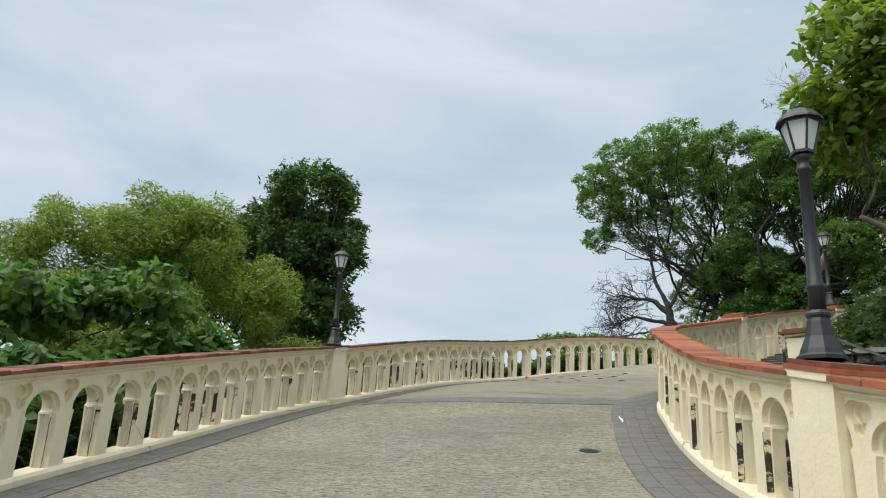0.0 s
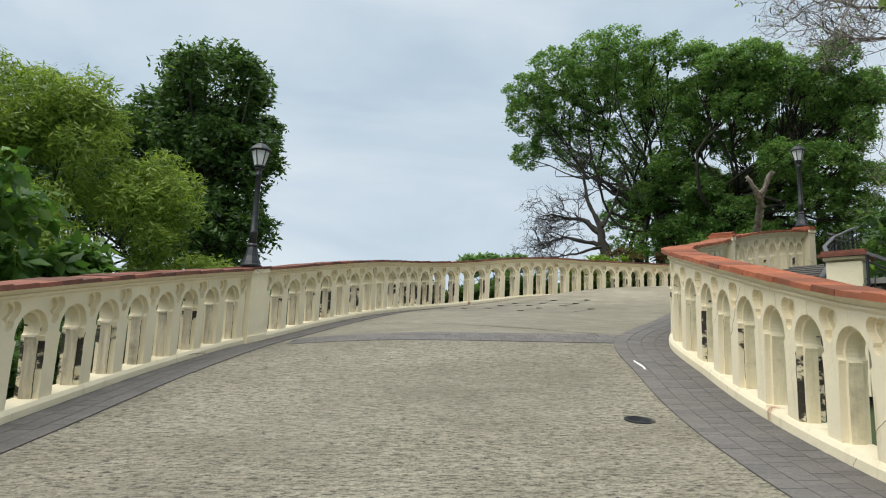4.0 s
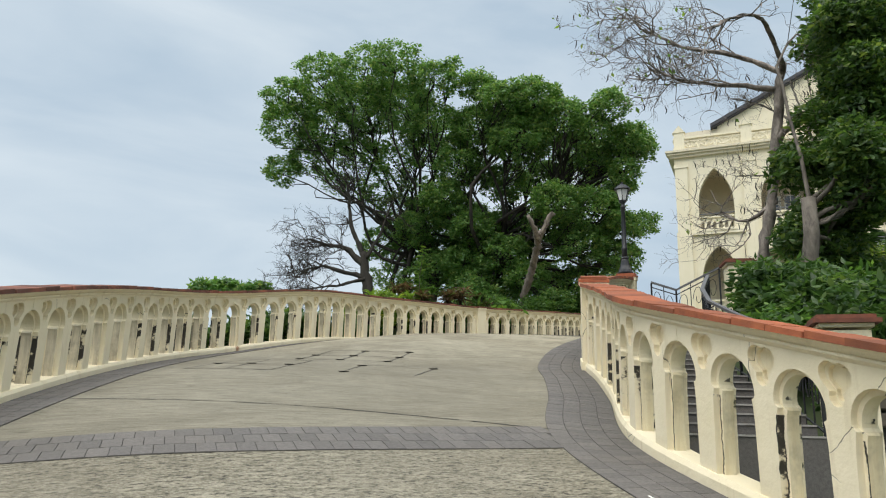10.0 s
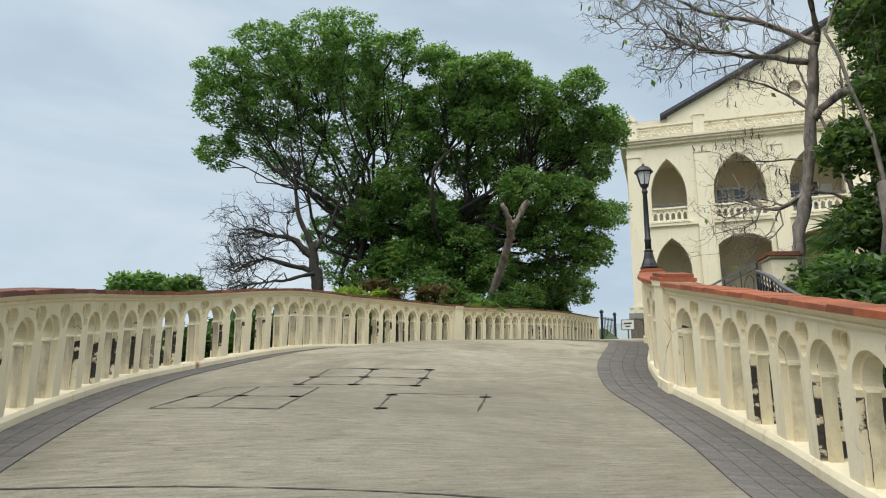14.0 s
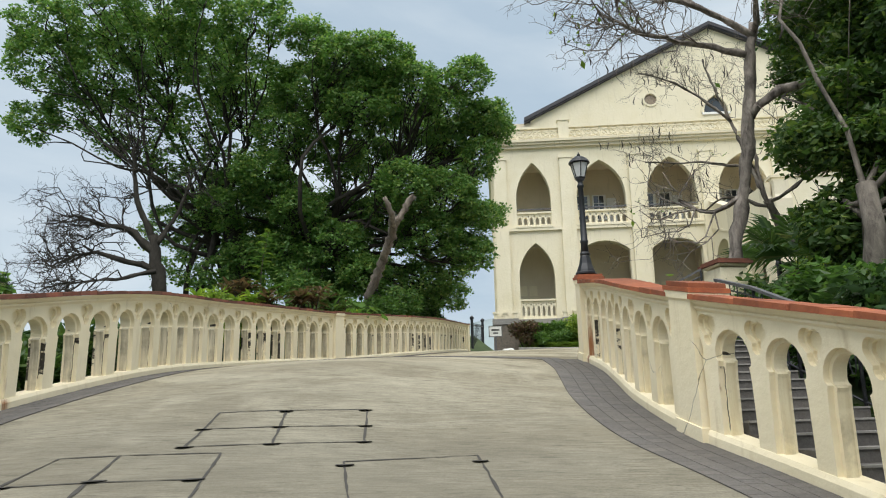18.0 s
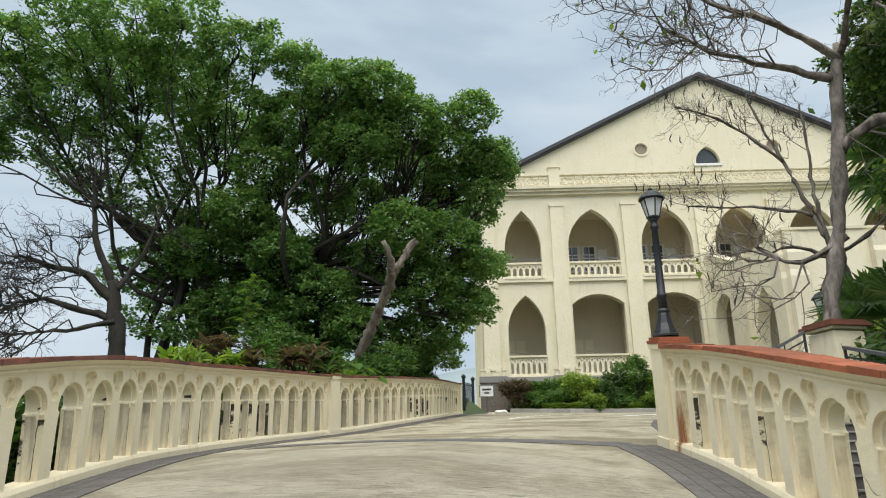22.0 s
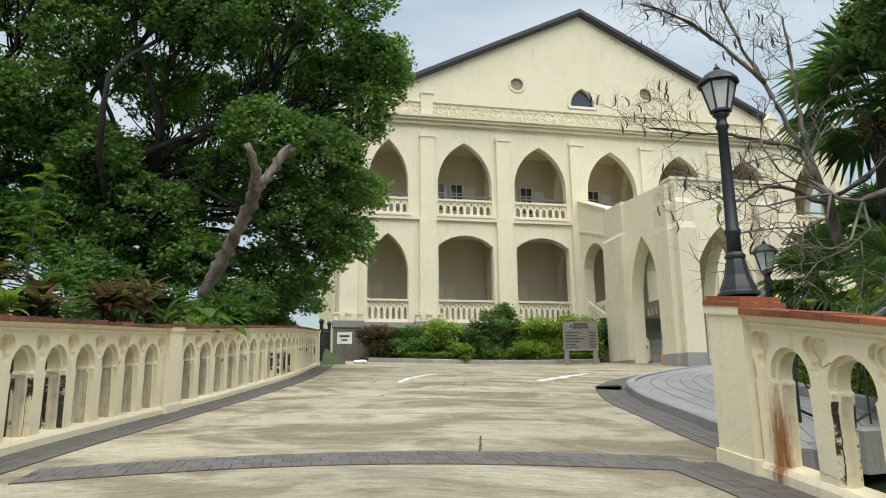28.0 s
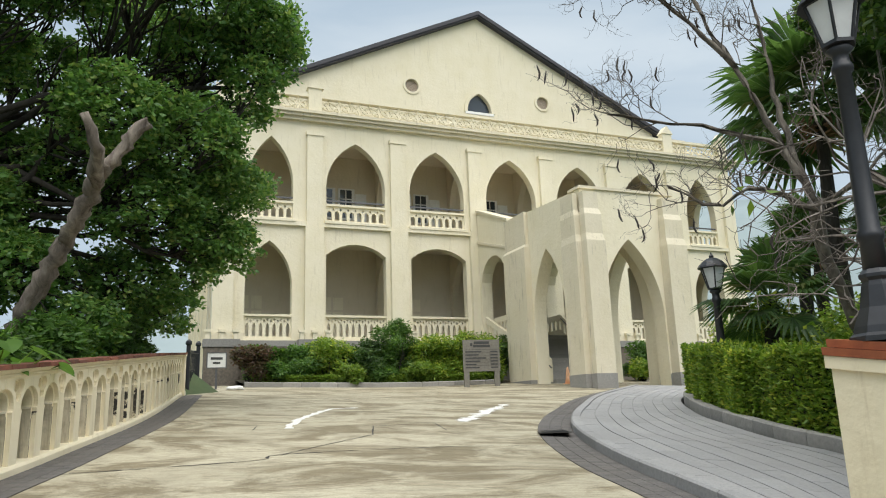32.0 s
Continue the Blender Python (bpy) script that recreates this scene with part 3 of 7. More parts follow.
KERB = smooth_line([(12.3, 20.35), (13.4, 21.0), (14.9, 21.7), (16.4, 22.4), (18.5, 23.02), (20.6, 23.28), (23.5, 23.32), (29.4, 23.1), (36.4, 21.85), (43, 20)], 0.1)
HEDGE_KERB = smooth_line([(13.0, 19.9), (14.2, 19.2), (16.4, 18.75), (18.5, 19.35), (19.4, 19.95), (21.3, 20.45), (23.8, 20.8), (29.0, 20.7), (36, 19.4), (43, 17.5)], 0.1)
EDGES = smooth_line([(-4.9, -6.5, 5.5, -6.5), (-4.65, 0, 4.3, 0), (-4.4, 4, 3.2, 4), (-3.97, 7.1, 2.93, 6.8), (-3.45, 9.3, 3.2, 9.2), (-2.92, 12, 3.65, 11.4), (-1.9, 15.2, 4.5, 13.7), (-0.5, 18.2, 5.45, 14.95), (1.55, 21.9, 7.05, 17.25),
                     (4.9, 24.6, 9.1, 19.05), (7.6, 26.5, 10.95, 20.35), (9, 27.2, 12.3, 20.7), (12.5, 28.75, 14.9, 21.8), (16, 30.1, 17, 22.7), (20, 31.8, 20.7, 23.4), (26.5, 35.4, 27, 23.3), (31, 39.5, 33, 22.6), (37.5, 35.5, 38.2, 21.6), (44, 31, 46, 20)], 0.4)
TK, TH = Track(KERB, -1), Track(HEDGE_KERB, -1)
road = Build()
NA = 28
uvs, along = [], 0.0
for i, (ax, ay, bx, by) in enumerate(EDGES):
    if i:
        along += 0.4 * 0.72
    for k in range(NA + 1):
        f = k / NA
        x, y = ax + (bx - ax) * f, ay + (by - ay) * f
        road.v.append((x, y, float(grade(x, y))))
        uvs.append((f * math.hypot(bx - ax, by - ay), along))
for i in range(len(EDGES) - 1):
    for k in range(NA):
        a = i * (NA + 1) + k
        road.f.append((a, a + NA + 1, a + NA + 2, a + 1))
road_me = road.mesh("road", M_ROAD, True, False)
layer = road_me.uv_layers.new(name="along")
idx = np.empty(len(road_me.loops), np.int32)
road_me.loops.foreach_get("vertex_index", idx)
layer.data.foreach_set("uv", np.array(uvs)[idx].ravel())
road_ob = tagged(part("road", road_me, M_ROAD), "weathered brushed concrete ramp road with cracks and patches", "road", "", "structure")


def paver(b, corners, lift, height=0.03):
    """A paving brick on four ground corners, a little raised."""
    c = np.mean(corners, 0)
    ps = [c + (np.array(p) - c) * 0.972 for p in corners]
    z = [float(grade(p[0], p[1])) + lift for p in ps]
    top = [c + (p - c) * 0.985 for p in ps]
    b.add([(*p, q - height) for p, q in zip(ps, z)] + [(*p, q) for p, q in zip(top, z)], [(4, 5, 6, 7), (0, 1, 5, 4), (1, 2, 6, 5), (2, 3, 7, 6), (3, 0, 4, 7)])


def strip_at(track, s, y):
    p = track.at(s, y)
    return np.array(p[:2])


def lay_strip(track, s0, s1, y0, y1, near, label):
    """Joint bed and bricks of the paved margin along a wall; near: the stretch whose bricks are parts of their own."""
    bed = Build()
    ss = np.arange(s0, s1, 0.3)
    for s in ss:
        for y in (y0, y1):
            p = strip_at(track, s, y)
            bed.v.append((*p, float(grade(*p)) + 0.005))
    bed.f = [(2 * i, 2 * i + 1, 2 * i + 3, 2 * i + 2) for i in range(len(ss) - 1)]
    ob = tagged(part("pavement", bed, M_JOINT), label, "pavement", "", "structure")
    rest = Build()
    rows = max(1, round(abs(y1 - y0) / 0.2))
    w = (y1 - y0) / rows
    singles = 0
    for r in range(rows):
        s = s0 + (0.052 if r % 2 else 0.0)
        while s + 0.105 < s1:
            c = [strip_at(track, s, y0 + r * w), strip_at(track, s + 0.105, y0 + r * w), strip_at(track, s + 0.105, y0 + (r + 1) * w), strip_at(track, s, y0 + (r + 1) * w)]
            lift = 0.0095 + random.uniform(-0.0012, 0.0012)
            if near[0] < s < near[1] and singles < 150:
                singles += 1
                b = Build()
                paver(b, c, lift)
                part("paving_brick", b, M_PAVER, ob, "", False, False)
            else:
                paver(rest, c, lift)
            s += 0.105
    tagged(part("paving_bricks", rest, M_PAVER, ob, "", False, False), "", "", "", "stuff")
    return ob


# ---- balustrade walls ----
PITCH, THICK = 0.64, 0.22


def arc(cx, cz, r, a0, a1, n):
    return [(cx + r * math.cos(radians(a0 + (a1 - a0) * i / n)), cz + r * math.sin(radians(a0 + (a1 - a0) * i / n))) for i in range(n + 1)]


def fill(outer, holes=()):
    """Triangles over a flat outline with holes."""
    bm = bmesh.new()
    for loop in (outer, *holes):
        vs = [bm.verts.new((x, z, 0)) for x, z in loop]
        for a, b in zip(vs, vs[1:] + vs[:1]):
            bm.edges.new((a, b))
    bmesh.ops.triangle_fill(bm, use_beauty=True, use_dissolve=False, edges=bm.edges[:], normal=(0, 0, 1))
    bm.verts.index_update()
    out = [v.co.xy[:] for v in bm.verts], [[v.index for v in f.verts] for f in bm.faces]
    bm.free()
    return out


H0, H1, H2 = 0.11, 0.985, 1.12     # foot of the openings, crown of the arches, top of the pierced part


def half_opening(low, head, cap, crown):
    """Right-hand edge of an opening round s = 0, from the foot up to the crown; below the cap the jamb stands in by low."""
    zc = crown - head
    if low >= head:
        return [(low + 0.012, H0), (low, cap)] + arc(0, zc, head, 0, 90, 9)
    a0 = math.degrees(math.asin(max(-0.9, (cap + 0.035 - zc) / head)))
    return [(low + 0.012, H0), (low + 0.004, cap - 0.14), (low - 0.006, cap - 0.03), (low - 0.014, cap), (low + 0.01, cap + 0.016)] + arc(0, zc, head, a0, 90, 10)


def baluster_outline(low, head, cap, crown):
    a = half_opening(low, head, cap, crown)
    b = [(PITCH - s, z) for s, z in reversed(a)]
    return [(0, H2)] + a[::-1] + b[::-1] + [(PITCH, H2)]


LIP = 0.055                        # how far the inner jambs stand back from the faces


def trefoil(k=1.0):
    c = PITCH / 2
    return [(c + (x - c) * k, 0.985 + (z - 0.985) * k) for x, z in arc(c + 0.05, 1.005, 0.08, -52, 118, 7)[:-1] + arc(c - 0.05, 1.005, 0.08, 62, 232, 7)[:-1] + arc(c, 0.88, 0.06, 155, 385, 8)]


def baluster_template():
    front_o = baluster_outline(0.212, 0.23, 0.71, H1)
    core_o = baluster_outline(0.178, 0.2, 0.7, H1 - 0.034)
    hole, sunk = trefoil(), trefoil(0.78)
    V, F = [], []

    def lay(pts, y):
        k = len(V)
        V.extend((s, y, z) for s, z in pts)
        return k

    h = THICK / 2
    fp, ft = fill(front_o, [hole])
    cp, ct = fill(core_o, [sunk])
    sp, st = fill(sunk)
    for sgn in (-1, 1):
        k = lay(fp, sgn * h)
        F.extend([tuple(i + k for i in f) for f in ft])
        for loop, y0, y1 in ((front_o, h, h - LIP), (hole, h, h - LIP)):
            a, b = lay(loop, sgn * y0), lay(loop, sgn * y1)
            m = len(loop)
            F.extend([(a + i, a + (i + 1) % m, b + (i + 1) % m, b + i) for i in range(m)])
        k = lay(cp, sgn * (h - LIP))
        F.extend([tuple(i + k for i in f) for f in ct])
        a, b, m = lay(sunk, sgn * (h - LIP)), lay(sunk, sgn * 0.02), len(sunk)
        F.extend([(a + i, a + (i + 1) % m, b + (i + 1) % m, b + i) for i in range(m)])
        k = lay(sp, sgn * 0.02)
        F.extend([tuple(i + k for i in f) for f in st])
    a, b = lay(core_o, h - LIP), lay(core_o, -(h - LIP))
    m = len(core_o)
    F.extend([(a + i, a + (i + 1) % m, b + (i + 1) % m, b + i) for i in range(m)])
    bm = bmesh.new()
    vs = [bm.verts.new(p) for p in V]
    for f in F:
        try:
            bm.faces.new([vs[i] for i in f])
        except ValueError:
            pass
    bmesh.ops.remove_doubles(bm, verts=bm.verts, dist=0.0005)
    bmesh.ops.recalc_face_normals(bm, faces=bm.faces)
    bm.verts.index_update()
    out = np.array([v.co[:] for v in bm.verts]), [[v.index for v in f.verts] for f in bm.faces]
    bm.free()
    return out


BAL_V, BAL_F = baluster_template()
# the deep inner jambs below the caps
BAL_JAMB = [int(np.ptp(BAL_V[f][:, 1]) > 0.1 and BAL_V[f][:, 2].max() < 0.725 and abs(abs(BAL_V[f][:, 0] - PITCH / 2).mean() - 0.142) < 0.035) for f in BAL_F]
BAL_UV = np.array([(BAL_V[i][0] / PITCH, BAL_V[i][2]) for f in BAL_F for i in f])


def swept(track, s0, s1, profile, step=0.3):
    """A closed profile of (y, h) drawn along a wall line."""
    b = Build()
    ss = np.linspace(s0, s1, max(2, int((s1 - s0) / step) + 1))
    m = len(profile)
    for s in ss:
        for y, h in profile:
            b.v.append(track.at(s, y, h))
    for i in range(len(ss) - 1):
        for k in range(m):
            a, c = i * m + k, i * m + (k + 1) % m
            b.f.append((a, c, c + m, a + m))
    b.f += [tuple(range(m)), tuple((len(ss) - 1) * m + k for k in range(m))[::-1]]
    return b


def pier(track, s, w, height, parent, caps, tile):
    """A square pier with a moulded neck and a tiled cap of the given courses."""
    y0, y1 = -0.07, THICK + 0.13
    b = Build()

    def f(a, y, z):
        return track.at(s + a, y, z)
    def slab(a0, b0, z0, z1, lo=0.0):
        vs = [f(x, y, z) for z in (z0, z1) for x, y in ((-a0, y0 - b0), (a0, y0 - b0), (a0, y1 + b0), (-a0, y1 + b0))]
        return vs, [(0, 3, 2, 1), (4, 5, 6, 7), (0, 1, 5, 4), (1, 2, 6, 5), (2, 3, 7, 6), (3, 0, 4, 7)]
    b.add(*slab(w / 2 + 0.025, 0.025, -0.3, 0.1))
    b.add(*slab(w / 2, 0, 0.1, height - 0.05))
    b.add(*slab(w / 2 + 0.025, 0.025, height - 0.05, height))
    part("pier", b, M_WALL, parent)
    z = height
    for k in range(caps):
        t = Build()
        o = 0.035 - 0.03 * k
        t.add(*slab(w / 2 + o, o, z + 0.002, z + 0.034))
        part("pier_cap", t, tile, parent, "terracotta cap tiles")
        z += 0.034
    return z


def wall(name, track, height, piers, label, tile, over, jamb):
    """A balustrade along a line: plinth, balusters one by one, moulded rail, coping tiles, piers."""
    root = tagged(new(name), label, "balustrade", "", "structure")
    k = height / 1.25
    edges = [0.0] + [q for s, w, c in piers for q in (s - w / 2, s + w / 2)] + [track.length]
    spans = [(edges[i], edges[i + 1]) for i in range(0, len(edges), 2) if edges[i + 1] - edges[i] > 0.5]
    for s0, s1 in spans:
        part("plinth", swept(track, s0, s1, [(-0.035, -0.35), (-0.035, 0.075 * k), (-0.012, 0.115 * k), (THICK + 0.012, 0.115 * k), (THICK + 0.035, 0.075 * k), (THICK + 0.035, -0.35)]), M_WALL, root)
        part("rail", swept(track, s0, s1, [(0.0, 1.10 * k), (-0.012, 1.112 * k), (-0.035, 1.128 * k), (-0.035, 1.145 * k), (-0.02, 1.15 * k), (-0.05, 1.175 * k), (-0.075, 1.2 * k), (THICK + 0.075, 1.2 * k), (THICK + 0.05, 1.175 * k), (THICK + 0.02, 1.15 * k), (THICK + 0.035, 1.145 * k), (THICK + 0.035, 1.128 * k), (THICK, 1.10 * k)]), M_WALL, root)
        e0, e1 = s0 - 0.19, s1 + 0.19
        m = max(1, round((e1 - e0) / PITCH))
        w = (e1 - e0) / m
        for i in range(m):
            jit = random.uniform(-0.004, 0.004)
            vs = [track.at(e0 + (i + v[0] / PITCH) * w, v[1] + THICK / 2 + jit, v[2] * k) for v in BAL_V]
            b = Build()
            b.add(vs, BAL_F)
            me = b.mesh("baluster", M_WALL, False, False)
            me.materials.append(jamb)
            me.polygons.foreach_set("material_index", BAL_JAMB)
            me.uv_layers.new(name="face").data.foreach_set("uv", BAL_UV.ravel())
            part("baluster", me, M_WALL, root)
        m = max(1, round((s1 - s0) / 0.34))
        w = (s1 - s0) / m
        for i in range(m):
            up, tip = random.uniform(-0.004, 0.008), random.uniform(-0.014, 0.014)
            a, c = s0 + i * w + 0.004, s0 + (i + 1) * w - 0.004
            z0, z1 = 1.2 * k + 0.003, 1.2 * k + 0.036 + up
            b = Build()
            b.add([track.at(a, -over + tip, z0), track.at(c, -over + tip, z0), track.at(c, THICK + over + tip, z0), track.at(a, THICK + over + tip, z0),
                   track.at(a, 0.006 - over + tip, z1), track.at(c, 0.006 - over + tip, z1 + 0.004), track.at(c, THICK - 0.006 + over + tip, z1 + 0.004), track.at(a, THICK - 0.006 + over + tip, z1)],
                  [(0, 3, 2, 1), (4, 5, 6, 7), (0, 1, 5, 4), (1, 2, 6, 5), (2, 3, 7, 6), (3, 0, 4, 7)])
            part("coping_tile", b, tile, root, "", False, False)
    tops = []
    for s, w, c in piers:
        tops.append((s, pier(track, s, w, height * 0.96 + (0.02 if c < 2 else 0.05), root, c, tile)))
    return tops


S_L1, S_L2 = TL.near(-2.05, 14.95), TL.near(12.6, 28.8)
S_R0, S_R1 = TR.near(2.85, 5.43), TR.near(7.02, 17.2)
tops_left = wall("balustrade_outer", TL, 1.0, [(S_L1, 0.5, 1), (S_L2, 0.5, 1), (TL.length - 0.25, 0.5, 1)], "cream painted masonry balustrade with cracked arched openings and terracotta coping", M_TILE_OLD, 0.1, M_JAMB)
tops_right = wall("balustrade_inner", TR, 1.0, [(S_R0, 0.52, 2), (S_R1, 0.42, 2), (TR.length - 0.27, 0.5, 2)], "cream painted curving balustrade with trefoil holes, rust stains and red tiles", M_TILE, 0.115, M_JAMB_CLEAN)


# ---- lamps ----
def street_lamp(at, height, turn, lean=0.0):
    root = tagged(new("street_lamp"), "black cast-iron street lamp with a six-sided milky glass lantern", "street lamp", "street lamps")
    root.matrix_world = pose(*at, 0, lean, turn)
    k = height / 2.4
    b = Build()
    b.lathe([(0.2 * k, 0), (0.2 * k, 0.03 * k), (0.175 * k, 0.05 * k), (0.165 * k, 0.09 * k), (0.12 * k, 0.2 * k), (0.095 * k, 0.33 * k), (0.085 * k, 0.36 * k), (0.1 * k, 0.38 * k), (0.1 * k, 0.4 * k), (0.075 * k, 0.43 * k)], 8)
    part("base", b, M_IRON, root)
    b = Build()
    b.lathe([(0.072 * k, 0.42 * k), (0.066 * k, 0.6 * k), (0.078 * k, 0.62 * k), (0.078 * k, 0.65 * k), (0.062 * k, 0.68 * k), (0.048 * k, 1.7 * k), (0.065 * k, 1.72 * k), (0.065 * k, 1.75 * k), (0.05 * k, 1.78 * k), (0.05 * k, 1.83 * k), (0.085 * k, 1.86 * k), (0.06 * k, 1.89 * k)], 14)
    part("post", b, M_IRON, root, "", True)
    b = Build()
    z0, z1, r0, r1 = 1.9 * k, 2.2 * k, 0.095 * k, 0.175 * k
    b.lathe([(0.05 * k, z0 - 0.02 * k), (r0 + 0.012, z0 - 0.012), (r0 + 0.012, z0 + 0.012), (0.03 * k, z0 + 0.014)], 6)
    b.lathe([(r1 - 0.01, z1 - 0.014), (r1 + 0.014, z1 - 0.014), (r1 + 0.014, z1 + 0.008), (r1 - 0.01, z1 + 0.008)], 6)
    for j in range(6):
        a = 2 * math.pi * j / 6
        c, s = math.cos(a), math.sin(a)
        b.tube([(c * r0, s * r0, z0), (c * r1, s * r1, z1)], [0.011 * k] * 2, 5)
    part("lantern_frame", b, M_IRON, root)
    for j in range(6):
        a0, a1 = 2 * math.pi * j / 6, 2 * math.pi * (j + 1) / 6
        q = [(r0 * 0.97, a0, z0), (r0 * 0.97, a1, z0), (r1 * 0.97, a1, z1), (r1 * 0.97, a0, z1)]
        o = [(r * math.cos(a), r * math.sin(a), z) for r, a, z in q]
        i = [(r * 0.95 * math.cos(a), r * 0.95 * math.sin(a), z) for r, a, z in q]
        b = Build()
        b.add(o + i, [(0, 1, 2, 3), (7, 6, 5, 4), (0, 4, 5, 1), (1, 5, 6, 2), (2, 6, 7, 3), (3, 7, 4, 0)])
        part("pane", b, M_LANTERN, root, "milky glass pane")
    b = Build()
    b.lathe([(0.21 * k, 2.2 * k), (0.2 * k, 2.225 * k), (0.15 * k, 2.285 * k), (0.085 * k, 2.33 * k), (0.03 * k, 2.35 * k), (0.035 * k, 2.375 * k), (0.012 * k, 2.4 * k), (0.006 * k, 2.43 * k)], 12)
    part("lantern_roof", b, M_IRON, root)
    return root


def on_wall(track, s, z):
    return track.at(s, THICK / 2, z)


street_lamp(on_wall(TL, tops_left[0][0], tops_left[0][1]), 2.1, 10)
street_lamp(on_wall(TR, tops_right[0][0] + 0.1, tops_right[0][1]), 2.18, 25)
street_lamp(on_wall(TR, tops_right[2][0], tops_right[2][1]), 2.35, 40)
street_lamp((22.6, 20.35, 5.6), 3.5, 0)

# ---- the house ----
def pierced(b, outer, holes, lay, y0, y1):
    """A flat wall outline with holes, between depths y0 and y1; lay(s, y, z) places it."""
    pts, tris = fill(outer, holes)
    for y in (y0, y1):
        b.add([lay(s, y, z) for s, z in pts], tris)
    for loop in (outer, *holes):
        m = len(loop)
        b.add([lay(s, y, z) for y in (y0, y1) for s, z in loop], [(i, (i + 1) % m, (i + 1) % m + m, i + m) for i in range(m)])
    return b


def weld(b):
    bm = bmesh.new()
    vs = [bm.verts.new(p) for p in b.v]
    for f in b.f:
        try:
            bm.faces.new([vs[i] for i in f])
        except ValueError:
            pass
    bmesh.ops.remove_doubles(bm, verts=bm.verts, dist=0.001)
    bmesh.ops.recalc_face_normals(bm, faces=bm.faces)
    me = bpy.data.meshes.new("wall")
    bm.to_mesh(me)
    bm.free()
    return me


def pointed(u, w, z0, spring, top, n=8):
    """A pointed arch opening: two arcs that meet at the crown."""
    h = top - spring
    half = w / 2
    r = (half * half + h * h) / (2 * half)
    a = math.degrees(math.asin(min(1, h / r)))
    right = arc(u + half - r, spring, r, 0, a, n)
    left = [(2 * u - s, z) for s, z in reversed(right[:-1])]
    return [(u - half, z0), (u + half, z0)] + right + left


def segmental(u, w, z0, spring, top, n=8):
    h, half = top - spring, w / 2
    r = (half * half + h * h) / (2 * h)
    a = math.degrees(math.asin(half / r))
    return [(u - half, z0), (u + half, z0)] + arc(u, top - r, r, 90 - a, 90 + a, n)


F0 = 53.0                          # depth of the front
U0, BAY = 3.72, 4.43               # middle of the front, width of a bay
MIDS = [U0 + BAY * k for k in (-2.97, -2, -1, 0, 1, 2, 2.97)]
ZB, Z1, Z2, ZP = 6.6, 9.6, 15.45, 21.95   # ground, lower floor, upper floor, parapet top
villa = tagged(new("house"), "large cream two-storey colonial house with arched verandas and a gable", "house")


def hb(lo, hi, b=None):
    """A box in the house's own directions: along, depth, height."""
    b = b or Build()
    vs = [house(u, d, z) for z in (lo[2], hi[2]) for u, d in ((lo[0], lo[1]), (hi[0], lo[1]), (hi[0], hi[1]), (lo[0], hi[1]))]
    return b.add(vs, [(0, 3, 2, 1), (4, 5, 6, 7), (0, 1, 5, 4), (1, 2, 6, 5), (2, 3, 7, 6), (3, 0, 4, 7)])


def hp(name, b, mat=None, parent=None, label=""):
    return part(name, b, mat or M_HOUSE, parent or villa, label)


UA, UB = -11.95, 19.4
bounds = [UA] + [(a + b) / 2 for a, b in zip(MIDS, MIDS[1:])] + [UB]
for k, mid in enumerate(MIDS):
    end = k in (0, 6)
    w = 2.2 if end else 3.08
    up_hole = pointed(mid, w, Z2 + 0.02, 17.35, 19.78)
    low_hole = pointed(mid, w, Z1 + 0.02, 12.3, 14.42) if end else segmental(mid, w, Z1 + 0.02, 13.82, 14.42)
    b = Build()
    pierced(b, [(bounds[k], ZB), (bounds[k + 1], ZB), (bounds[k + 1], 20.75), (bounds[k], 20.75)], [up_hole, low_hole], house, F0, F0 + 0.5)
    me = weld(b)
    me.materials.append(M_HOUSE)
    hp("wall", me)
# pilasters, floor band, cornice, parapet
for k, u in enumerate(bounds):
    w = 0.4
    uu = min(max(u, UA + 0.42), UB - 0.42)
    b = hb((uu - w - 0.06, F0 - 0.26, 9.3), (uu + w + 0.06, F0, 15.2))
    hb((uu - w, F0 - 0.2, 15.2), (uu + w, F0, 20.1), b)
    hb((uu - w - 0.05, F0 - 0.25, 19.95), (uu + w + 0.05, F0, 20.15), b)
    hp("pilaster", b)
    hp("pilaster_foot", hb((uu - 0.75, F0 - 0.55, ZB), (uu + 0.75, F0 - 0.001, 9.25)), M_RUBBLE, None, "dark rubble pilaster foot")
    hp("foot_cap", hb((uu - 0.8, F0 - 0.6, 9.252), (uu + 0.8, F0 - 0.001, 9.6)), M_PLINTH, None, "grey stone cap")
    for du in (-0.62, 0.0, 0.62):
        b = hb((uu + du - 0.1, F0 - 0.45, 9.62), (uu + du + 0.1, F0 - 0.27, 9.95))
        hb((uu + du - 0.15, F0 - 0.5, 9.93), (uu + du + 0.15, F0 - 0.26, 10.05), b)
        hp("foot_ornament", b)
hp("floor_band", hb((UA - 0.05, F0 - 0.16, 15.2), (UB + 0.05, F0 + 0.001, 15.44)))
for o, z0, z1 in ((0.22, 20.72, 20.9), (0.36, 20.902, 21.05), (0.46, 21.052, 21.2)):
    hp("cornice", hb((UA - o - 0.06, F0 - o, z0), (UB + o + 0.06, F0 + 0.5, z1)), M_HOUSE_OLD)
hp("plinth", hb((UA - 0.1, F0 - 0.2, ZB), (UB + 0.1, F0 - 0.002, 9.3)), M_RUBBLE, None, "dark rubble stone plinth")
hp("plinth_course", hb((UA - 0.12, F0 - 0.22, 9.302), (UB + 0.12, F0 - 0.002, 9.58)), M_PLINTH, None, "grey stone course")
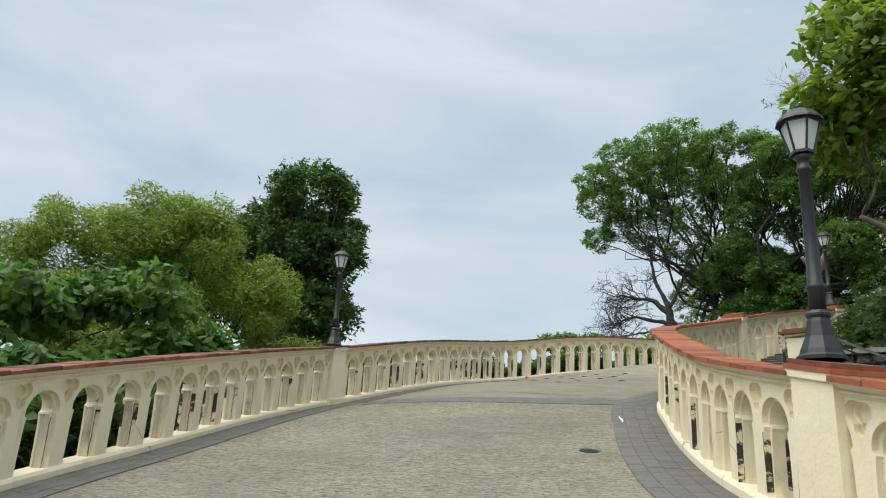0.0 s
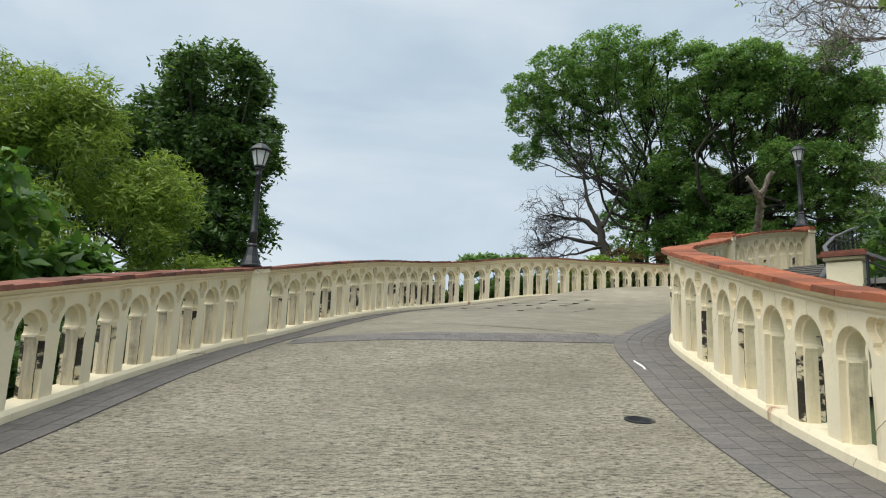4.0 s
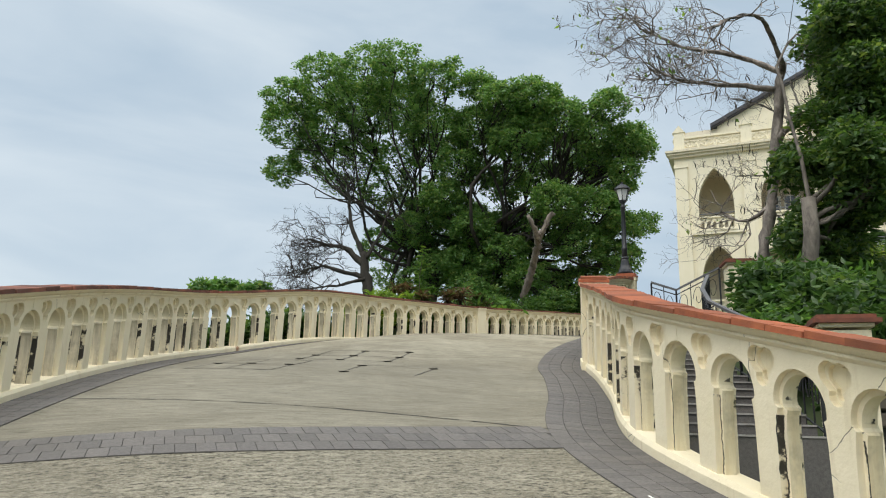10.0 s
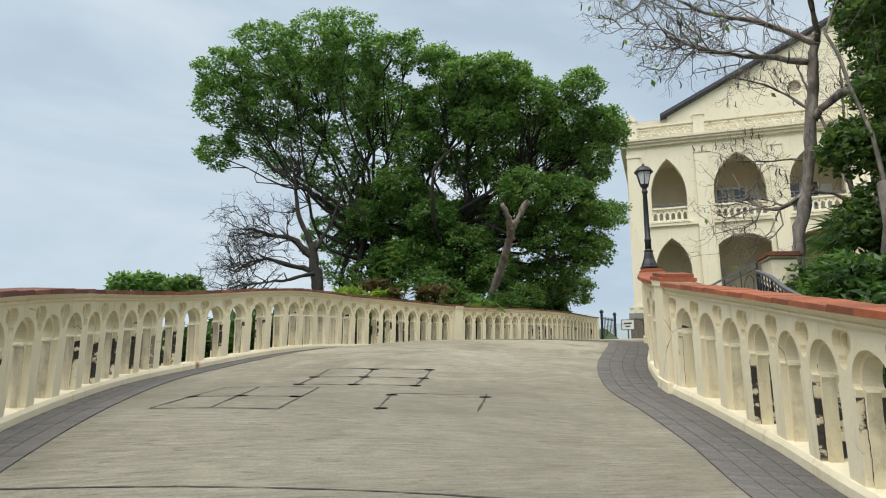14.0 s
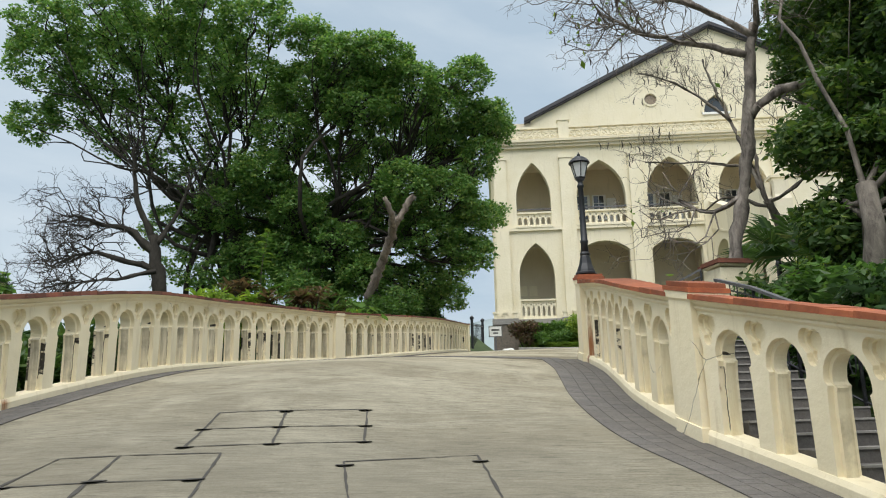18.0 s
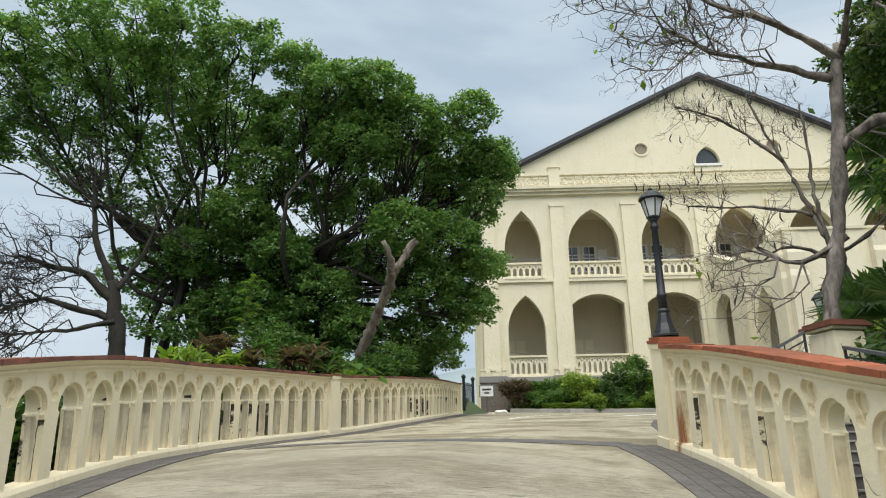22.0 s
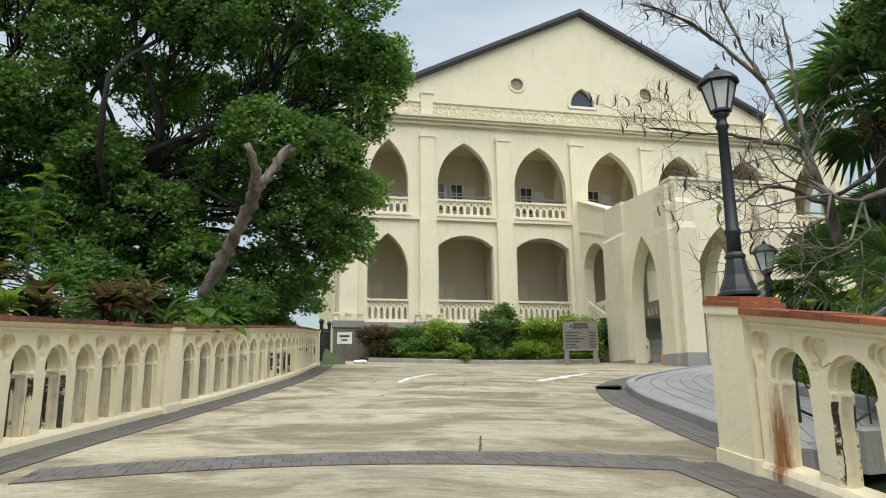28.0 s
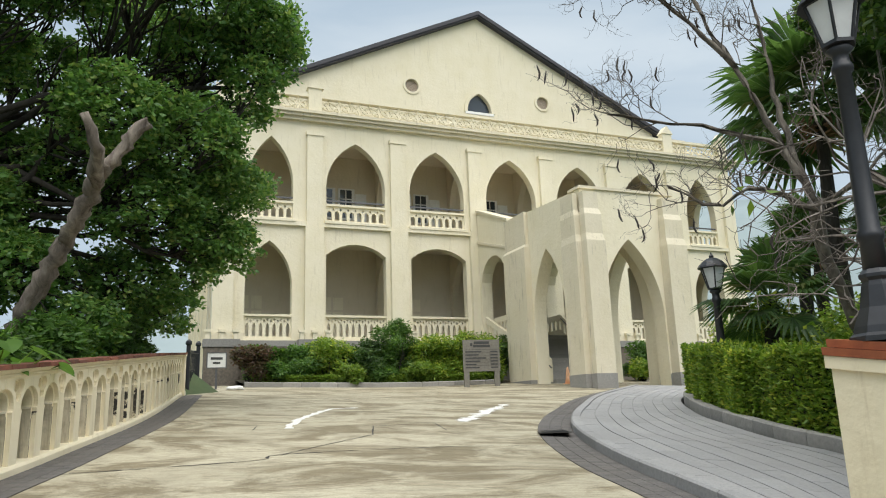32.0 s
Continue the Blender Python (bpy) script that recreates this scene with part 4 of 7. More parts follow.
# lattice parapet: crossing bars between two rails, with gabled posts
b = hb((UA, F0 - 0.1, 21.2), (UB, F0 + 0.15, 21.32))
hb((UA, F0 - 0.14, 22.05), (UB, F0 + 0.19, 22.2), b)
hp("parapet_rail", b)
n_x = 58
step = (UB - UA) / n_x
b = Build()
for i in range(n_x - 1):
    u = UA + step * (i + 1)
    for foot, way in ((21.31, 0.6), (22.06, -0.6)):
        pts = [house(u - step * math.cos(q), F0 + (0.0 if i % 2 else 0.05), foot + way * math.sin(q)) for q in np.linspace(0, math.pi, 9)]
        b.tube(pts, [0.05] * 9, 5)
hp("lattice", b)
for u in (UA + 0.4, bounds[1], bounds[6], UB - 0.4):
    b = hb((u - 0.34, F0 - 0.18, 21.2), (u + 0.34, F0 + 0.24, 22.55))
    b.prism([(u - 0.42, 22.53), (u + 0.42, 22.53), (u, 23.05)], house, F0 - 0.24, F0 + 0.3)
    hp("parapet_post", b)


def veranda_rail(u, w, z, height, n, parent, rings):
    """Pierced railing in an opening: a panel of arched slots with small round holes between their heads, foot and top rail."""
    step = w / n
    holes = []
    for i in range(n):
        c = u - w / 2 + (i + 0.5) * step
        holes.append(pointed(c, step * (0.5 if rings else 0.62), z + 0.2, z + height * 0.5, z + height * 0.68, 4))
        if rings:
            holes.append([(c + 0.055 * math.cos(2 * math.pi * j / 8), z + height * 0.8 + 0.055 * math.sin(2 * math.pi * j / 8)) for j in range(8)])
        if i:
            e = c - step / 2
            holes.append([(e + 0.05 * math.cos(2 * math.pi * j / 8), z + height * 0.74 + 0.07 * math.sin(2 * math.pi * j / 8)) for j in range(8)])
    b = Build()
    pierced(b, [(u - w / 2, z + 0.1), (u + w / 2, z + 0.1), (u + w / 2, z + height - 0.1), (u - w / 2, z + height - 0.1)], holes, house, F0 + 0.12, F0 + 0.26)
    me = weld(b)
    me.materials.append(M_HOUSE)
    rail = hp("veranda_railing", me, M_HOUSE, parent)
    part("top_rail", hb((u - w / 2, F0 + 0.02, z + height - 0.11), (u + w / 2, F0 + 0.36, z + height)), M_HOUSE, rail)
    part("foot_rail", hb((u - w / 2, F0 + 0.05, z + 0.01), (u + w / 2, F0 + 0.33, z + 0.13)), M_HOUSE, rail)


for k, mid in enumerate(MIDS):
    w = 2.2 if k in (0, 6) else 3.08
    veranda_rail(mid, w, Z2, 1.02, 6 if w < 3 else 8, villa, False)
    hp("hand_rail", hb((mid - w / 2, F0 + 0.12, 16.62), (mid + w / 2, F0 + 0.18, 16.7)), M_RAIL)
    if k != 3:
        veranda_rail(mid, w, Z1, 1.25, 7 if w < 3 else 10, villa, True)
    hp("sill", hb((mid - w / 2 - 0.1, F0 - 0.2, Z2 - 0.06), (mid + w / 2 + 0.1, F0 + 0.05, Z2 + 0.06)))
# inside: back wall of the verandas, floors, ceilings, doors and windows
BACK = F0 + 3.6
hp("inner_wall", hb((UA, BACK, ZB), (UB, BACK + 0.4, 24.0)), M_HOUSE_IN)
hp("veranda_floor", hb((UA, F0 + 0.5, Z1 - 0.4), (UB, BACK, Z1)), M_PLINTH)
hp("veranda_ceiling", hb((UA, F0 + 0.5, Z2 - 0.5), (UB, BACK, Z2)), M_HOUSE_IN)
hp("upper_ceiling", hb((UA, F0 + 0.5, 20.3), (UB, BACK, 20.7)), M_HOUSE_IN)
for side, u in (("a", UA), ("b", UB)):
    b = Build()

    def lay(s, y, z, u=u):
        return house(u + y, F0 + s, z)
    pierced(b, [(0.5, ZB), (24, ZB), (24, 20.75), (0.5, 20.75)], [pointed(2.2, 2.0, Z1 + 0.02, 12.3, 14.3), pointed(2.2, 2.0, Z2 + 0.02, 17.3, 19.6)], lay, 0.0, 0.45 if side == "a" else -0.45)
    me = weld(b)
    me.materials.append(M_HOUSE)
    hp("side_wall", me)
    for k in range(6):
        s = F0 + 4.2 + 3.6 * k
        b = hb((u - 0.22 if side == "a" else u, s, ZB), (u if side == "a" else u + 0.22, s + 0.5, 20.7))
        hp("buttress", b)
    hp("side_cornice", hb((u - 0.4, F0 + 0.5, 20.8), (u + 0.4, F0 + 24, 21.2)))
hp("roof_slab", hb((UA + 0.1, F0 + 0.5, 20.75), (UB - 0.1, F0 + 4.2, 20.95)), M_PLINTH)
for k, mid in enumerate(MIDS):
    for z0, tall in ((Z1, 2.9), (Z2, 2.3)):
        if z0 == Z2:
            continue
        b = hb((mid - 1.15, BACK - 0.08, z0), (mid + 0.25, BACK - 0.005, z0 + tall))
        hp("shutter", b, M_HOUSE_IN)
        for zz in (0.35, 1.2, 2.0):
            for x in (-1.03, -0.38):
                hp("shutter_panel", hb((mid + x, BACK - 0.11, z0 + zz), (mid + x + 0.52, BACK - 0.075, z0 + zz + 0.68)), M_HOUSE)
    for du in ((-0.75, 0.35) if 0 < k < 6 else ()):
        z0, z1, w0 = Z2 + 1.2, Z2 + 3.0, 0.92
        win = hp("window", hb((mid + du - w0 / 2, BACK - 0.14, z0), (mid + du + w0 / 2, BACK - 0.006, z1)), M_WHITE, None, "white casement window")
        for jx in range(2):
            for jz in range(3):
                a0, c0 = mid + du - w0 / 2 + 0.09 + jx * 0.36, z0 + 0.1 + jz * 0.56
                part("pane", hb((a0, BACK - 0.16, c0), (a0 + 0.3, BACK - 0.135, c0 + 0.49)), M_GLASS, win)
for k, mid in enumerate(MIDS[1:6]):
    b = hb((mid + 0.86, BACK - 0.12, Z2), (mid + 1.5, BACK - 0.005, Z2 + 2.75))
    leaf = hp("shutter", b, M_WHITE, None, "white painted shutter leaf")
    for zz in (0.3, 1.5):
        part("shutter_panel", hb((mid + 0.95, BACK - 0.15, Z2 + zz), (mid + 1.41, BACK - 0.115, Z2 + zz + 1.05)), M_WHITE, leaf)
# gable, its coping and windows, roof
GA = F0 + 3.55
gable = Build()
GH, GE, GT = 12.9, 24.15, 30.55
outer = [(U0 - GH, 20.8), (U0 + GH, 20.8), (U0 + GH, GE), (U0, GT), (U0 - GH, GE)]
rounds = [[(U0 + s + 0.42 * math.cos(2 * math.pi * i / 18), 25.32 + 0.42 * math.sin(2 * math.pi * i / 18)) for i in range(18)] for s in (-4.45, 4.45)]
lancet = pointed(U0 - 0.05, 1.6, 24.1, 24.15, 25.35)
pierced(gable, outer, rounds + [lancet], house, GA, GA + 0.4)
me = weld(gable)
me.materials.append(M_HOUSE)
hp("gable", me)
for s in (-4.45, 4.45):
    b = Build()
    ring = [(0.42, 0), (0.56, 0)]
    pts = [[house(U0 + s + r * math.cos(2 * math.pi * i / 24), GA + y, 25.32 + r * math.sin(2 * math.pi * i / 24)) for i in range(24)] for r, y in ((0.42, 0.02), (0.42, -0.06), (0.56, -0.06), (0.56, 0.02))]
    b.add([q for r in pts for q in r], [(j * 24 + i, j * 24 + (i + 1) % 24, ((j + 1) % 4) * 24 + (i + 1) % 24, ((j + 1) % 4) * 24 + i) for j in range(4) for i in range(24)])
    rw = hp("round_window", b)
    b = Build()
    for i in range(9):
        z = 25.0 + i * 0.08
        half = math.sqrt(max(0.01, 0.41**2 - (z - 25.32) ** 2))
        hb((U0 + s - half, GA + 0.1, z - 0.034), (U0 + s + half, GA + 0.15, z + 0.034), b)
    part("louvre", b, M_LOUVRE, rw, "brown louvre slats")
lw = hp("lancet_window", hb((U0 - 1.0, GA - 0.1, 23.94), (U0 + 0.9, GA + 0.05, 24.1)), M_WHITE)
part("pane", Build().prism(pointed(U0 - 0.05, 1.56, 24.11, 24.15, 25.33), house, GA + 0.2, GA + 0.23), M_GLASS, lw)
b = Build()
lo, hi = pointed(U0 - 0.05, 1.62, 24.1, 24.15, 25.36), pointed(U0 - 0.05, 2.05, 24.1, 24.15, 25.72)
m = len(lo) - 2
vs = [house(s, GA - y, z) for y in (0.0, 0.08) for q in (lo, hi) for s, z in q[1:] + q[:1]]
mm = len(lo)
for i in range(mm - 1):
    for a, c in ((0, 1), (2, 3), (0, 2), (1, 3)):
        b.f.append((a * mm + i, a * mm + i + 1, c * mm + i + 1, c * mm + i))
b.v = [tuple(v) for v in vs]
part("window_hood", b, M_HOUSE, lw)
for sgn in (-1, 1):
    e = (U0 + sgn * (GH + 0.45), GE - 0.24)
    b = Build()
    b.prism([(U0, GT), (U0, GT + 0.32), (e[0], e[1] + 0.32), e], house, GA - 0.35, GA + 22)
    hp("roof", b, M_ROOF, None, "dark slate roof slope")
    b = Build()
    b.prism([(U0, GT + 0.1), (U0, GT + 0.36), (e[0], e[1] + 0.36), (e[0], e[1] + 0.1)], house, GA - 0.42, GA - 0.34)
    hp("barge_board", b, M_ROOF)
# arches between veranda bays, seen through the openings
for k in range(1, 7):
    u = bounds[k]
    for z0, spring, top, lid in ((Z1, 12.2, 14.3, 14.95), (Z2, 17.2, 19.6, 20.3)):
        b = Build()

        def lay(s, y, z, u=u):
            return house(u + y, F0 + s, z)
        hole = pointed(2.05, 2.5, z0 + 0.02, spring, top)
        pierced(b, [(0.5, z0), (3.6, z0), (3.6, lid), (0.5, lid)], [hole], lay, -0.18, 0.18)
        me = weld(b)
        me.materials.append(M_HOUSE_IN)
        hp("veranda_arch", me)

# porch: pierced walls on three sides, stepped buttresses, flat roof
PF, PL, PR, PT = 42.6, 1.45, 5.95, 14.75
porch = tagged(new("porch"), "cream porch with tall pointed arches and stepped corner buttresses", "porch")
b = Build()
pierced(b, [(PL, 6.4), (PR, 6.4), (PR, PT), (PL, PT)], [pointed(3.62, 2.9, 6.5, 9.6, 12.75, 12)], house, PF, PF + 0.7)
me = weld(b)
me.materials.append(M_HOUSE)
hp("front_wall", me, None, porch)
for u, sg in ((PL, 1), (PR - 0.7, 1)):
    b = Build()

    def lay(s, y, z, u=u):
        return house(u + y, s, z)
    pierced(b, [(PF + 0.7, 6.4), (F0 - 0.27, 6.4), (F0 - 0.27, 16.5), (49.2, 15.1), (PF + 0.7, PT)], [pointed(45.6, 2.7, 6.5, 9.9, 12.92, 12), segmental(51.05, 2.9, 6.5, 12.6, 13.75)], lay, 0.0, 0.6)
    me = weld(b)
    me.materials.append(M_HOUSE)
    hp("side_wall", me, None, porch)
for u0, u1, d0, d1, top in ((PL - 0.4, PL - 0.002, PF - 0.1, PF + 1.05, 14.55), (PL - 0.15, PL + 0.72, PF - 0.5, PF - 0.002, 14.55), (PR - 0.8, PR + 0.2, PF - 0.5, PF - 0.002, 14.55), (PL - 0.28, PL - 0.002, 47.1, 49.25, 15.0)):
    b = Build()
    tall = top < 14.9
    levels = ((7.3, 0.0), (12.5, 0.0), (12.8, 0.09), (13.6, 0.09), (13.85, 0.18), (top, 0.18)) if tall else ((7.3, 0.0), (13.3, 0.0), (13.45, 0.1), (top, 0.1))
    side = d0 > PF

    def ring(o):
        # a step takes off from the outer face and a little from both flanks
        return [(u0 + o, d0 + o * 0.4), (u1, d0 + o * 0.4), (u1, d1 - o * 0.4), (u0 + o, d1 - o * 0.4)] if side else [(u0 + o * 0.5, d0 + o), (u1 - o * 0.5, d0 + o), (u1 - o * 0.5, d1), (u0 + o * 0.5, d1)]
    m = len(levels)
    b.add([house(u, d, z) for z, o in levels for u, d in ring(o)], [(0, 3, 2, 1), tuple(range(4 * m - 4, 4 * m))] + [(4 * i + e, 4 * i + (e + 1) % 4, 4 * i + 4 + (e + 1) % 4, 4 * i + 4 + e) for i in range(m - 1) for e in range(4)])
    hp("buttress", b, M_HOUSE_OLD, porch)
    hp("buttress_foot", hb((u0 - 0.03, d0 - 0.03, 6.4), (u1 + 0.02, d1 + 0.0, 7.3)), M_PLINTH, porch, "grey stone foot")
for u0, u1 in ((PL - 0.03, 2.16), (5.08, PR + 0.03)):
    hp("wall_foot", hb((u0, PF - 0.03, 6.4), (u1, PF + 0.73, 7.25)), M_PLINTH, porch, "grey stone foot")
b = Build()
b.prism([(49.3, 13.75), (F0 - 0.27, 14.75), (F0 - 0.27, 14.87), (49.3, 13.87)], lambda q, y, z: house(PL + y, q, z), -0.06, -0.001)
hp("string_course", b, M_HOUSE_OLD, porch)
b = Build()
b.prism([(49.1, 15.09), (F0 - 0.28, 16.49), (F0 - 0.28, 16.61), (49.1, 15.21)], lambda q, y, z: house(PL + y, q, z), -0.08, 0.68)
hp("side_coping", b, M_HOUSE_OLD, porch)
b = Build()


def slope(q, y, z):
    return house(PL + 0.12 + y, q, z + 8.55 + 1.25 * (q - 49.8) / 2.8)


pierced(b, [(49.8, 0.0), (52.6, 0.0), (52.6, 1.05), (49.8, 1.05)], [pointed(50.1 + 0.37 * i, 0.19, 0.2, 0.6, 0.78, 4) for i in range(7)], slope, 0.0, 0.16)
me = weld(b)
me.materials.append(M_HOUSE)
hp("stair_balustrade", me, None, porch)
hp("porch_roof", hb((PL + 0.1, PF + 0.1, 13.8), (PR - 0.1, F0 - 0.27, 14.1)), M_HOUSE, porch)
b = hb((PL - 0.08, PF - 0.08, PT), (PR + 0.08, PF + 0.78, PT + 0.12))
hp("coping", b, M_HOUSE_OLD, porch)
steps = tagged(new("stairs"), "grey stone stairs up into the house through the porch", "stairs")
for i in range(12):
    hp("step", hb((PL + 0.8, PF + 4.2 + 0.3 * i, 6.4), (PR - 0.8, PF + 4.5 + 0.3 * i + (2.3 if i == 11 else 0), 7.1 + 0.21 * (i + 1))), M_PLINTH, steps)

for u in (PL + 0.66, PR - 1.0):
    d0, d1 = PF + 4.5, F0 - 0.35

    def lay(q, y, z, u=u):
        return house(u + y, q, z + 7.2 + 2.55 * min(1.0, (q - d0) / 3.6))
    holes = [pointed(d0 + 0.3 + 0.42 * i, 0.2, 0.25, 0.62, 0.75, 4) for i in range(12) if d0 + 0.5 + 0.42 * i < d1]
    b = Build()
    pierced(b, [(d0, 0.0), (d0 + 3.6, 0.0), (d1, 0.0), (d1, 1.0), (d0 + 3.6, 1.0), (d0, 1.0)], holes, lay, 0.0, 0.16)
    me = weld(b)
    me.materials.append(M_HOUSE)
    rail = hp("stair_balustrade", me, None, steps)
    b = Build()
    b.tube([lay(d0 - 0.3, -0.08, 0.82), lay(d0 + 1.8, -0.08, 0.9), lay(d0 + 3.4, -0.08, 0.9)], [0.03] * 3, 6)
    part("hand_rail", b, M_RAIL, rail, "dark handrail")

# ---- trees and plants ----
def leaf_mesh(name, centres, size, mat, long=1.6, droop=0.0, rng=None, out=None):
    """Many small folded leaves, one at each centre, turned at random."""
    n = len(centres)
    c = np.asarray(centres)
    a = rng.normal(size=(n, 3))
    a[:, 2] = a[:, 2] * 0.5 - droop
    a /= np.linalg.norm(a, axis=1, keepdims=True) + 1e-9
    r = rng.normal(size=(n, 3)) * 0.55 + ([0, 0, 1] if out is None else np.asarray(out) * 0.75 + [0, 0, 0.55])
    b = np.cross(a, r)
    b /= np.linalg.norm(b, axis=1, keepdims=True) + 1e-9
    nrm = np.cross(a, b)
    k = (size * rng.uniform(0.65, 1.35, n))[:, None]
    v = np.stack([c, c + k * (a * long * 0.45 + b * 0.42 + nrm * 0.12), c + k * a * long, c + k * (a * long * 0.45 - b * 0.42 + nrm * 0.12)], 1).reshape(-1, 3)
    me = bpy.data.meshes.new(name)
    me.vertices.add(4 * n)
    me.vertices.foreach_set("co", v.astype(np.float32).ravel())
    me.loops.add(6 * n)
    q = np.arange(n)[:, None] * 4 + np.array([0, 1, 2, 0, 2, 3])
    me.loops.foreach_set("vertex_index", q.astype(np.int32).ravel())
    me.polygons.add(2 * n)
    me.polygons.foreach_set("loop_start", (np.arange(2 * n) * 3).astype(np.int32))
    me.update()
    me.validate()
    me.materials.append(mat)
    return me


def clump_points(rng, clumps, count, flat=0.75, shell=0.55):
    """Leaf places: mostly in the outer shell of every clump, thick on top."""
    w = np.array([r**2 for *_, r in clumps])
    pick = rng.choice(len(clumps), count, p=w / w.sum())
    c = np.array([k[:3] for k in clumps])[pick]
    r = np.array([k[3] for k in clumps])[pick]
    d = rng.normal(size=(count, 3))
    d[:, 2] = d[:, 2] * 0.9 + 0.25
    d /= np.linalg.norm(d, axis=1, keepdims=True)
    q = r * (shell + (1 - shell) * rng.uniform(0, 1, count) ** 0.6) * (1 + 0.1 * rng.normal(size=count))
    way = d
    d = d * q[:, None]
    d[:, 2] *= flat
    return c + d, way


def limb(b, rng, start, end, r0, r1, wander=0.12, n=6, sides=7):
    """A bent tapering limb; returns its points."""
    start, end = np.array(start, float), np.array(end, float)
    ln = np.linalg.norm(end - start)
    v1, v2 = rng.normal(size=3) * wander * ln * 0.7, rng.normal(size=3) * wander * ln * 0.4
    pts = [start + (end - start) * t + v1 * math.sin(math.pi * t) + v2 * math.sin(2 * math.pi * t) + rng.normal(size=3) * wander * ln * 0.06 for t in np.linspace(0, 1, n + 1)]
    pts[0], pts[-1] = start, end
    b.tube(pts, [r0 + (r1 - r0) * (i / n) ** 0.8 for i in range(n + 1)], sides)
    return pts


def grow_twigs(b, rng, pts, depth, length, r, up=0.35, spread=0.9, count=3, tips=None):
    """Bare branching from a limb's last part."""
    for _ in range(count):
        k = rng.integers(max(1, len(pts) // 3), len(pts))
        s = np.array(pts[k])
        d = np.array(pts[k]) - np.array(pts[k - 1])
        d = d / (np.linalg.norm(d) + 1e-9) + rng.normal(size=3) * spread * 0.55 + np.array([0, 0, up])
        d /= np.linalg.norm(d)
        e = s + d * length * rng.uniform(0.6, 1.2)
        q = limb(b, rng, s, e, r, r * 0.45, 0.22, 4, 5 if depth > 1 else 4)
        if tips is not None:
            tips.append(q[-1])
        if depth > 1:
            grow_twigs(b, rng, q, depth - 1, length * 0.66, max(r * 0.6, 0.0025), up * 0.8, spread, count, tips)


def tuft_points(rng, lobes, tufts, each, tuft_r, flat=0.8):
    """Leaf places in many small tufts that crowd the outside of overlapping lobes, so that the crown is lumpy with dark gaps."""
    lob = np.array(lobes, float) * [1, 1, 1, 0.84]
    w = lob[:, 3] ** 2
    pick = rng.choice(len(lob), tufts * 3, p=w / w.sum())
    d = rng.normal(size=(tufts * 3, 3))
    d[:, 2] = d[:, 2] * 0.85 + 0.2
    d /= np.linalg.norm(d, axis=1, keepdims=True)
    r = lob[pick, 3] * (0.62 + 0.46 * rng.uniform(0, 1, tufts * 3) ** 0.55)
    c = lob[pick, :3] + d * r[:, None] * [1, 1, flat]
    gap = np.linalg.norm((c[:, None, :] - lob[None, :, :3]) / [1, 1, flat], axis=2) / lob[None, :, 3]
    gap[np.arange(len(c)), pick] = 1.0
    keep = (gap.min(1) > 0.62) | (rng.uniform(0, 1, len(c)) < 0.18)
    c, d = c[keep][:tufts], d[keep][:tufts]
    n = len(c)
    tr = tuft_r * rng.uniform(0.6, 1.4, n)
    k = np.repeat(np.arange(n), each)
    q = rng.normal(size=(n * each, 3)) + d[k] * 0.7 + [0, 0, 0.45]
    q /= np.linalg.norm(q, axis=1, keepdims=True)
    return c[k] + q * (tr[k] * (0.35 + 0.75 * rng.uniform(0, 1, n * each)))[:, None] * [1, 1, 0.7], q, c


def tufted_tree(name, label, seed, base, trunk_top, r, lobes, tufts, each, tuft_r, size, mat, trunk_mat, long=1.5, droop=0.15, roots=0, twigs=0.4):
    """A broad tree whose limbs fork to every lobe, with twigs out to the leaf tufts."""
    rng = np.random.default_rng(seed)
    root = tagged(new(name), label, "tree")
    b = Build()
    base, top = np.array(base, float), np.array(trunk_top, float)
    limb(b, rng, base - [0, 0, 0.5], top, r, r * 0.75, 0.07, 8, 12)
    for k in range(roots):
        a = 2 * math.pi * k / roots + rng.uniform(-0.3, 0.3)
        foot = base + [r * 1.7 * math.cos(a), r * 1.7 * math.sin(a), -0.5]
        limb(b, rng, foot, base + (top - base) * rng.uniform(0.35, 0.95) + [0.4 * r * math.cos(a), 0.4 * r * math.sin(a), 0], r * 0.3, r * 0.2, 0.06, 6, 7)
    ends = []
    for x, y, z, q in lobes:
        c = np.array([x, y, z])
        ends.append(limb(b, rng, top - (top - base) * rng.uniform(0, 0.3), c - [0, 0, q * 0.2], r * 0.2, r * 0.05, 0.14, 10, 7))
    pts, way, tc = tuft_points(rng, lobes, tufts, each, tuft_r)
    lob = np.array(lobes, float)
    for c in tc[rng.uniform(0, 1, len(tc)) < twigs]:
        k = int(np.argmin(np.linalg.norm(lob[:, :3] - c, axis=1)))
        limb(b, rng, ends[k][rng.integers(6, len(ends[k]))], c, 0.035, 0.009, 0.16, 4, 4)
    part("trunk", b, trunk_mat, root, "", True, False)
    part("crown", leaf_mesh("crown", pts, size, mat, long, droop, rng, way), mat, root)
    return root


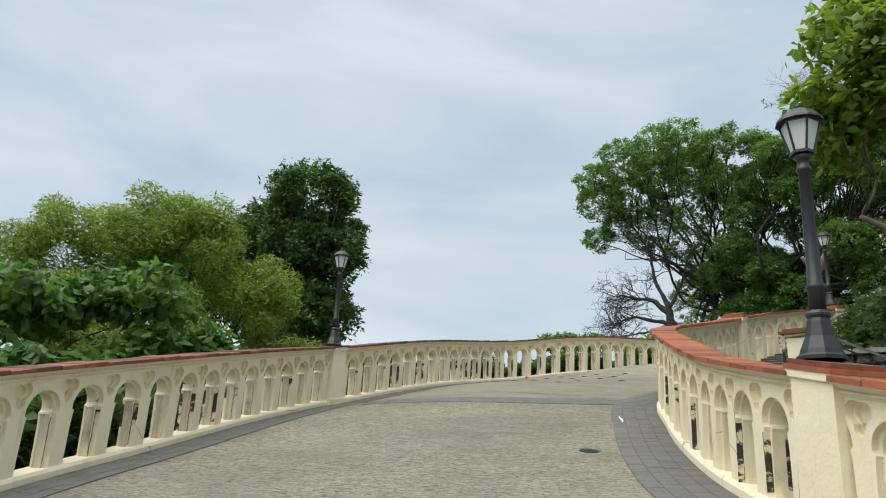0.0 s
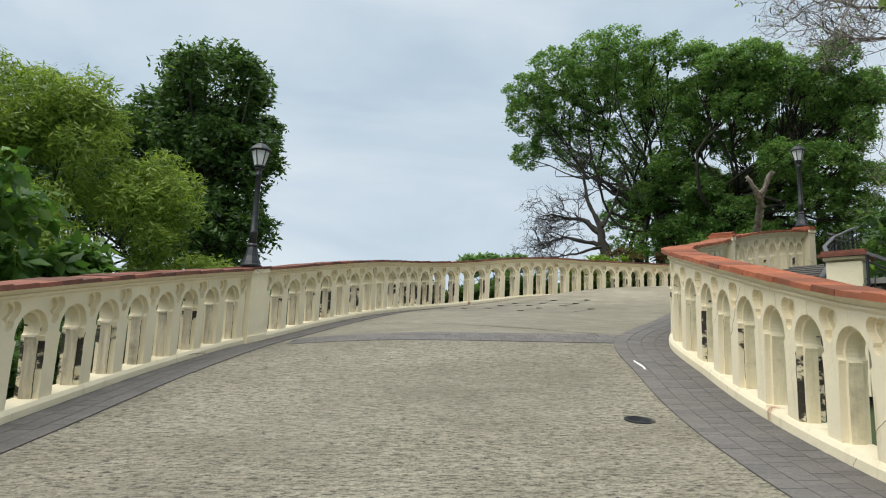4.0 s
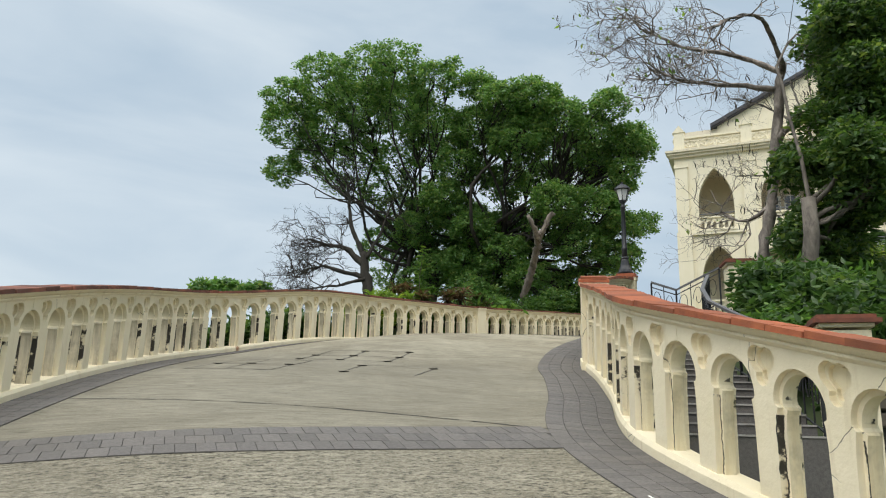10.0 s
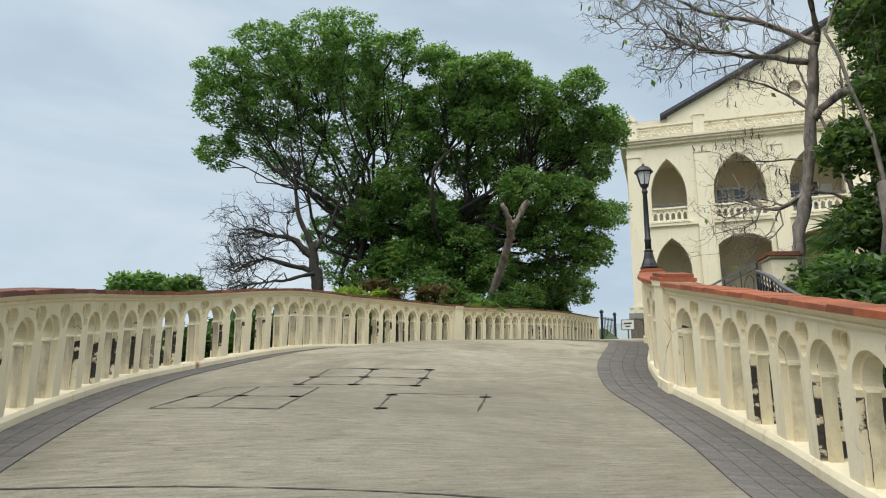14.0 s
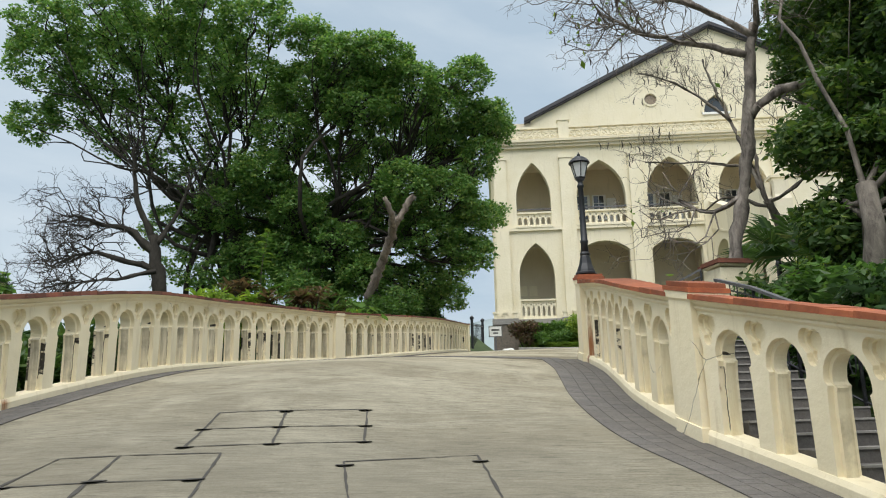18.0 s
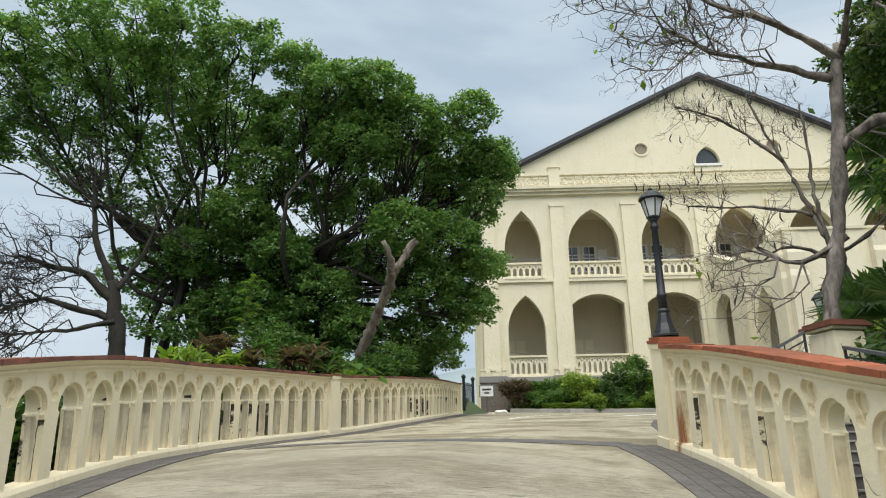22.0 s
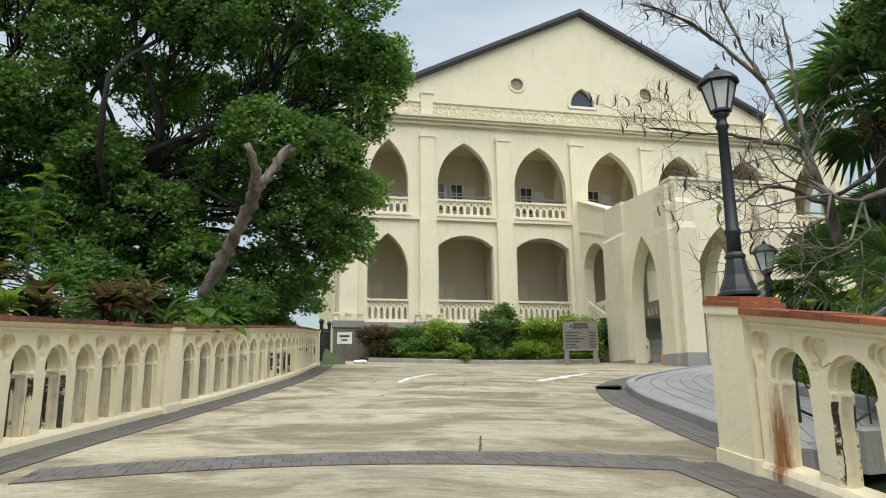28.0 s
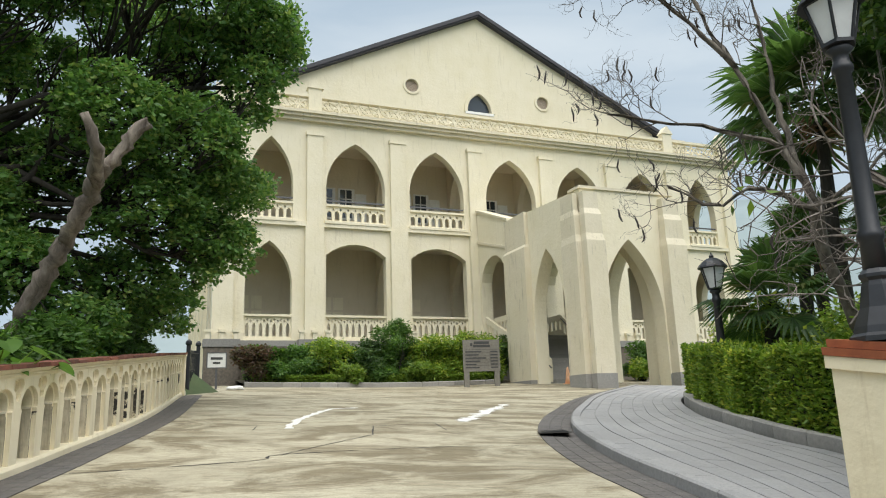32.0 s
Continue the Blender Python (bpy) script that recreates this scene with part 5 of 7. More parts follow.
def crown_tree(name, label, seed, base, trunk_top, r, lobes, leaves, size, mat, trunk_mat, sub=7, long=1.6, droop=0.2, flat=0.75, lean=None, sub_size=0.42, group="", shell=0.55):
    """A broad tree: trunk, limbs to every lobe, and a crown of leaf clumps round them. lobes: x, y, z, radius."""
    rng = np.random.default_rng(seed)
    root = tagged(new(name), label, "tree", group)
    b = Build()
    base, top = np.array(base, float), np.array(trunk_top, float)
    limb(b, rng, base - [0, 0, 0.4], top, r, r * 0.7, 0.08, 6, 10)
    clumps = []
    for x, y, z, q in lobes:
        c = np.array([x, y, z])
        pts = limb(b, rng, top - (top - base) * rng.uniform(0, 0.35), c - [0, 0, q * 0.3], r * 0.27, r * 0.06, 0.16, 10, 7)
        for _ in range(sub):
            d = rng.normal(size=3)
            d[2] = d[2] * 0.7 + 0.15
            d /= np.linalg.norm(d)
            e = c + d * q * rng.uniform(0.45, 0.86)
            limb(b, rng, pts[rng.integers(3, len(pts))], e, r * 0.05, r * 0.012, 0.2, 4, 5)
            clumps.append((*e, q * sub_size * rng.uniform(0.7, 1.25)))
        clumps.append((*c, q * 0.55))
    part("trunk", b, trunk_mat, root, "", True)
    pts, way = clump_points(rng, clumps, leaves, flat, shell)
    part("crown", leaf_mesh("crown", pts, size, mat, long, droop, rng, way), mat, root)
    return root


def shrub(name, label, seed, centre, radius, leaves, size, mat, height=None, long=1.6, droop=0.1, category="shrub", group=""):
    """A low leafy bush on short stems."""
    rng = np.random.default_rng(seed)
    root = tagged(new(name), label, category, group)
    x, y, z = centre
    h = height or radius * 1.4
    b = Build()
    clumps = []
    for _ in range(14):
        a, q = rng.uniform(0, 2 * math.pi), radius * math.sqrt(rng.uniform(0, 1)) * 0.75
        e = (x + q * math.cos(a), y + q * math.sin(a), z + h * rng.uniform(0.1, 0.82))
        limb(b, rng, (x + 0.2 * q * math.cos(a), y + 0.2 * q * math.sin(a), z - 0.1), e, 0.03, 0.01, 0.1, 3, 5)
        clumps.append((*e, radius * rng.uniform(0.3, 0.5)))
    part("stem", b, M_BARKD, root)
    pts, way = clump_points(rng, clumps, leaves, 0.85, 0.4)
    pts[:, 2] = np.maximum(pts[:, 2], z + 0.03)
    part("foliage", leaf_mesh("foliage", pts, size, mat, long, droop, rng, way), mat, root)
    return root


tufted_tree("banyan_tree", "huge old banyan tree with a broad lumpy dark green crown", 3, (15.0, 40.3, 5.0), (15.6, 39.2, 12.4), 0.5,
           [(9.7, 42.6, 17.6, 1.6), (9.8, 43.5, 15.4, 1.0), (9.4, 42.1, 18.8, 1.4), (10.5, 40.2, 19.3, 1.7), (11.8, 38.1, 19.5, 1.6), (12.7, 36.5, 19.1, 1.5), (14.2, 35.4, 18.3, 1.2),
            (12.6, 39.2, 18.0, 1.7), (11.4, 41.4, 17.4, 1.9), (13.9, 37.5, 17.5, 1.7), (11.0, 42.8, 16.1, 1.1), (12.7, 40.8, 15.8, 1.5), (14.0, 39.0, 15.5, 1.5), (13.5, 40.0, 14.0, 1.0),
            (11.8, 41.7, 14.6, 0.9), (15.1, 36.5, 16.6, 1.5), (15.5, 38.9, 13.9, 1.2), (14.7, 34.7, 18.9, 0.5), (14.7, 39.9, 12.2, 0.7), (13.0, 42.5, 19.8, 1.7), (15.0, 40.4, 19.3, 1.7),
            (17.0, 39.7, 17.4, 1.7), (15.7, 40.5, 11.1, 1.2), (16.2, 39.4, 13.2, 1.2), (15.6, 41.0, 13.4, 1.3), (15.3, 38.8, 9.4, 0.9), (16.7, 38.7, 10.8, 1.1), (14.9, 41.9, 11.7, 1.3), (14.5, 40.3, 9.6, 1.0)],
           2500, 34, 0.34, 0.1, M_BANYAN, M_BARKD, 1.4, 0.1, 5, 0.12)
tufted_tree("banyan_tree", "dense dark green banyan tree overhanging the outer balustrade", 4, (18.3, 37.4, 5.2), (18.4, 36.4, 11.6), 0.55,
           [(15.9, 34.3, 18.1, 0.9), (16.6, 33.0, 16.9, 1.3), (17.6, 32.1, 17.0, 1.3), (18.7, 31.6, 16.1, 1.3), (16.6, 34.9, 16.3, 1.5), (17.5, 33.1, 15.3, 1.5), (20.0, 29.9, 16.5, 0.9),
            (19.9, 30.8, 15.4, 1.0), (21.4, 30.2, 15.2, 1.1), (22.2, 30.2, 15.0, 0.7), (16.1, 36.0, 14.7, 1.4), (20.6, 31.5, 14.6, 0.9), (21.2, 30.3, 13.9, 0.7), (18.3, 35.4, 14.1, 1.2),
            (18.7, 32.0, 12.3, 1.2), (20.3, 31.4, 12.1, 1.3), (22.0, 31.4, 11.5, 1.0), (22.1, 31.7, 10.2, 1.0), (20.4, 32.4, 10.8, 1.4), (20.3, 34.7, 11.7, 1.5), (19.5, 36.7, 12.1, 1.6),
            (17.8, 37.9, 12.5, 1.5), (17.4, 39.7, 11.4, 1.3), (19.1, 38.8, 10.9, 1.6), (21.4, 33.6, 9.3, 1.2), (21.1, 36.7, 9.9, 1.4), (23.9, 34.3, 9.0, 0.9), (20.2, 38.3, 9.3, 1.2),
            (17.4, 40.2, 9.7, 0.9), (24.1, 32.1, 12.2, 0.8), (19.6, 35.5, 17.4, 1.6), (22.0, 34.2, 16.1, 1.4), (23.3, 33.7, 14.4, 1.3), (21.8, 36.5, 15.2, 1.4), (15.2, 38.5, 12.0, 1.1),
            (15.6, 36.7, 13.2, 1.1), (16.7, 35.8, 11.7, 1.0), (16.9, 36.9, 10.2, 1.1), (16.3, 38.4, 10.1, 1.1), (17.1, 35.6, 8.6, 0.9), (18.0, 35.0, 10.4, 1.2), (18.8, 34.2, 9.2, 1.1),
            (17.4, 36.6, 9.2, 1.2), (16.4, 36.9, 12.6, 1.2), (19.6, 33.4, 8.0, 1.0), (17.2, 35.2, 8.0, 1.0), (21.6, 30.3, 15.4, 0.7), (21.3, 30.6, 13.2, 0.6),
            (21.6, 31.2, 11.8, 0.7), (21.4, 31.4, 10.3, 0.7), (21.4, 31.8, 9.3, 0.5), (21.9, 33.1, 8.6, 0.6)],
           7000, 34, 0.31, 0.095, M_BANYAN, M_BARKD, 1.4, 0.1, 9, 0.2)
tufted_tree("mango_tree", "dark green broad-crowned tree behind the balustrade", 5, (-5.4, 25, -3), (-5.3, 24.8, 4), 0.4,
           [(-4.5, 22.9, 9.7, 1.5), (-5.5, 24.2, 8.8, 1.7), (-4.0, 23.0, 7.8, 1.5), (-7.0, 24.6, 8.3, 1.4), (-4.0, 22.8, 5.7, 1.5), (-5.3, 24, 6.2, 1.9), (-3.1, 23.0, 3.6, 1.1), (-8.4, 24.4, 8.3, 1.4),
            (-7.3, 24.2, 6.7, 1.6), (-3.8, 24.4, 8.8, 1.0), (-9.8, 24.4, 7.0, 1.5), (-4.8, 23.4, 8.1, 1.5), (-2.5, 23.6, 2.6, 0.9)], 2100, 38, 0.34, 0.085, M_MANGO, M_BARKD, 2.1, 0.35, 0, 0.15)
crown_tree("feathery_tree", "light green feathery-leaved tree below the ramp", 6, (-7.2, 16.4, -2), (-7.2, 16.6, 3), 0.2,
           [(-9.2, 16.9, 5.8, 1.4), (-7.6, 17.2, 6.5, 1.4), (-6.2, 17.6, 6.3, 1.4), (-4.9, 18, 5.2, 1.3), (-6.6, 16.6, 4.0, 1.5), (-8.8, 16, 4.2, 1.4), (-3.9, 18.8, 3.6, 1.2), (-6.0, 16.0, 2.6, 1.4), (-7.6, 15.8, 2.8, 1.5), (-5.0, 17.2, 2.6, 1.2)], 120000, 0.038, M_BAMBOO, M_BARKD, 20, 3.8, 0.4, 0.85, None, 0.36)
crown_tree("broadleaf_tree", "bright green broad-leaved bush leaning over the balustrade", 7, (-6.4, 11.6, -1), (-6.4, 12, 1.5), 0.15,
           [(-6.9, 12.2, 3.7, 1.2), (-5.6, 12.8, 3.8, 1.1), (-7.6, 11.2, 2.6, 1.1), (-5.5, 12, 2.5, 0.9), (-6.4, 10.8, 2.3, 1.0), (-4.8, 14, 3.0, 0.9), (-8.6, 11.6, 2.9, 1.1)], 9000, 0.16, M_BROAD, M_BARKD, 7, 1.5, 0.6)
crown_tree("garden_tree", "leafy light green tree rising over the inner balustrade", 8, (7.0, 9.4, 0.8), (7.0, 9.4, 5.0), 0.22,
           [(6.0, 9.5, 6.6, 1.0), (6.7, 9.4, 8.2, 1.3), (7.2, 9.8, 9.8, 1.4), (6.6, 9.0, 7.0, 1.1), (7.6, 10.2, 7.0, 1.2), (7.4, 9.4, 5.6, 0.9)], 15000, 0.13, M_FRESH, M_BARK, 7, 1.5, 0.3)
crown_tree("shade_tree", "dark evergreen tree with a bent grey trunk in the garden", 9, (12.5, 16.7, 3.6), (12.0, 16.2, 7.2), 0.2,
           [(13.2, 16.6, 6.6, 1.2), (13.4, 16.4, 8.4, 1.5), (13.8, 16.0, 10.4, 1.5), (15.0, 16.2, 12.2, 1.6), (16, 16.6, 12.6, 1.9), (14.8, 15.8, 9, 1.6), (12.8, 15.6, 7.4, 1.3), (17.5, 17, 11.6, 1.6), (17.8, 17.8, 12.6, 1.1), (19.5, 17.2, 13.3, 1.3), (21.5, 16.8, 13.8, 1.2)], 92000, 0.085, M_SHADE, M_BARK, 10, 1.8, 0.3)
crown_tree("far_tree", "small round tree top seen over the balustrade", 10, (8.6, 49, 3), (8.6, 49, 7), 0.2, [(7.4, 49, 9.4, 1.0), (8.8, 49, 9.6, 1.0), (10.2, 48.6, 9.7, 1.1)], 2600, 0.2, M_BANYAN, M_BARKD, 6)


def bare_tree(name, label, seed, stems, mat, twig_from, depth, length, r, pods=0, up=0.3, leaves=None, count=3, spread=0.9, knots=0.018):
    """A leafless tree: named stems as bent tubes, twigs growing from some of them, with seed pods or a few leaves at the tips."""
    rng = np.random.default_rng(seed)
    root = tagged(new(name), label, "tree")
    b = Build()
    for pts, r0, r1 in stems:
        p = smooth_line(pts, 0.14 if knots > 0.02 else 0.25)
        p = p + rng.normal(size=p.shape) * knots
        b.tube(p, np.linspace(r0, r1, len(p)) * (1 + (0.07 + knots) * rng.normal(size=len(p))), 11)
    b.v = [tuple(np.array(q) + rng.normal(size=3) * knots * 0.7) for q in b.v]
    part("trunk", b, mat, root, "", True)
    tips = []
    b = Build()
    for k in twig_from:
        pts = smooth_line(stems[k][0], 0.35)
        grow_twigs(b, rng, list(pts), depth, length, r, up, spread, count, tips)
        grow_twigs(b, rng, list(pts[len(pts) // 2:]), depth, length, r, up, spread, count, tips)
    part("bare_crown", b, mat, root)
    if pods:
        b = Build()
        b.tube([(0, 0, 0), (0.02, 0, -0.06), (0.045, 0.005, -0.13), (0.03, 0, -0.2), (0.0, 0, -0.24)], [0.006, 0.015, 0.017, 0.014, 0.004], 5)
        pod = b.mesh("seed_pod", M_POD, True)
        for i in rng.choice(len(tips), min(pods, len(tips)), replace=False):
            ob = part("seed_pod", pod, M_POD, root)
            ob.matrix_world = pose(*tips[i], rng.uniform(-15, 15), rng.uniform(-15, 15), rng.uniform(0, 360))
    if leaves:
        n, size, lm = leaves
        c = np.array(tips)[rng.integers(0, len(tips), n)] + rng.normal(size=(n, 3)) * 0.12
        part("foliage", leaf_mesh("foliage", c, size, lm, 1.6, 0.5, rng), lm, root)
    return root


bare_tree("bare_tree", "tall bare tree with a knotty grey trunk beside the gate pier", 21,
          [([(14.4, 19.06, 4.6), (14.4, 19.0, 6.9), (14.5, 18.8, 7.8), (14.52, 18.63, 8.7), (14.56, 18.45, 9.85), (14.6, 18.3, 11.0), (14.63, 18.14, 11.8)], 0.165, 0.095),
           ([(14.56, 18.44, 9.8), (14.68, 17.89, 10.2), (14.8, 17.2, 10.3), (14.95, 16.0, 10.9)], 0.1, 0.065),
           ([(14.6, 18.3, 11.1), (14.0, 19.0, 11.35), (13.2, 19.9, 11.6), (12.5, 20.6, 12.1)], 0.075, 0.015),
           ([(14.62, 18.2, 11.5), (13.9, 18.9, 12.1), (13.0, 19.8, 12.5), (12.2, 20.6, 13.2)], 0.07, 0.015),
           ([(14.52, 18.6, 8.2), (14.41, 19.03, 7.95), (14.29, 19.45, 7.85), (14.13, 19.93, 8.2)], 0.045, 0.015),
           ([(14.63, 18.14, 11.6), (13.2, 17.6, 12.2), (11.6, 17.2, 11.6), (10.4, 17, 10.8)], 0.06, 0.015)],
          M_FLAKY, [2, 2, 2, 3, 3, 3, 4, 5], 4, 1.2, 0.02, 40, 0.16, (90, 0.1, M_FRESH), 3)
bare_tree("pod_tree", "slender bare tree with forked pale stems and hanging pods", 22,
          [([(20.0, 18.0, 5.1), (19.6, 18.5, 6.6), (18.9, 19.1, 8.1), (18.3, 19.29, 8.95)], 0.12, 0.09),
           ([(18.3, 19.29, 8.9), (18.5, 19.7, 10.2), (18.75, 20.1, 11.5), (18.95, 20.5, 12.6), (19.0, 20.75, 13.6)], 0.06, 0.012),
           ([(18.74, 20.08, 11.45), (18.5, 20.8, 12.3), (18.2, 21.5, 12.9), (18.0, 22.2, 13.3)], 0.04, 0.01),
           ([(18.3, 19.29, 8.9), (18.5, 19.5, 10.0), (18.9, 19.55, 11.6), (19.2, 19.6, 13.0)], 0.05, 0.012),
           ([(18.45, 19.6, 9.9), (18.3, 20.5, 10.25), (18.1, 21.4, 10.4), (17.9, 22.2, 10.6)], 0.035, 0.01),
           ([(18.3, 19.29, 8.8), (18.0, 20.1, 9.15), (17.8, 20.8, 8.9), (17.6, 21.4, 9.2)], 0.035, 0.01),
           ([(18.3, 19.29, 8.9), (18.5, 18.6, 9.3), (18.7, 17.9, 10.0)], 0.04, 0.01)],
          M_BARK, [1, 2, 2, 3, 4, 5, 6], 4, 0.85, 0.012, 90, 0.25, None, 3)
R13, B13 = np.array([0.824, -0.566, 0]), np.array([12.6, 38.2, 0])


def behind(a, h, d=0.0):
    return tuple(B13 + R13 * a + np.array([0.566, 0.824, 0]) * d + [0, 0, h])


bare_tree("bare_tree", "dark leafless tree with spreading fine branches beside the banyan", 23,
          [([behind(0.2, 6), behind(0, 8.6), behind(-0.2, 9.6), behind(-0.35, 10.4)], 0.3, 0.2),
           ([behind(-0.2, 9.7), behind(-1.2, 10.6), behind(-2.0, 10.7), behind(-2.9, 11.0)], 0.15, 0.04),
           ([behind(-0.3, 10.2), behind(-0.9, 11.6), behind(-1.1, 12.8), behind(-1.2, 13.6)], 0.13, 0.04),
           ([behind(-0.1, 9.2), behind(-1.4, 9.5), behind(-2.3, 9.7), behind(-3.3, 9.3)], 0.12, 0.03),
           ([behind(-0.2, 10), behind(0.5, 11.4), behind(0.8, 12.4)], 0.1, 0.03),
           ([behind(-0.1, 9.0, -0.5), behind(-1.2, 8.6, -1), behind(-2.6, 8.4, -1.2)], 0.08, 0.02)],
          M_BARKD, [1, 1, 1, 2, 2, 3, 3, 3, 4, 5, 5], 4, 1.15, 0.03, 0, 0.08, None, 3)
bare_tree("dead_tree", "leaning dead tree trunk with two sawn-off prongs", 24,
          [([(17.5, 33.1, 5.6), (17.3, 32.8, 6.6), (17.12, 32.36, 7.78), (16.9, 31.5, 8.9), (16.6, 30.8, 9.6), (16.32, 30.17, 10.2)], 0.18, 0.13), ([(16.45, 30.45, 9.9), (16.0, 30.1, 10.2), (15.6, 30.0, 10.75)], 0.11, 0.085), ([(16.4, 30.3, 10.05), (16.4, 29.9, 10.5), (16.5, 29.55, 10.9)], 0.12, 0.09)],
          M_SNAG, [0], 1, 0.22, 0.05, 0, 0.1, None, 3, 0.9, 0.021)


def fan_leaf(b, origin, way, size, rng, blades=22):
    """A fan frond: stalk and folded blades that split and droop at the ends."""
    way = Vector(way).normalized()
    side = way.cross(Vector((0, 0, 1)))
    side = side.normalized() if side.length > 0.05 else Vector((1, 0, 0))
    nrm = side.cross(way)
    hub = Vector(origin) + way * size * 0.75
    b.tube([origin, Vector(origin) + way * size * 0.4 + Vector((0, 0, 0.03)), hub], [0.022, 0.016, 0.012], 4)
    for i in range(blades):
        a = (i / (blades - 1) - 0.5) * 4.0
        dr = way * math.cos(a) + side * math.sin(a)
        ln = size * (0.95 - 0.25 * abs(a) / 2) * rng.uniform(0.9, 1.08)
        w = ln * 0.055
        acr = (side * math.cos(a) - way * math.sin(a))
        mid = hub + dr * ln * 0.6 + nrm * 0.02
        tip = hub + dr * ln + Vector((0, 0, -0.22 * ln * rng.uniform(0.5, 1.4)))
        b.add([hub, mid + acr * w, tip, mid - acr * w, mid + nrm * w * 0.6], [(0, 1, 4), (1, 2, 4), (2, 3, 4), (3, 0, 4)])


def fan_palm(name, label, seed, base, height, fronds, size, skirt=True):
    rng = np.random.default_rng(seed)
    root = tagged(new(name), label, "palm tree", "fan palms")
    x, y, z = base
    b = Build()
    pts = [(x + 0.05 * math.sin(i * 0.7), y + 0.04 * math.cos(i), z + height * i / 10) for i in range(11)]
    b.tube(pts, [0.17 - 0.004 * i + 0.012 * (i % 2) for i in range(11)], 10)
    part("trunk", b, M_BARKD, root)
    heart = Vector((pts[-1][0], pts[-1][1], z + height))
    for i in range(fronds):
        a, e = i * 2.4 + rng.uniform(-0.2, 0.2), radians(rng.uniform(-35, 75))
        b = Build()
        fan_leaf(b, heart, (math.cos(a) * math.cos(e), math.sin(a) * math.cos(e), math.sin(e)), size * rng.uniform(0.85, 1.1), rng)
        part("frond", b, M_PALM, root, "", False, False)
    if skirt:
        b = Build()
        for i in range(60):
            a, h = rng.uniform(0, 6.28), rng.uniform(0.1, 0.9)
            p = heart + Vector((0.16 * math.cos(a), 0.16 * math.sin(a), -h))
            q = p + Vector((0.3 * math.cos(a), 0.3 * math.sin(a), -rng.uniform(-0.1, 0.35)))
            b.tube([p, q], [0.04, 0.012], 4)
        part("dead_skirt", b, M_STRAW, root, "brown dead leaf bases")
    return root


fan_palm("fan_palm", "tall fan palm with a brown skirt of dead leaf bases", 31, (24.4, 17.45, 5.3), 7.5, 40, 1.6)
fan_palm("fan_palm", "tall fan palm with a brown skirt of dead leaf bases", 32, (22.4, 14.6, 5.0), 8.6, 32, 1.45)
fan_palm("fan_palm", "low fan palm with broad green fronds behind the hedge", 33, (22.9, 19.3, 5.5), 2.6, 24, 0.95, False)
fan_palm("fan_palm", "bushy fan palm in the garden behind the hedge", 34, (25.4, 18.0, 5.6), 4.0, 26, 0.75, False)
fan_palm("fan_palm", "bushy fan palm in the garden behind the hedge", 35, (23.6, 16.2, 5.4), 4.3, 24, 0.75, False)
fan_palm("fan_palm", "bushy fan palm in the garden behind the hedge", 37, (27.2, 17.2, 5.8), 4.6, 26, 0.85, True)
fan_palm("fan_palm", "bushy fan palm in the garden behind the hedge", 38, (26.2, 15.6, 5.6), 5.0, 26, 0.85, True)
fan_palm("fan_palm", "small fan palm beside the gate pier", 36, (16.4, 18.4, 4.9), 1.9, 14, 1.1, False)


def hedge(track, s0, s1, y0, y1, h, leaves, seed, label, mat=M_HEDGE, size=0.06, name="hedge"):
    """A clipped hedge along a line: leaves crowded at its faces, stems and a dark shell for inner shade within."""
    rng = np.random.default_rng(seed)
    root = tagged(new(name), label, "hedge")
    s = rng.uniform(s0, s1, leaves)
    face = rng.choice(3, leaves, p=(0.45, 0.42, 0.13))
    y = np.where(face == 0, y0 + rng.exponential(0.05, leaves), rng.uniform(y0, y1, leaves))
    y = np.where(face == 2, y1 - rng.exponential(0.05, leaves), y)
    top = h * (1 + 0.05 * np.sin(s * 2.1) + 0.04 * np.sin(s * 5.3 + y * 3))
    z = np.where(face == 1, top - rng.exponential(0.05, leaves), rng.uniform(0.15, 1, leaves) * top)
    p = np.array([track.at(a, c + 0.09 * math.sin(a * 1.9) + 0.05 * math.sin(a * 4.7 + 1)) for a, c in zip(s, y)])
    p[:, 2] = grade(p[:, 0], p[:, 1]) + z
    part("foliage", leaf_mesh("foliage", p, size, mat, 1.7, -0.2, rng), mat, root)
    b = Build()
    ss = np.arange(s0 + 0.15, s1 - 0.15, 0.3)
    for a in ss:
        q = track.at(a, (y0 + y1) / 2)
        b.tube([q, (q[0] + rng.normal() * 0.1, q[1] + rng.normal() * 0.1, q[2] + h * 0.85)], [0.03, 0.012], 5)
    # bark-dark shell added between the stems, standing in for shade inside the hedge
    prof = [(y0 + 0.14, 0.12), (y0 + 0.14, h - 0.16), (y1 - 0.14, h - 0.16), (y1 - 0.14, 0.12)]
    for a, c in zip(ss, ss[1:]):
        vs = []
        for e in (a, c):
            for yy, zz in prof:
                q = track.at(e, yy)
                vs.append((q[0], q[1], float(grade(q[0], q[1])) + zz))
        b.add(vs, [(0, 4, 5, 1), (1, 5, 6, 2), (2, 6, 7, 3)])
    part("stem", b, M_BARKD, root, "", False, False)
    return root


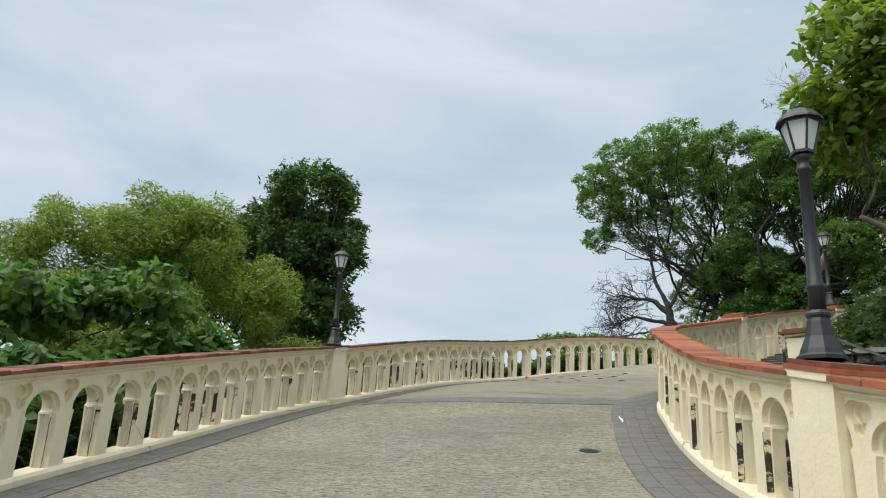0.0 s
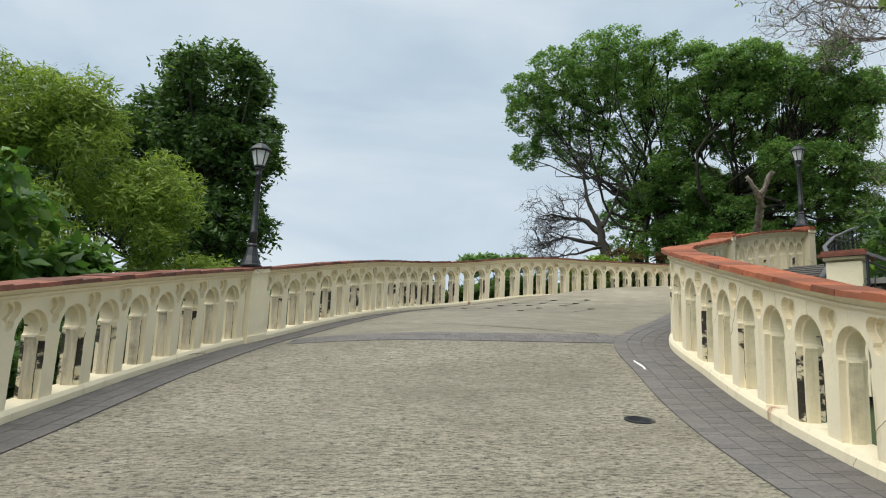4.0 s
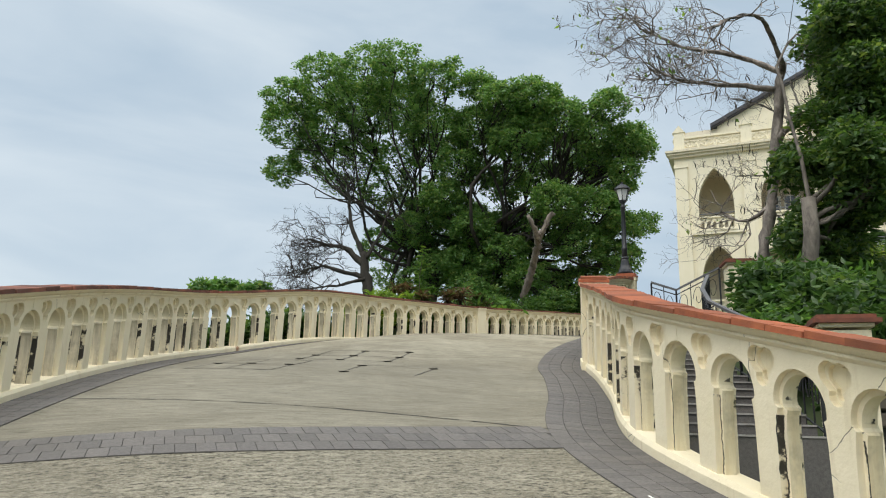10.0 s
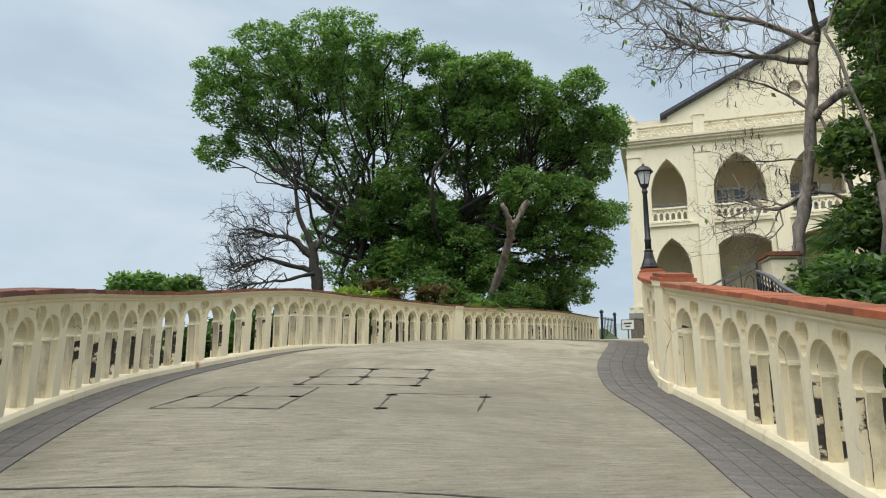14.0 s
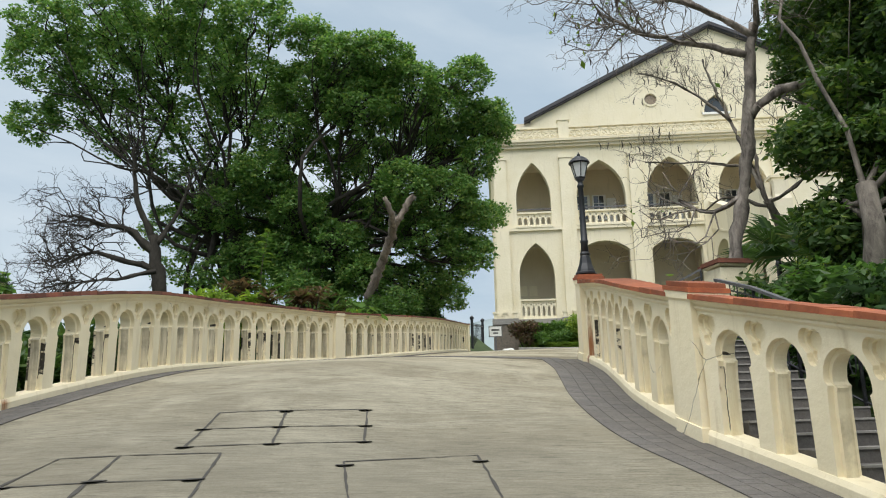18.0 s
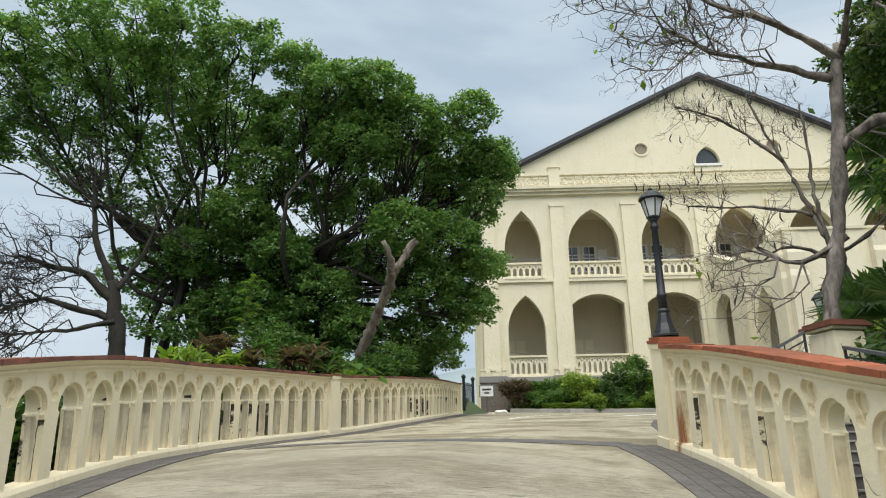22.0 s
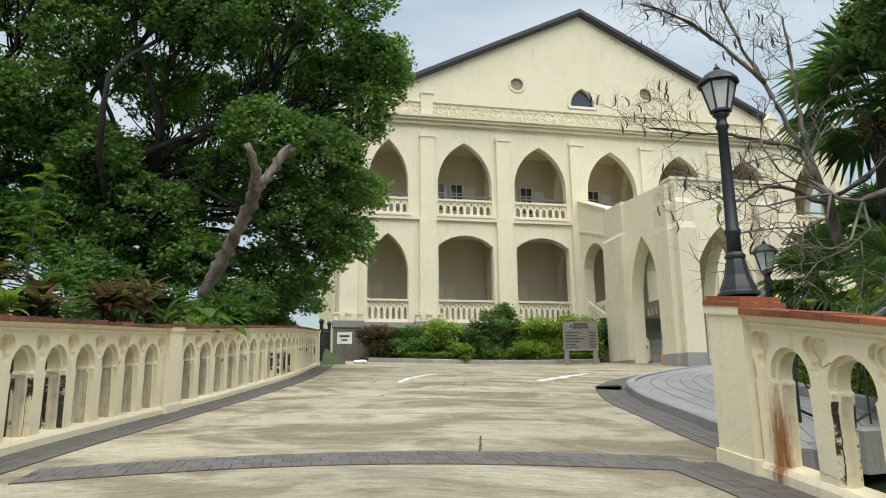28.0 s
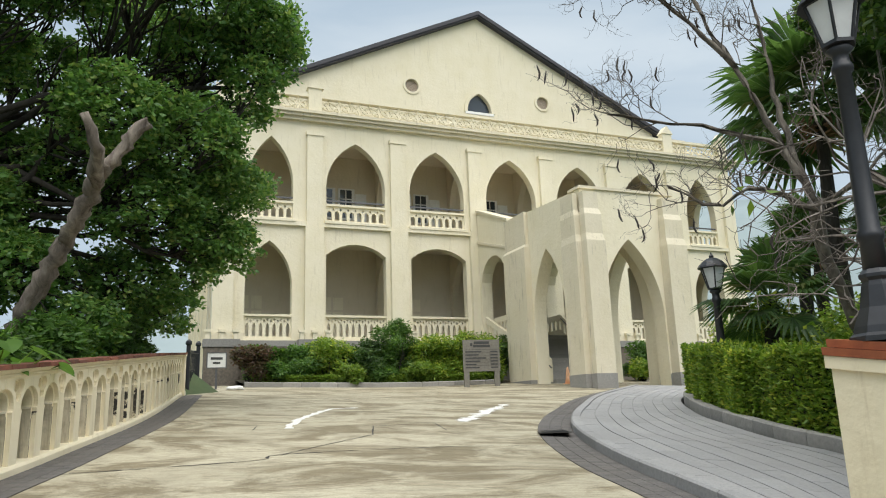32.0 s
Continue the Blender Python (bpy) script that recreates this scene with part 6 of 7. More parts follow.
hedge(TH, 4.0, 16.5, 0.2, 1.7, 1.5, 62000, 41, "clipped green hedge with yellowish young leaves")
for k, (x, y, h, r) in enumerate(((21.4, 18.3, 2.7, 1.5), (23.6, 18.7, 2.7, 1.5), (19.2, 17.7, 2.5, 1.5), (25.6, 18.9, 2.4, 1.4), (17.2, 17.2, 2.0, 1.2), (27.4, 18.9, 2.4, 1.4))):
    shrub("shrub", "rounded green shrub with yellow leaves behind the hedge", 50 + k, (x, y, float(grade(x, y)) + 0.2), r, 9000, 0.075, M_HEDGE, h)
for k in range(16):
    s = TL.near(8.4, 26.9) + k * 1.1
    p = TL.at(s, 1.2 + 0.25 * ((k * 7) % 3))
    kind = (M_HEDGE, M_FRESH, M_HEDGE, M_BROAD, M_MANGO, M_BROAD, M_FRESH, M_BROAD, M_MANGO, M_MANGO, M_BROAD, M_MANGO)[k % 12]
    txt = {M_BROAD: "green leafy shrub", M_MANGO: "dark green shrub", M_HEDGE: "yellowish green shrub", M_FRESH: "fresh light green shrub"}[kind]
    shrub("shrub", txt + " planted behind the outer balustrade", 70 + k, (p[0], p[1], p[2] + 0.5), 0.72, 5200, 0.055, kind, (0.75 if k < 5 else 1.1) + 0.2 * ((k * 5) % 3), 3.0, 0.1)
for k, (u, dd, r, h, mt) in enumerate(((-10.4, 49.4, 0.7, 1.3, M_RED), (-8.8, 49.8, 0.9, 1.5, M_BROAD), (-7.2, 50, 0.9, 1.6, M_HEDGE), (-5.6, 49.8, 0.9, 1.9, M_MANGO), (-4.2, 50, 0.9, 2.3, M_BROAD), (-2.6, 49.9, 0.9, 1.9, M_HEDGE), (-1.3, 50.1, 0.9, 1.8, M_HEDGE), (0.1, 50, 0.9, 1.8, M_HEDGE),
                                      (-9.6, 49.1, 0.5, 0.7, M_BROAD), (-6.4, 49.1, 0.5, 0.6, M_FRESH), (-5.0, 49.1, 0.5, 0.8, M_BROAD), (-3.4, 49.2, 0.6, 0.7, M_FRESH), (0.9, 50.3, 0.7, 1.7, M_MANGO), (8.6, 49.5, 0.9, 1.4, M_BROAD), (7.9, 48.2, 0.6, 0.8, M_HEDGE))):
    q = house(u, dd, 0)
    shrub("shrub", {M_RED: "dark red leafy shrub", M_BROAD: "bright green shrub", M_HEDGE: "clipped yellowish green shrub", M_MANGO: "dark green shrub", M_FRESH: "low fresh green plant"}[mt] + " in the bed by the house", 100 + k, (q.x, q.y, float(grade(q.x, q.y)) + 0.1), r * 1.3, 5200, 0.075, mt, h * 1.3, 2.0)
for k in range(9):
    s = TR.near(6.6, 16.6) + k * 0.75
    p = TR.at(s, 3.3 + 0.5 * (k % 2))
    shrub("shrub", "dense dark green garden shrub behind the stair railing", 130 + k, (p[0], p[1], p[2] + 0.1), 0.95, 2600, 0.09, M_MANGO if k % 3 else M_BROAD, 1.5, 2.0)
for k, (x, y) in enumerate(((8.4, 13.2), (9.6, 14.2), (10.6, 15.2), (8.0, 11.6))):
    shrub("shrub", "dense dark green garden shrub above the rubble wall", 150 + k, (x, y, 3.0), 1.0, 3000, 0.09, M_MANGO, 1.7, 2.0)

for k, (s_at, h, mt, txt) in enumerate(((TL.near(15.2, 29.8), 1.5, M_MANGO, "dark broad-leaved plant"), (TL.near(18.0, 31.0), 1.6, M_BROAD, "dark green shrub"), (TL.near(21.5, 32.5), 1.8, M_MANGO, "dark green shrub"), (TL.near(24.5, 34.2), 1.9, M_MANGO, "dark green shrub"))):
    p = TL.at(s_at, 1.45)
    shrub("shrub", txt + " behind the outer balustrade", 181 + k, (p[0], p[1], p[2] + 0.6), 0.9, 6000, 0.07, mt, h, 2.2, 0.1)


def blade(b, root, way, length, width, arch, n=5):
    """One long pointed leaf, folded along its rib, that rises and bends over."""
    side = Vector((-way.y, way.x, 0)).normalized()
    rows = []
    for i in range(n + 1):
        f = i / n
        mid = root + way * (length * f) - Vector((0, 0, arch * length * f * f))
        half = width * math.sin(math.pi * min(1.0, 0.12 + 0.88 * f)) ** 0.8 * 0.5
        rows += [mid + side * half + Vector((0, 0, half * 0.35)), mid, mid - side * half + Vector((0, 0, half * 0.35))]
    b.add(rows, [(3 * i + j, 3 * i + j + 1, 3 * i + j + 4, 3 * i + j + 3) for i in range(n) for j in (0, 1)])


def rosette(label, seed, at, height, heads, leaves, length, width, mat):
    """Canes that each end in a tuft of long leaves."""
    rng = np.random.default_rng(seed)
    root = tagged(new("leafy_plant"), label, "plant")
    stems = Build()
    for _ in range(heads):
        top = Vector((at[0] + rng.normal() * 0.22, at[1] + rng.normal() * 0.22, at[2] + height * rng.uniform(0.6, 1.0)))
        stems.tube([(at[0], at[1], at[2] - 0.3), top], [0.02, 0.014], 5)
        b = Build()
        for i in range(leaves):
            a = 2.4 * i + rng.uniform(-0.3, 0.3)
            up = rng.uniform(0.1, 1.5)
            blade(b, top - Vector((0, 0, 0.16 * rng.uniform(0, 1))), Vector((math.cos(a), math.sin(a), up)).normalized(), length * rng.uniform(0.7, 1.2), width, rng.uniform(0.2, 0.6))
        part("leaf_tuft", b, mat, root, "", False, False)
    part("stem", stems, M_BARKD, root)


for k, (x, y, z, h, mt, txt) in enumerate(((9.75, 29.2, 6.0, 0.85, M_RED, "bronze-red cordyline with long narrow leaves"), (10.1, 28.75, 6.0, 0.6, M_RED, "low bronze-red cordyline with narrow leaves"), (10.6, 29.0, 6.1, 0.7, M_BROAD, "green cordyline with long narrow leaves"),
                                          (11.1, 28.7, 6.1, 0.55, M_RED, "bronze-red cordyline with long narrow leaves"), (11.75, 28.9, 6.2, 0.75, M_RED, "bronze-red cordyline with long narrow leaves"), (12.5, 29.2, 6.25, 0.6, M_MANGO, "dark green plant with arching narrow leaves"),
                                          (12.9, 29.5, 6.3, 0.6, M_RED, "bronze-red cordyline with long narrow leaves"), (9.2, 28.6, 5.9, 0.5, M_FRESH, "light green plant with arching narrow leaves"), (8.5, 28.4, 5.75, 0.55, M_HEDGE, "yellowish green plant with arching leaves"))):
    rosette(txt + " behind the outer balustrade", 220 + k, (x, y, z), h + 0.3, 6, 16, 0.46, 0.085, mt)

# the feathery sapling
rng = np.random.default_rng(240)
sapling = tagged(new("sapling"), "slender sapling with feathery pinnate leaves behind the outer balustrade", "sapling")
b = Build()
stem = [Vector((10.3 + 0.05 * math.sin(i * 0.9), 29.15 - 0.04 * i, 5.8 + 0.33 * i)) for i in range(9)]
b.tube(stem, [0.022 - 0.002 * i for i in range(9)], 6)
part("stem", b, M_BARK, sapling)
for i in range(34):
    f = 0.42 + 0.58 * i / 33
    q = stem[min(8, int(f * 8))].lerp(stem[min(8, int(f * 8) + 1)], f * 8 % 1)
    a = 2.4 * i
    way = Vector((math.cos(a), math.sin(a), 0.55)).normalized()
    long = 0.62 * (1.25 - f) + 0.12
    b = Build()
    for j in range(12):
        g = j / 11
        at = q + way * (long * g) - Vector((0, 0, 0.5 * long * g * g))
        side = Vector((-way.y, way.x, 0)).normalized()
        for sg in (-1, 1):
            blade(b, at, (side * sg + way * 0.45 - Vector((0, 0, 0.25))).normalized(), 0.085 * (1.1 - 0.5 * g), 0.026, 0.2, 2)
    part("frond", b, M_BROAD if i % 3 else M_FRESH, sapling, "", False, False)

# broad heart-shaped leaves at the foot of the dead trunk
taro = tagged(new("taro_plant"), "low plant with large heart-shaped green leaves beside the dead trunk", "plant")
for i in range(14):
    a = 2.4 * i
    d = 0.15 + 0.045 * i
    base = Vector((14.15, 29.75, 6.35))
    tip = base + Vector((d * math.cos(a) * 1.25, d * math.sin(a), 0.42 + 0.035 * ((i * 5) % 9)))
    b = Build()
    b.tube([base, base.lerp(tip, 0.5) + Vector((0, 0, 0.08)), tip], [0.014, 0.011, 0.008], 5)
    part("stalk", b, M_FRESH, taro)
    out = Vector((math.cos(a), math.sin(a), -0.45)).normalized()
    side = Vector((-math.sin(a), math.cos(a), 0))
    up = side.cross(out).normalized() * (1 if side.cross(out).z > 0 else -1)
    w = 0.17 + 0.012 * (i % 4)
    rim = [(-0.45, 0.42), (-0.3, 0.75), (0.1, 0.86), (0.6, 0.7), (1.1, 0.38), (1.5, 0.0)]
    rib = [tip + out * (w * x) + up * (-0.08 * w * x * x) for x in (-0.05, 0.0, 0.2, 0.6, 1.1, 1.5)]
    b = Build()
    for sg in (-1, 1):
        edge = [tip + out * (w * x) + side * (sg * w * y) + up * (0.1 * w * y - 0.08 * w * x * x) for x, y in rim]
        b.add(rib + edge, [(j, j + 1, j + 7, j + 6) for j in range(5)])
    part("leaf", b, M_BROAD, taro, "", True, False)


def undergrowth(track, s0, s1, count, seed, label):
    """Low tangled plants close behind a wall."""
    rng = np.random.default_rng(seed)
    s = rng.uniform(s0, s1, count)
    y = THICK + 0.42 + rng.exponential(0.7, count)
    top = 1.0 + 0.2 * np.sin(s * 1.3) + 0.15 * np.sin(s * 3.7)
    p = np.array([track.at(a, c) for a, c in zip(s, y)])
    p[:, 2] += -0.35 + rng.uniform(0, 1, count) ** 0.7 * top * (1 - 0.08 * y)
    ob = part("undergrowth", leaf_mesh("undergrowth", p, 0.1, M_MANGO, 2.2, -0.2, rng), M_MANGO)
    tagged(ob, label, "plants", "", "stuff")


undergrowth(TL, 2.0, TL.near(8.4, 27.0), 52000, 201, "tangled dark green undergrowth behind the outer balustrade")

# ---- far things ----
hills = Build()
rng = np.random.default_rng(5)
NH = 60
for i in range(NH + 1):
    a = radians(20 + 150 * i / NH)
    top = float(np.interp(20 + 150 * i / NH, (20, 32, 52, 75, 95, 120, 170), (18, 40, 98, 140, 182, 175, 120))) + 7 * math.sin(i * 0.31) + 3 * math.sin(i * 0.83 + 1) + rng.normal() * 0.8
    for r, z in ((430, -60), (520, top * 0.35), (600, top * 0.8), (680, top), (800, -60)):
        hills.v.append((r * math.sin(a), r * math.cos(a), z + (rng.normal() * 2 if 0 < z < top else 0)))
hills.f = [(i * 5 + k, i * 5 + k + 1, (i + 1) * 5 + k + 1, (i + 1) * 5 + k) for i in range(NH) for k in range(4)]
tagged(part("backdrop", hills, M_HILL, None, "", True), "blue-green wooded hills in the distance, haze painted into their colour", "hills", "", "structure")
crown_tree("cypress_tree", "dark narrow conifer beyond the house corner", 61, (50, 70, 2), (50, 70, 9), 0.3, [(50, 70, 13, 1.3), (50, 70, 10.5, 1.8), (50, 70, 8, 2.1), (50, 70, 15, 0.8)], 5000, 0.25, M_MANGO, M_BARKD, 6)
crown_tree("far_tree", "green tree beyond the end of the ramp", 62, (42, 58, 2), (42, 58, 7), 0.3, [(41, 58, 9.2, 1.8), (44, 58.5, 9.0, 1.9), (38.5, 56, 8.8, 1.7)], 6000, 0.25, M_BROAD, M_BARKD, 6)
far_house = tagged(new("far_house"), "pale yellow house far beyond the trees", "house")
b = Build()
b.box((52, 84, -5), (62, 94, 15.5))
part("wall", b, M_HOUSE, far_house)
b = Build()
b.box((51.6, 83.6, 15.5), (62.4, 94.4, 16.2))
part("roof", b, M_PLINTH, far_house)
for i in range(4):
    b = Build()
    b.box((52.9 + 2.3 * i, 83.9, 12.2), (54.3 + 2.3 * i, 84.05, 14.2))
    part("window", b, M_GLASS, far_house)

# ---- paved margins, bands, kerbs and forecourt ----
lay_strip(TL, 1.0, TL.length, -0.04, -0.6, (TL.near(-2.5, 13.5), TL.near(0, 19)), "dark grey paving-brick margin along the outer balustrade")
lay_strip(TR, 1.0, TR.length + 0.0, -0.04, -0.8, (TR.near(3.3, 10), TR.near(5.2, 14.7)), "dark grey paving-brick margin along the inner balustrade")
lay_strip(TK, 0.0, 24.0, -0.02, -0.62, (0.5, 5.0), "grey paving-brick gutter along the curved kerb")


def band(a, b, width, label):
    """A band of paving bricks across the road from a to b."""
    a, b = np.array(a), np.array(b)
    d = (b - a) / np.linalg.norm(b - a)
    nrm = np.array([-d[1], d[0]])
    bed = Build()
    m = 14
    for i in range(m + 1):
        p = a + (b - a) * i / m
        for w in (-width / 2, width / 2):
            q = p + nrm * w
            bed.v.append((*q, float(grade(*q)) + 0.004))
    bed.f = [(2 * i, 2 * i + 1, 2 * i + 3, 2 * i + 2) for i in range(m)]
    ob = tagged(part("pavement", bed, M_JOINT, None, "", False, False), label, "pavement", "", "structure")
    ln = np.linalg.norm(b - a)
    rows, n = 3, int(ln / 0.15)
    for r in range(rows):
        for i in range(n):
            o = 0.5 * (r % 2)
            c = [a + d * (ln * (i + o + e) / n) + nrm * (-width / 2 + width * (r + f) / rows) for e, f in ((0, 0), (1, 0), (1, 1), (0, 1))]
            if i + o + 1 > n:
                continue
            k = Build()
            paver(k, c, 0.009 + random.uniform(-0.0015, 0.0015))
            part("paving_brick", k, M_PAVER, ob, "", False, False)


band((-1.42, 14.5), (3.48, 13.66), 0.76, "band of grey paving bricks across the lower ramp")
band((8.15, 25.85), (11.3, 21.3), 0.64, "band of grey paving bricks across the upper ramp")


def strip_loft(ta, tb, f0, f1, s0, s1, lift, gap=0.012, depth=0.08, n=10):
    """A slab of the forecourt between two lines: fractions f0..f1 across, s0..s1 along (0..1)."""
    vs = []
    for z in (lift - depth, lift):
        for i in range(n + 1):
            t = s0 + (s1 - s0) * i / n
            p, q = np.array(ta.at(t * 24.0)[:2]), np.array(tb.at(t * 25.0, -0.12)[:2])
            for f in (f0, f1):
                c = p + (q - p) * f
                vs.append((*c, float(grade(*c)) + z))
    m = 2 * (n + 1)
    fs = [(m + 2 * i, m + 2 * i + 1, m + 2 * i + 3, m + 2 * i + 2) for i in range(n)]
    fs += [(2 * i + e, 2 * i + 2 + e, m + 2 * i + 2 + e, m + 2 * i + e) for i in range(n) for e in (0, 1)]
    fs += [(0, 1, m + 1, m), (2 * n, 2 * n + 1, m + 2 * n + 1, m + 2 * n)]
    return vs, fs


b = Build()
b.add(*strip_loft(TK, TH, 0.0, 1.0, 0.0, 1.0, 0.115, 0, 0.3, 90))
forecourt = tagged(part("pavement", b, M_GROUT), "raised forecourt of curved grey paving rows beside the porch", "pavement", "", "structure")
rows = 9
for r in range(rows):
    f0, f1 = 0.045 + 0.955 * r / rows, 0.045 + 0.955 * (r + 1) / rows
    m = 22
    for i in range(m):
        o = 0.5 / m * (r % 2)
        k = Build()
        k.add(*strip_loft(TK, TH, f0 + 0.003, f1 - 0.003, max(0, i / m + o) + 0.0002, min(1, (i + 1) / m + o) - 0.0002, 0.121 + random.uniform(-0.002, 0.002), 0, 0.03, 3))
        part("paving_slab", k, M_SLAB, forecourt, "", False, True)


def kerb_stones(track, s0, s1, length, y0, y1, h0, h1, mat, label):
    root = tagged(new("kerb"), label, "kerb", "", "structure")
    m = int((s1 - s0) / length)
    for i in range(m):
        a, c = s0 + i * length + 0.006, s0 + (i + 1) * length - 0.006
        k = Build()
        prof = [(y0, h0), (y0, h1 - 0.025), (y0 + 0.025, h1), (y1, h1), (y1, h0)]
        ends = (a, (a + c) / 2, c)
        for s in ends:
            for y, h in prof:
                p = track.at(s, y)
                k.v.append((p[0], p[1], float(grade(p[0], p[1])) + h))
        for j in range(2):
            for e in range(5):
                k.f.append((j * 5 + e, j * 5 + (e + 1) % 5, j * 5 + 5 + (e + 1) % 5, j * 5 + 5 + e))
        k.f += [tuple(range(5)), tuple(range(14, 9, -1))]
        part("kerb_stone", k, mat, root)
    return root


kerb_stones(TK, 0.0, 24.0, 0.8, -0.04, 0.13, -0.2, 0.15, M_SLAB, "grey curved stone kerb of the raised forecourt")
kerb_stones(TH, 0.0, 30.0, 0.72, -0.05, 0.18, -0.1, 0.33, M_PLINTH, "pale grey stone kerb in front of the hedge")


# ---- road details ----
def line_on_road(name, pts, width, mat, lift=0.006, label="", ragged=0.3):
    rng = np.random.default_rng(len(pts) * 7 + int(abs(pts[0][0]) * 10))
    p = smooth_line(pts, 0.12) if len(pts) > 2 else np.stack([np.linspace(pts[0][k], pts[1][k], max(3, int(math.dist(*pts) / 0.12))) for k in (0, 1)], 1)
    t = np.gradient(p, axis=0)
    t /= np.linalg.norm(t, axis=1, keepdims=True) + 1e-9
    nrm = np.c_[-t[:, 1], t[:, 0]]
    b = Build()
    for q, e in zip(p, nrm):
        w = width * 0.5 * (1 + ragged * rng.normal())
        o = ragged * 0.4 * width * rng.normal()
        for sg in (-1, 1):
            c = q + e * (sg * max(w, 0.002) + o)
            b.v.append((*c, float(grade(*c)) + lift))
    b.f = [(2 * i, 2 * i + 1, 2 * i + 3, 2 * i + 2) for i in range(len(p) - 1)]
    return part(name, b, mat, road_ob, label, False, False)


for a, c in (((-0.55, 16.8), (3.7, 13.87)), ((3.98, 20.8), (5.23, 20.0)), ((5.23, 20.0), (4.3, 19.08)), ((4.3, 19.08), (3.0, 19.76)), ((3.0, 19.76), (3.98, 20.8)), ((4.5, 20.42), (3.6, 19.44)), ((3.48, 20.27), (4.76, 19.54)),
             ((3.67, 18.64), (4.75, 18.19)), ((4.75, 18.19), (3.87, 17.32)), ((2.9, 17.74), (3.67, 18.64)), ((1.01, 18.95), (2.18, 20.04)), ((2.18, 20.04), (3.1, 19.4)), ((3.1, 19.4), (2.0, 18.13)), ((2.0, 18.13), (1.01, 18.95)), ((2.52, 19.82), (1.51, 18.6)), ((1.58, 19.5), (2.55, 18.8)),
             ((11.5, 23.4), (10.0, 22.85)), ((17.99, 26.23), (19.12, 26.63)), ((19.12, 26.63), (19.78, 25.69)), ((19.78, 25.69), (18.76, 25.22)),
             ((15.91, 26.75), (17.99, 26.23)), ((25.3, 30.5), (26.6, 30.2)), ((26.6, 30.2), (24.6, 28.9)), ((18.3, 28.5), (18.9, 28.75))):
    line_on_road("joint", [a, c], 0.02, M_JOINT, 0.005, "", 0.35)
line_on_road("crack", [(14.2, 29.0), (15.4, 26.9), (15.9, 26.75), (17.0, 24.6), (17.4, 23.4)], 0.02, M_JOINT, 0.005, "", 0.6)
for p in ((4.5, 20.42), (3.6, 19.44), (4.06, 19.94), (4.76, 19.54), (3.48, 20.27), (3.0, 19.76), (4.3, 19.08), (5.2, 20.0), (2.98, 17.8), (3.6, 18.55), (4.6, 18.05), (2.05, 19.2), (2.52, 18.82), (1.6, 19.48)):
    b = Build()
    z = float(grade(*p))
    b.add([(p[0] + 0.085 * math.cos(a) , p[1] + 0.06 * math.sin(a), z + 0.008) for a in np.linspace(0, 2 * math.pi, 11)[:-1]], [tuple(range(10))])
    part("lifting_hole", b, M_JOINT, road_ob, "", False, False)
line_on_road("road_arrow", [(18.6, 28.0), (20.2, 28.5), (22.6, 28.9)], 0.14, M_ROADPAINT, 0.006, "worn white painted arrow line", 0.3)
line_on_road("road_arrow", [(22.6, 28.9), (23.0, 28.4)], 0.12, M_ROADPAINT, 0.006, "worn white painted arrow head", 0.3)
line_on_road("road_arrow", [(20.2, 25.3), (22.0, 25.3), (25.2, 25.3)], 0.24, M_ROADPAINT, 0.006, "worn white painted arrow line", 0.45)
for pts in ([(2.95, 11.6), (2.99, 11.8), (3.02, 12.1)], [(7.9, 26.9), (8.6, 26.95)]):
    line_on_road("cement_smear", pts, 0.016, M_ROADPAINT, 0.013, "white cement smear", 0.9)
# gully cover in the lower road, slotted gully at the forecourt
drain = tagged(new("drain_cover"), "round rusty iron drain cover let into the concrete", "drain cover")
drain.matrix_world = Matrix.Translation((2.02, 9.62, float(grade(2.02, 9.62)) + 0.004)) @ Matrix.Rotation(radians(10.4), 4, 'X') @ Matrix.Scale(0.82, 4)
b = Build()
b.lathe([(0.17, -0.05), (0.17, 0.006), (0.145, 0.008), (0.145, 0.0)], 20)
part("rim", b, M_IRON, drain)
for i in range(5):
    b = Build()
    y = -0.1 + 0.05 * i
    h = math.sqrt(0.145**2 - y * y) - 0.008
    b.box((-h, y - 0.012, -0.02), (h, y + 0.012, 0.007))
    part("bar", b, M_IRON, drain)
gully = tagged(new("drain_grate"), "slotted iron road gully grate beside the kerb", "drain grate")
gully.matrix_world = pose(19.1, 23.52, float(grade(19.1, 23.52)) + 0.014, 0, 0, 10)
for i in range(9):
    b = Build()
    b.box((-0.62 + 0.15 * i, -0.2, 0), (-0.62 + 0.15 * i + 0.07, 0.2, 0.014))
    part("bar", b, M_IRON, gully)
b = Build()
b.box((-0.7, -0.25, -0.01), (0.75, 0.25, 0.004))
part("frame", b, M_JOINT, gully)

# ---- bed along the house, signs, gate, cone ----
BED = 48.6
bed_line = smooth_line([tuple(house(u, BED, 0)[:2]) for u in (-10.9, -6, -2, 1.0)], 0.1)
TB = Track(bed_line, 1)
kerb_stones(TB, 0.0, TB.length, 0.75, -0.06, 0.12, -0.2, 0.2, M_PLINTH, "grey stone kerb of the planting bed by the house")
b = Build()
b.add([house(u, d, float(grade(*house(u, d, 0)[:2])) + 0.1) for d in (BED + 0.1, F0 - 0.15) for u in np.linspace(-10.9, 1.0, 12)], [(i, i + 1, i + 13, i + 12) for i in range(11)])
hedge(TB, 7.6, TB.length - 0.3, 0.9, 2.2, 1.75, 26000, 43, "dense clipped green hedge along the house bed")
hedge(TB, 0.2, 8.0, 1.6, 3.2, 1.5, 22000, 44, "uneven dark green planting against the stone plinth", M_BROAD, 0.08)
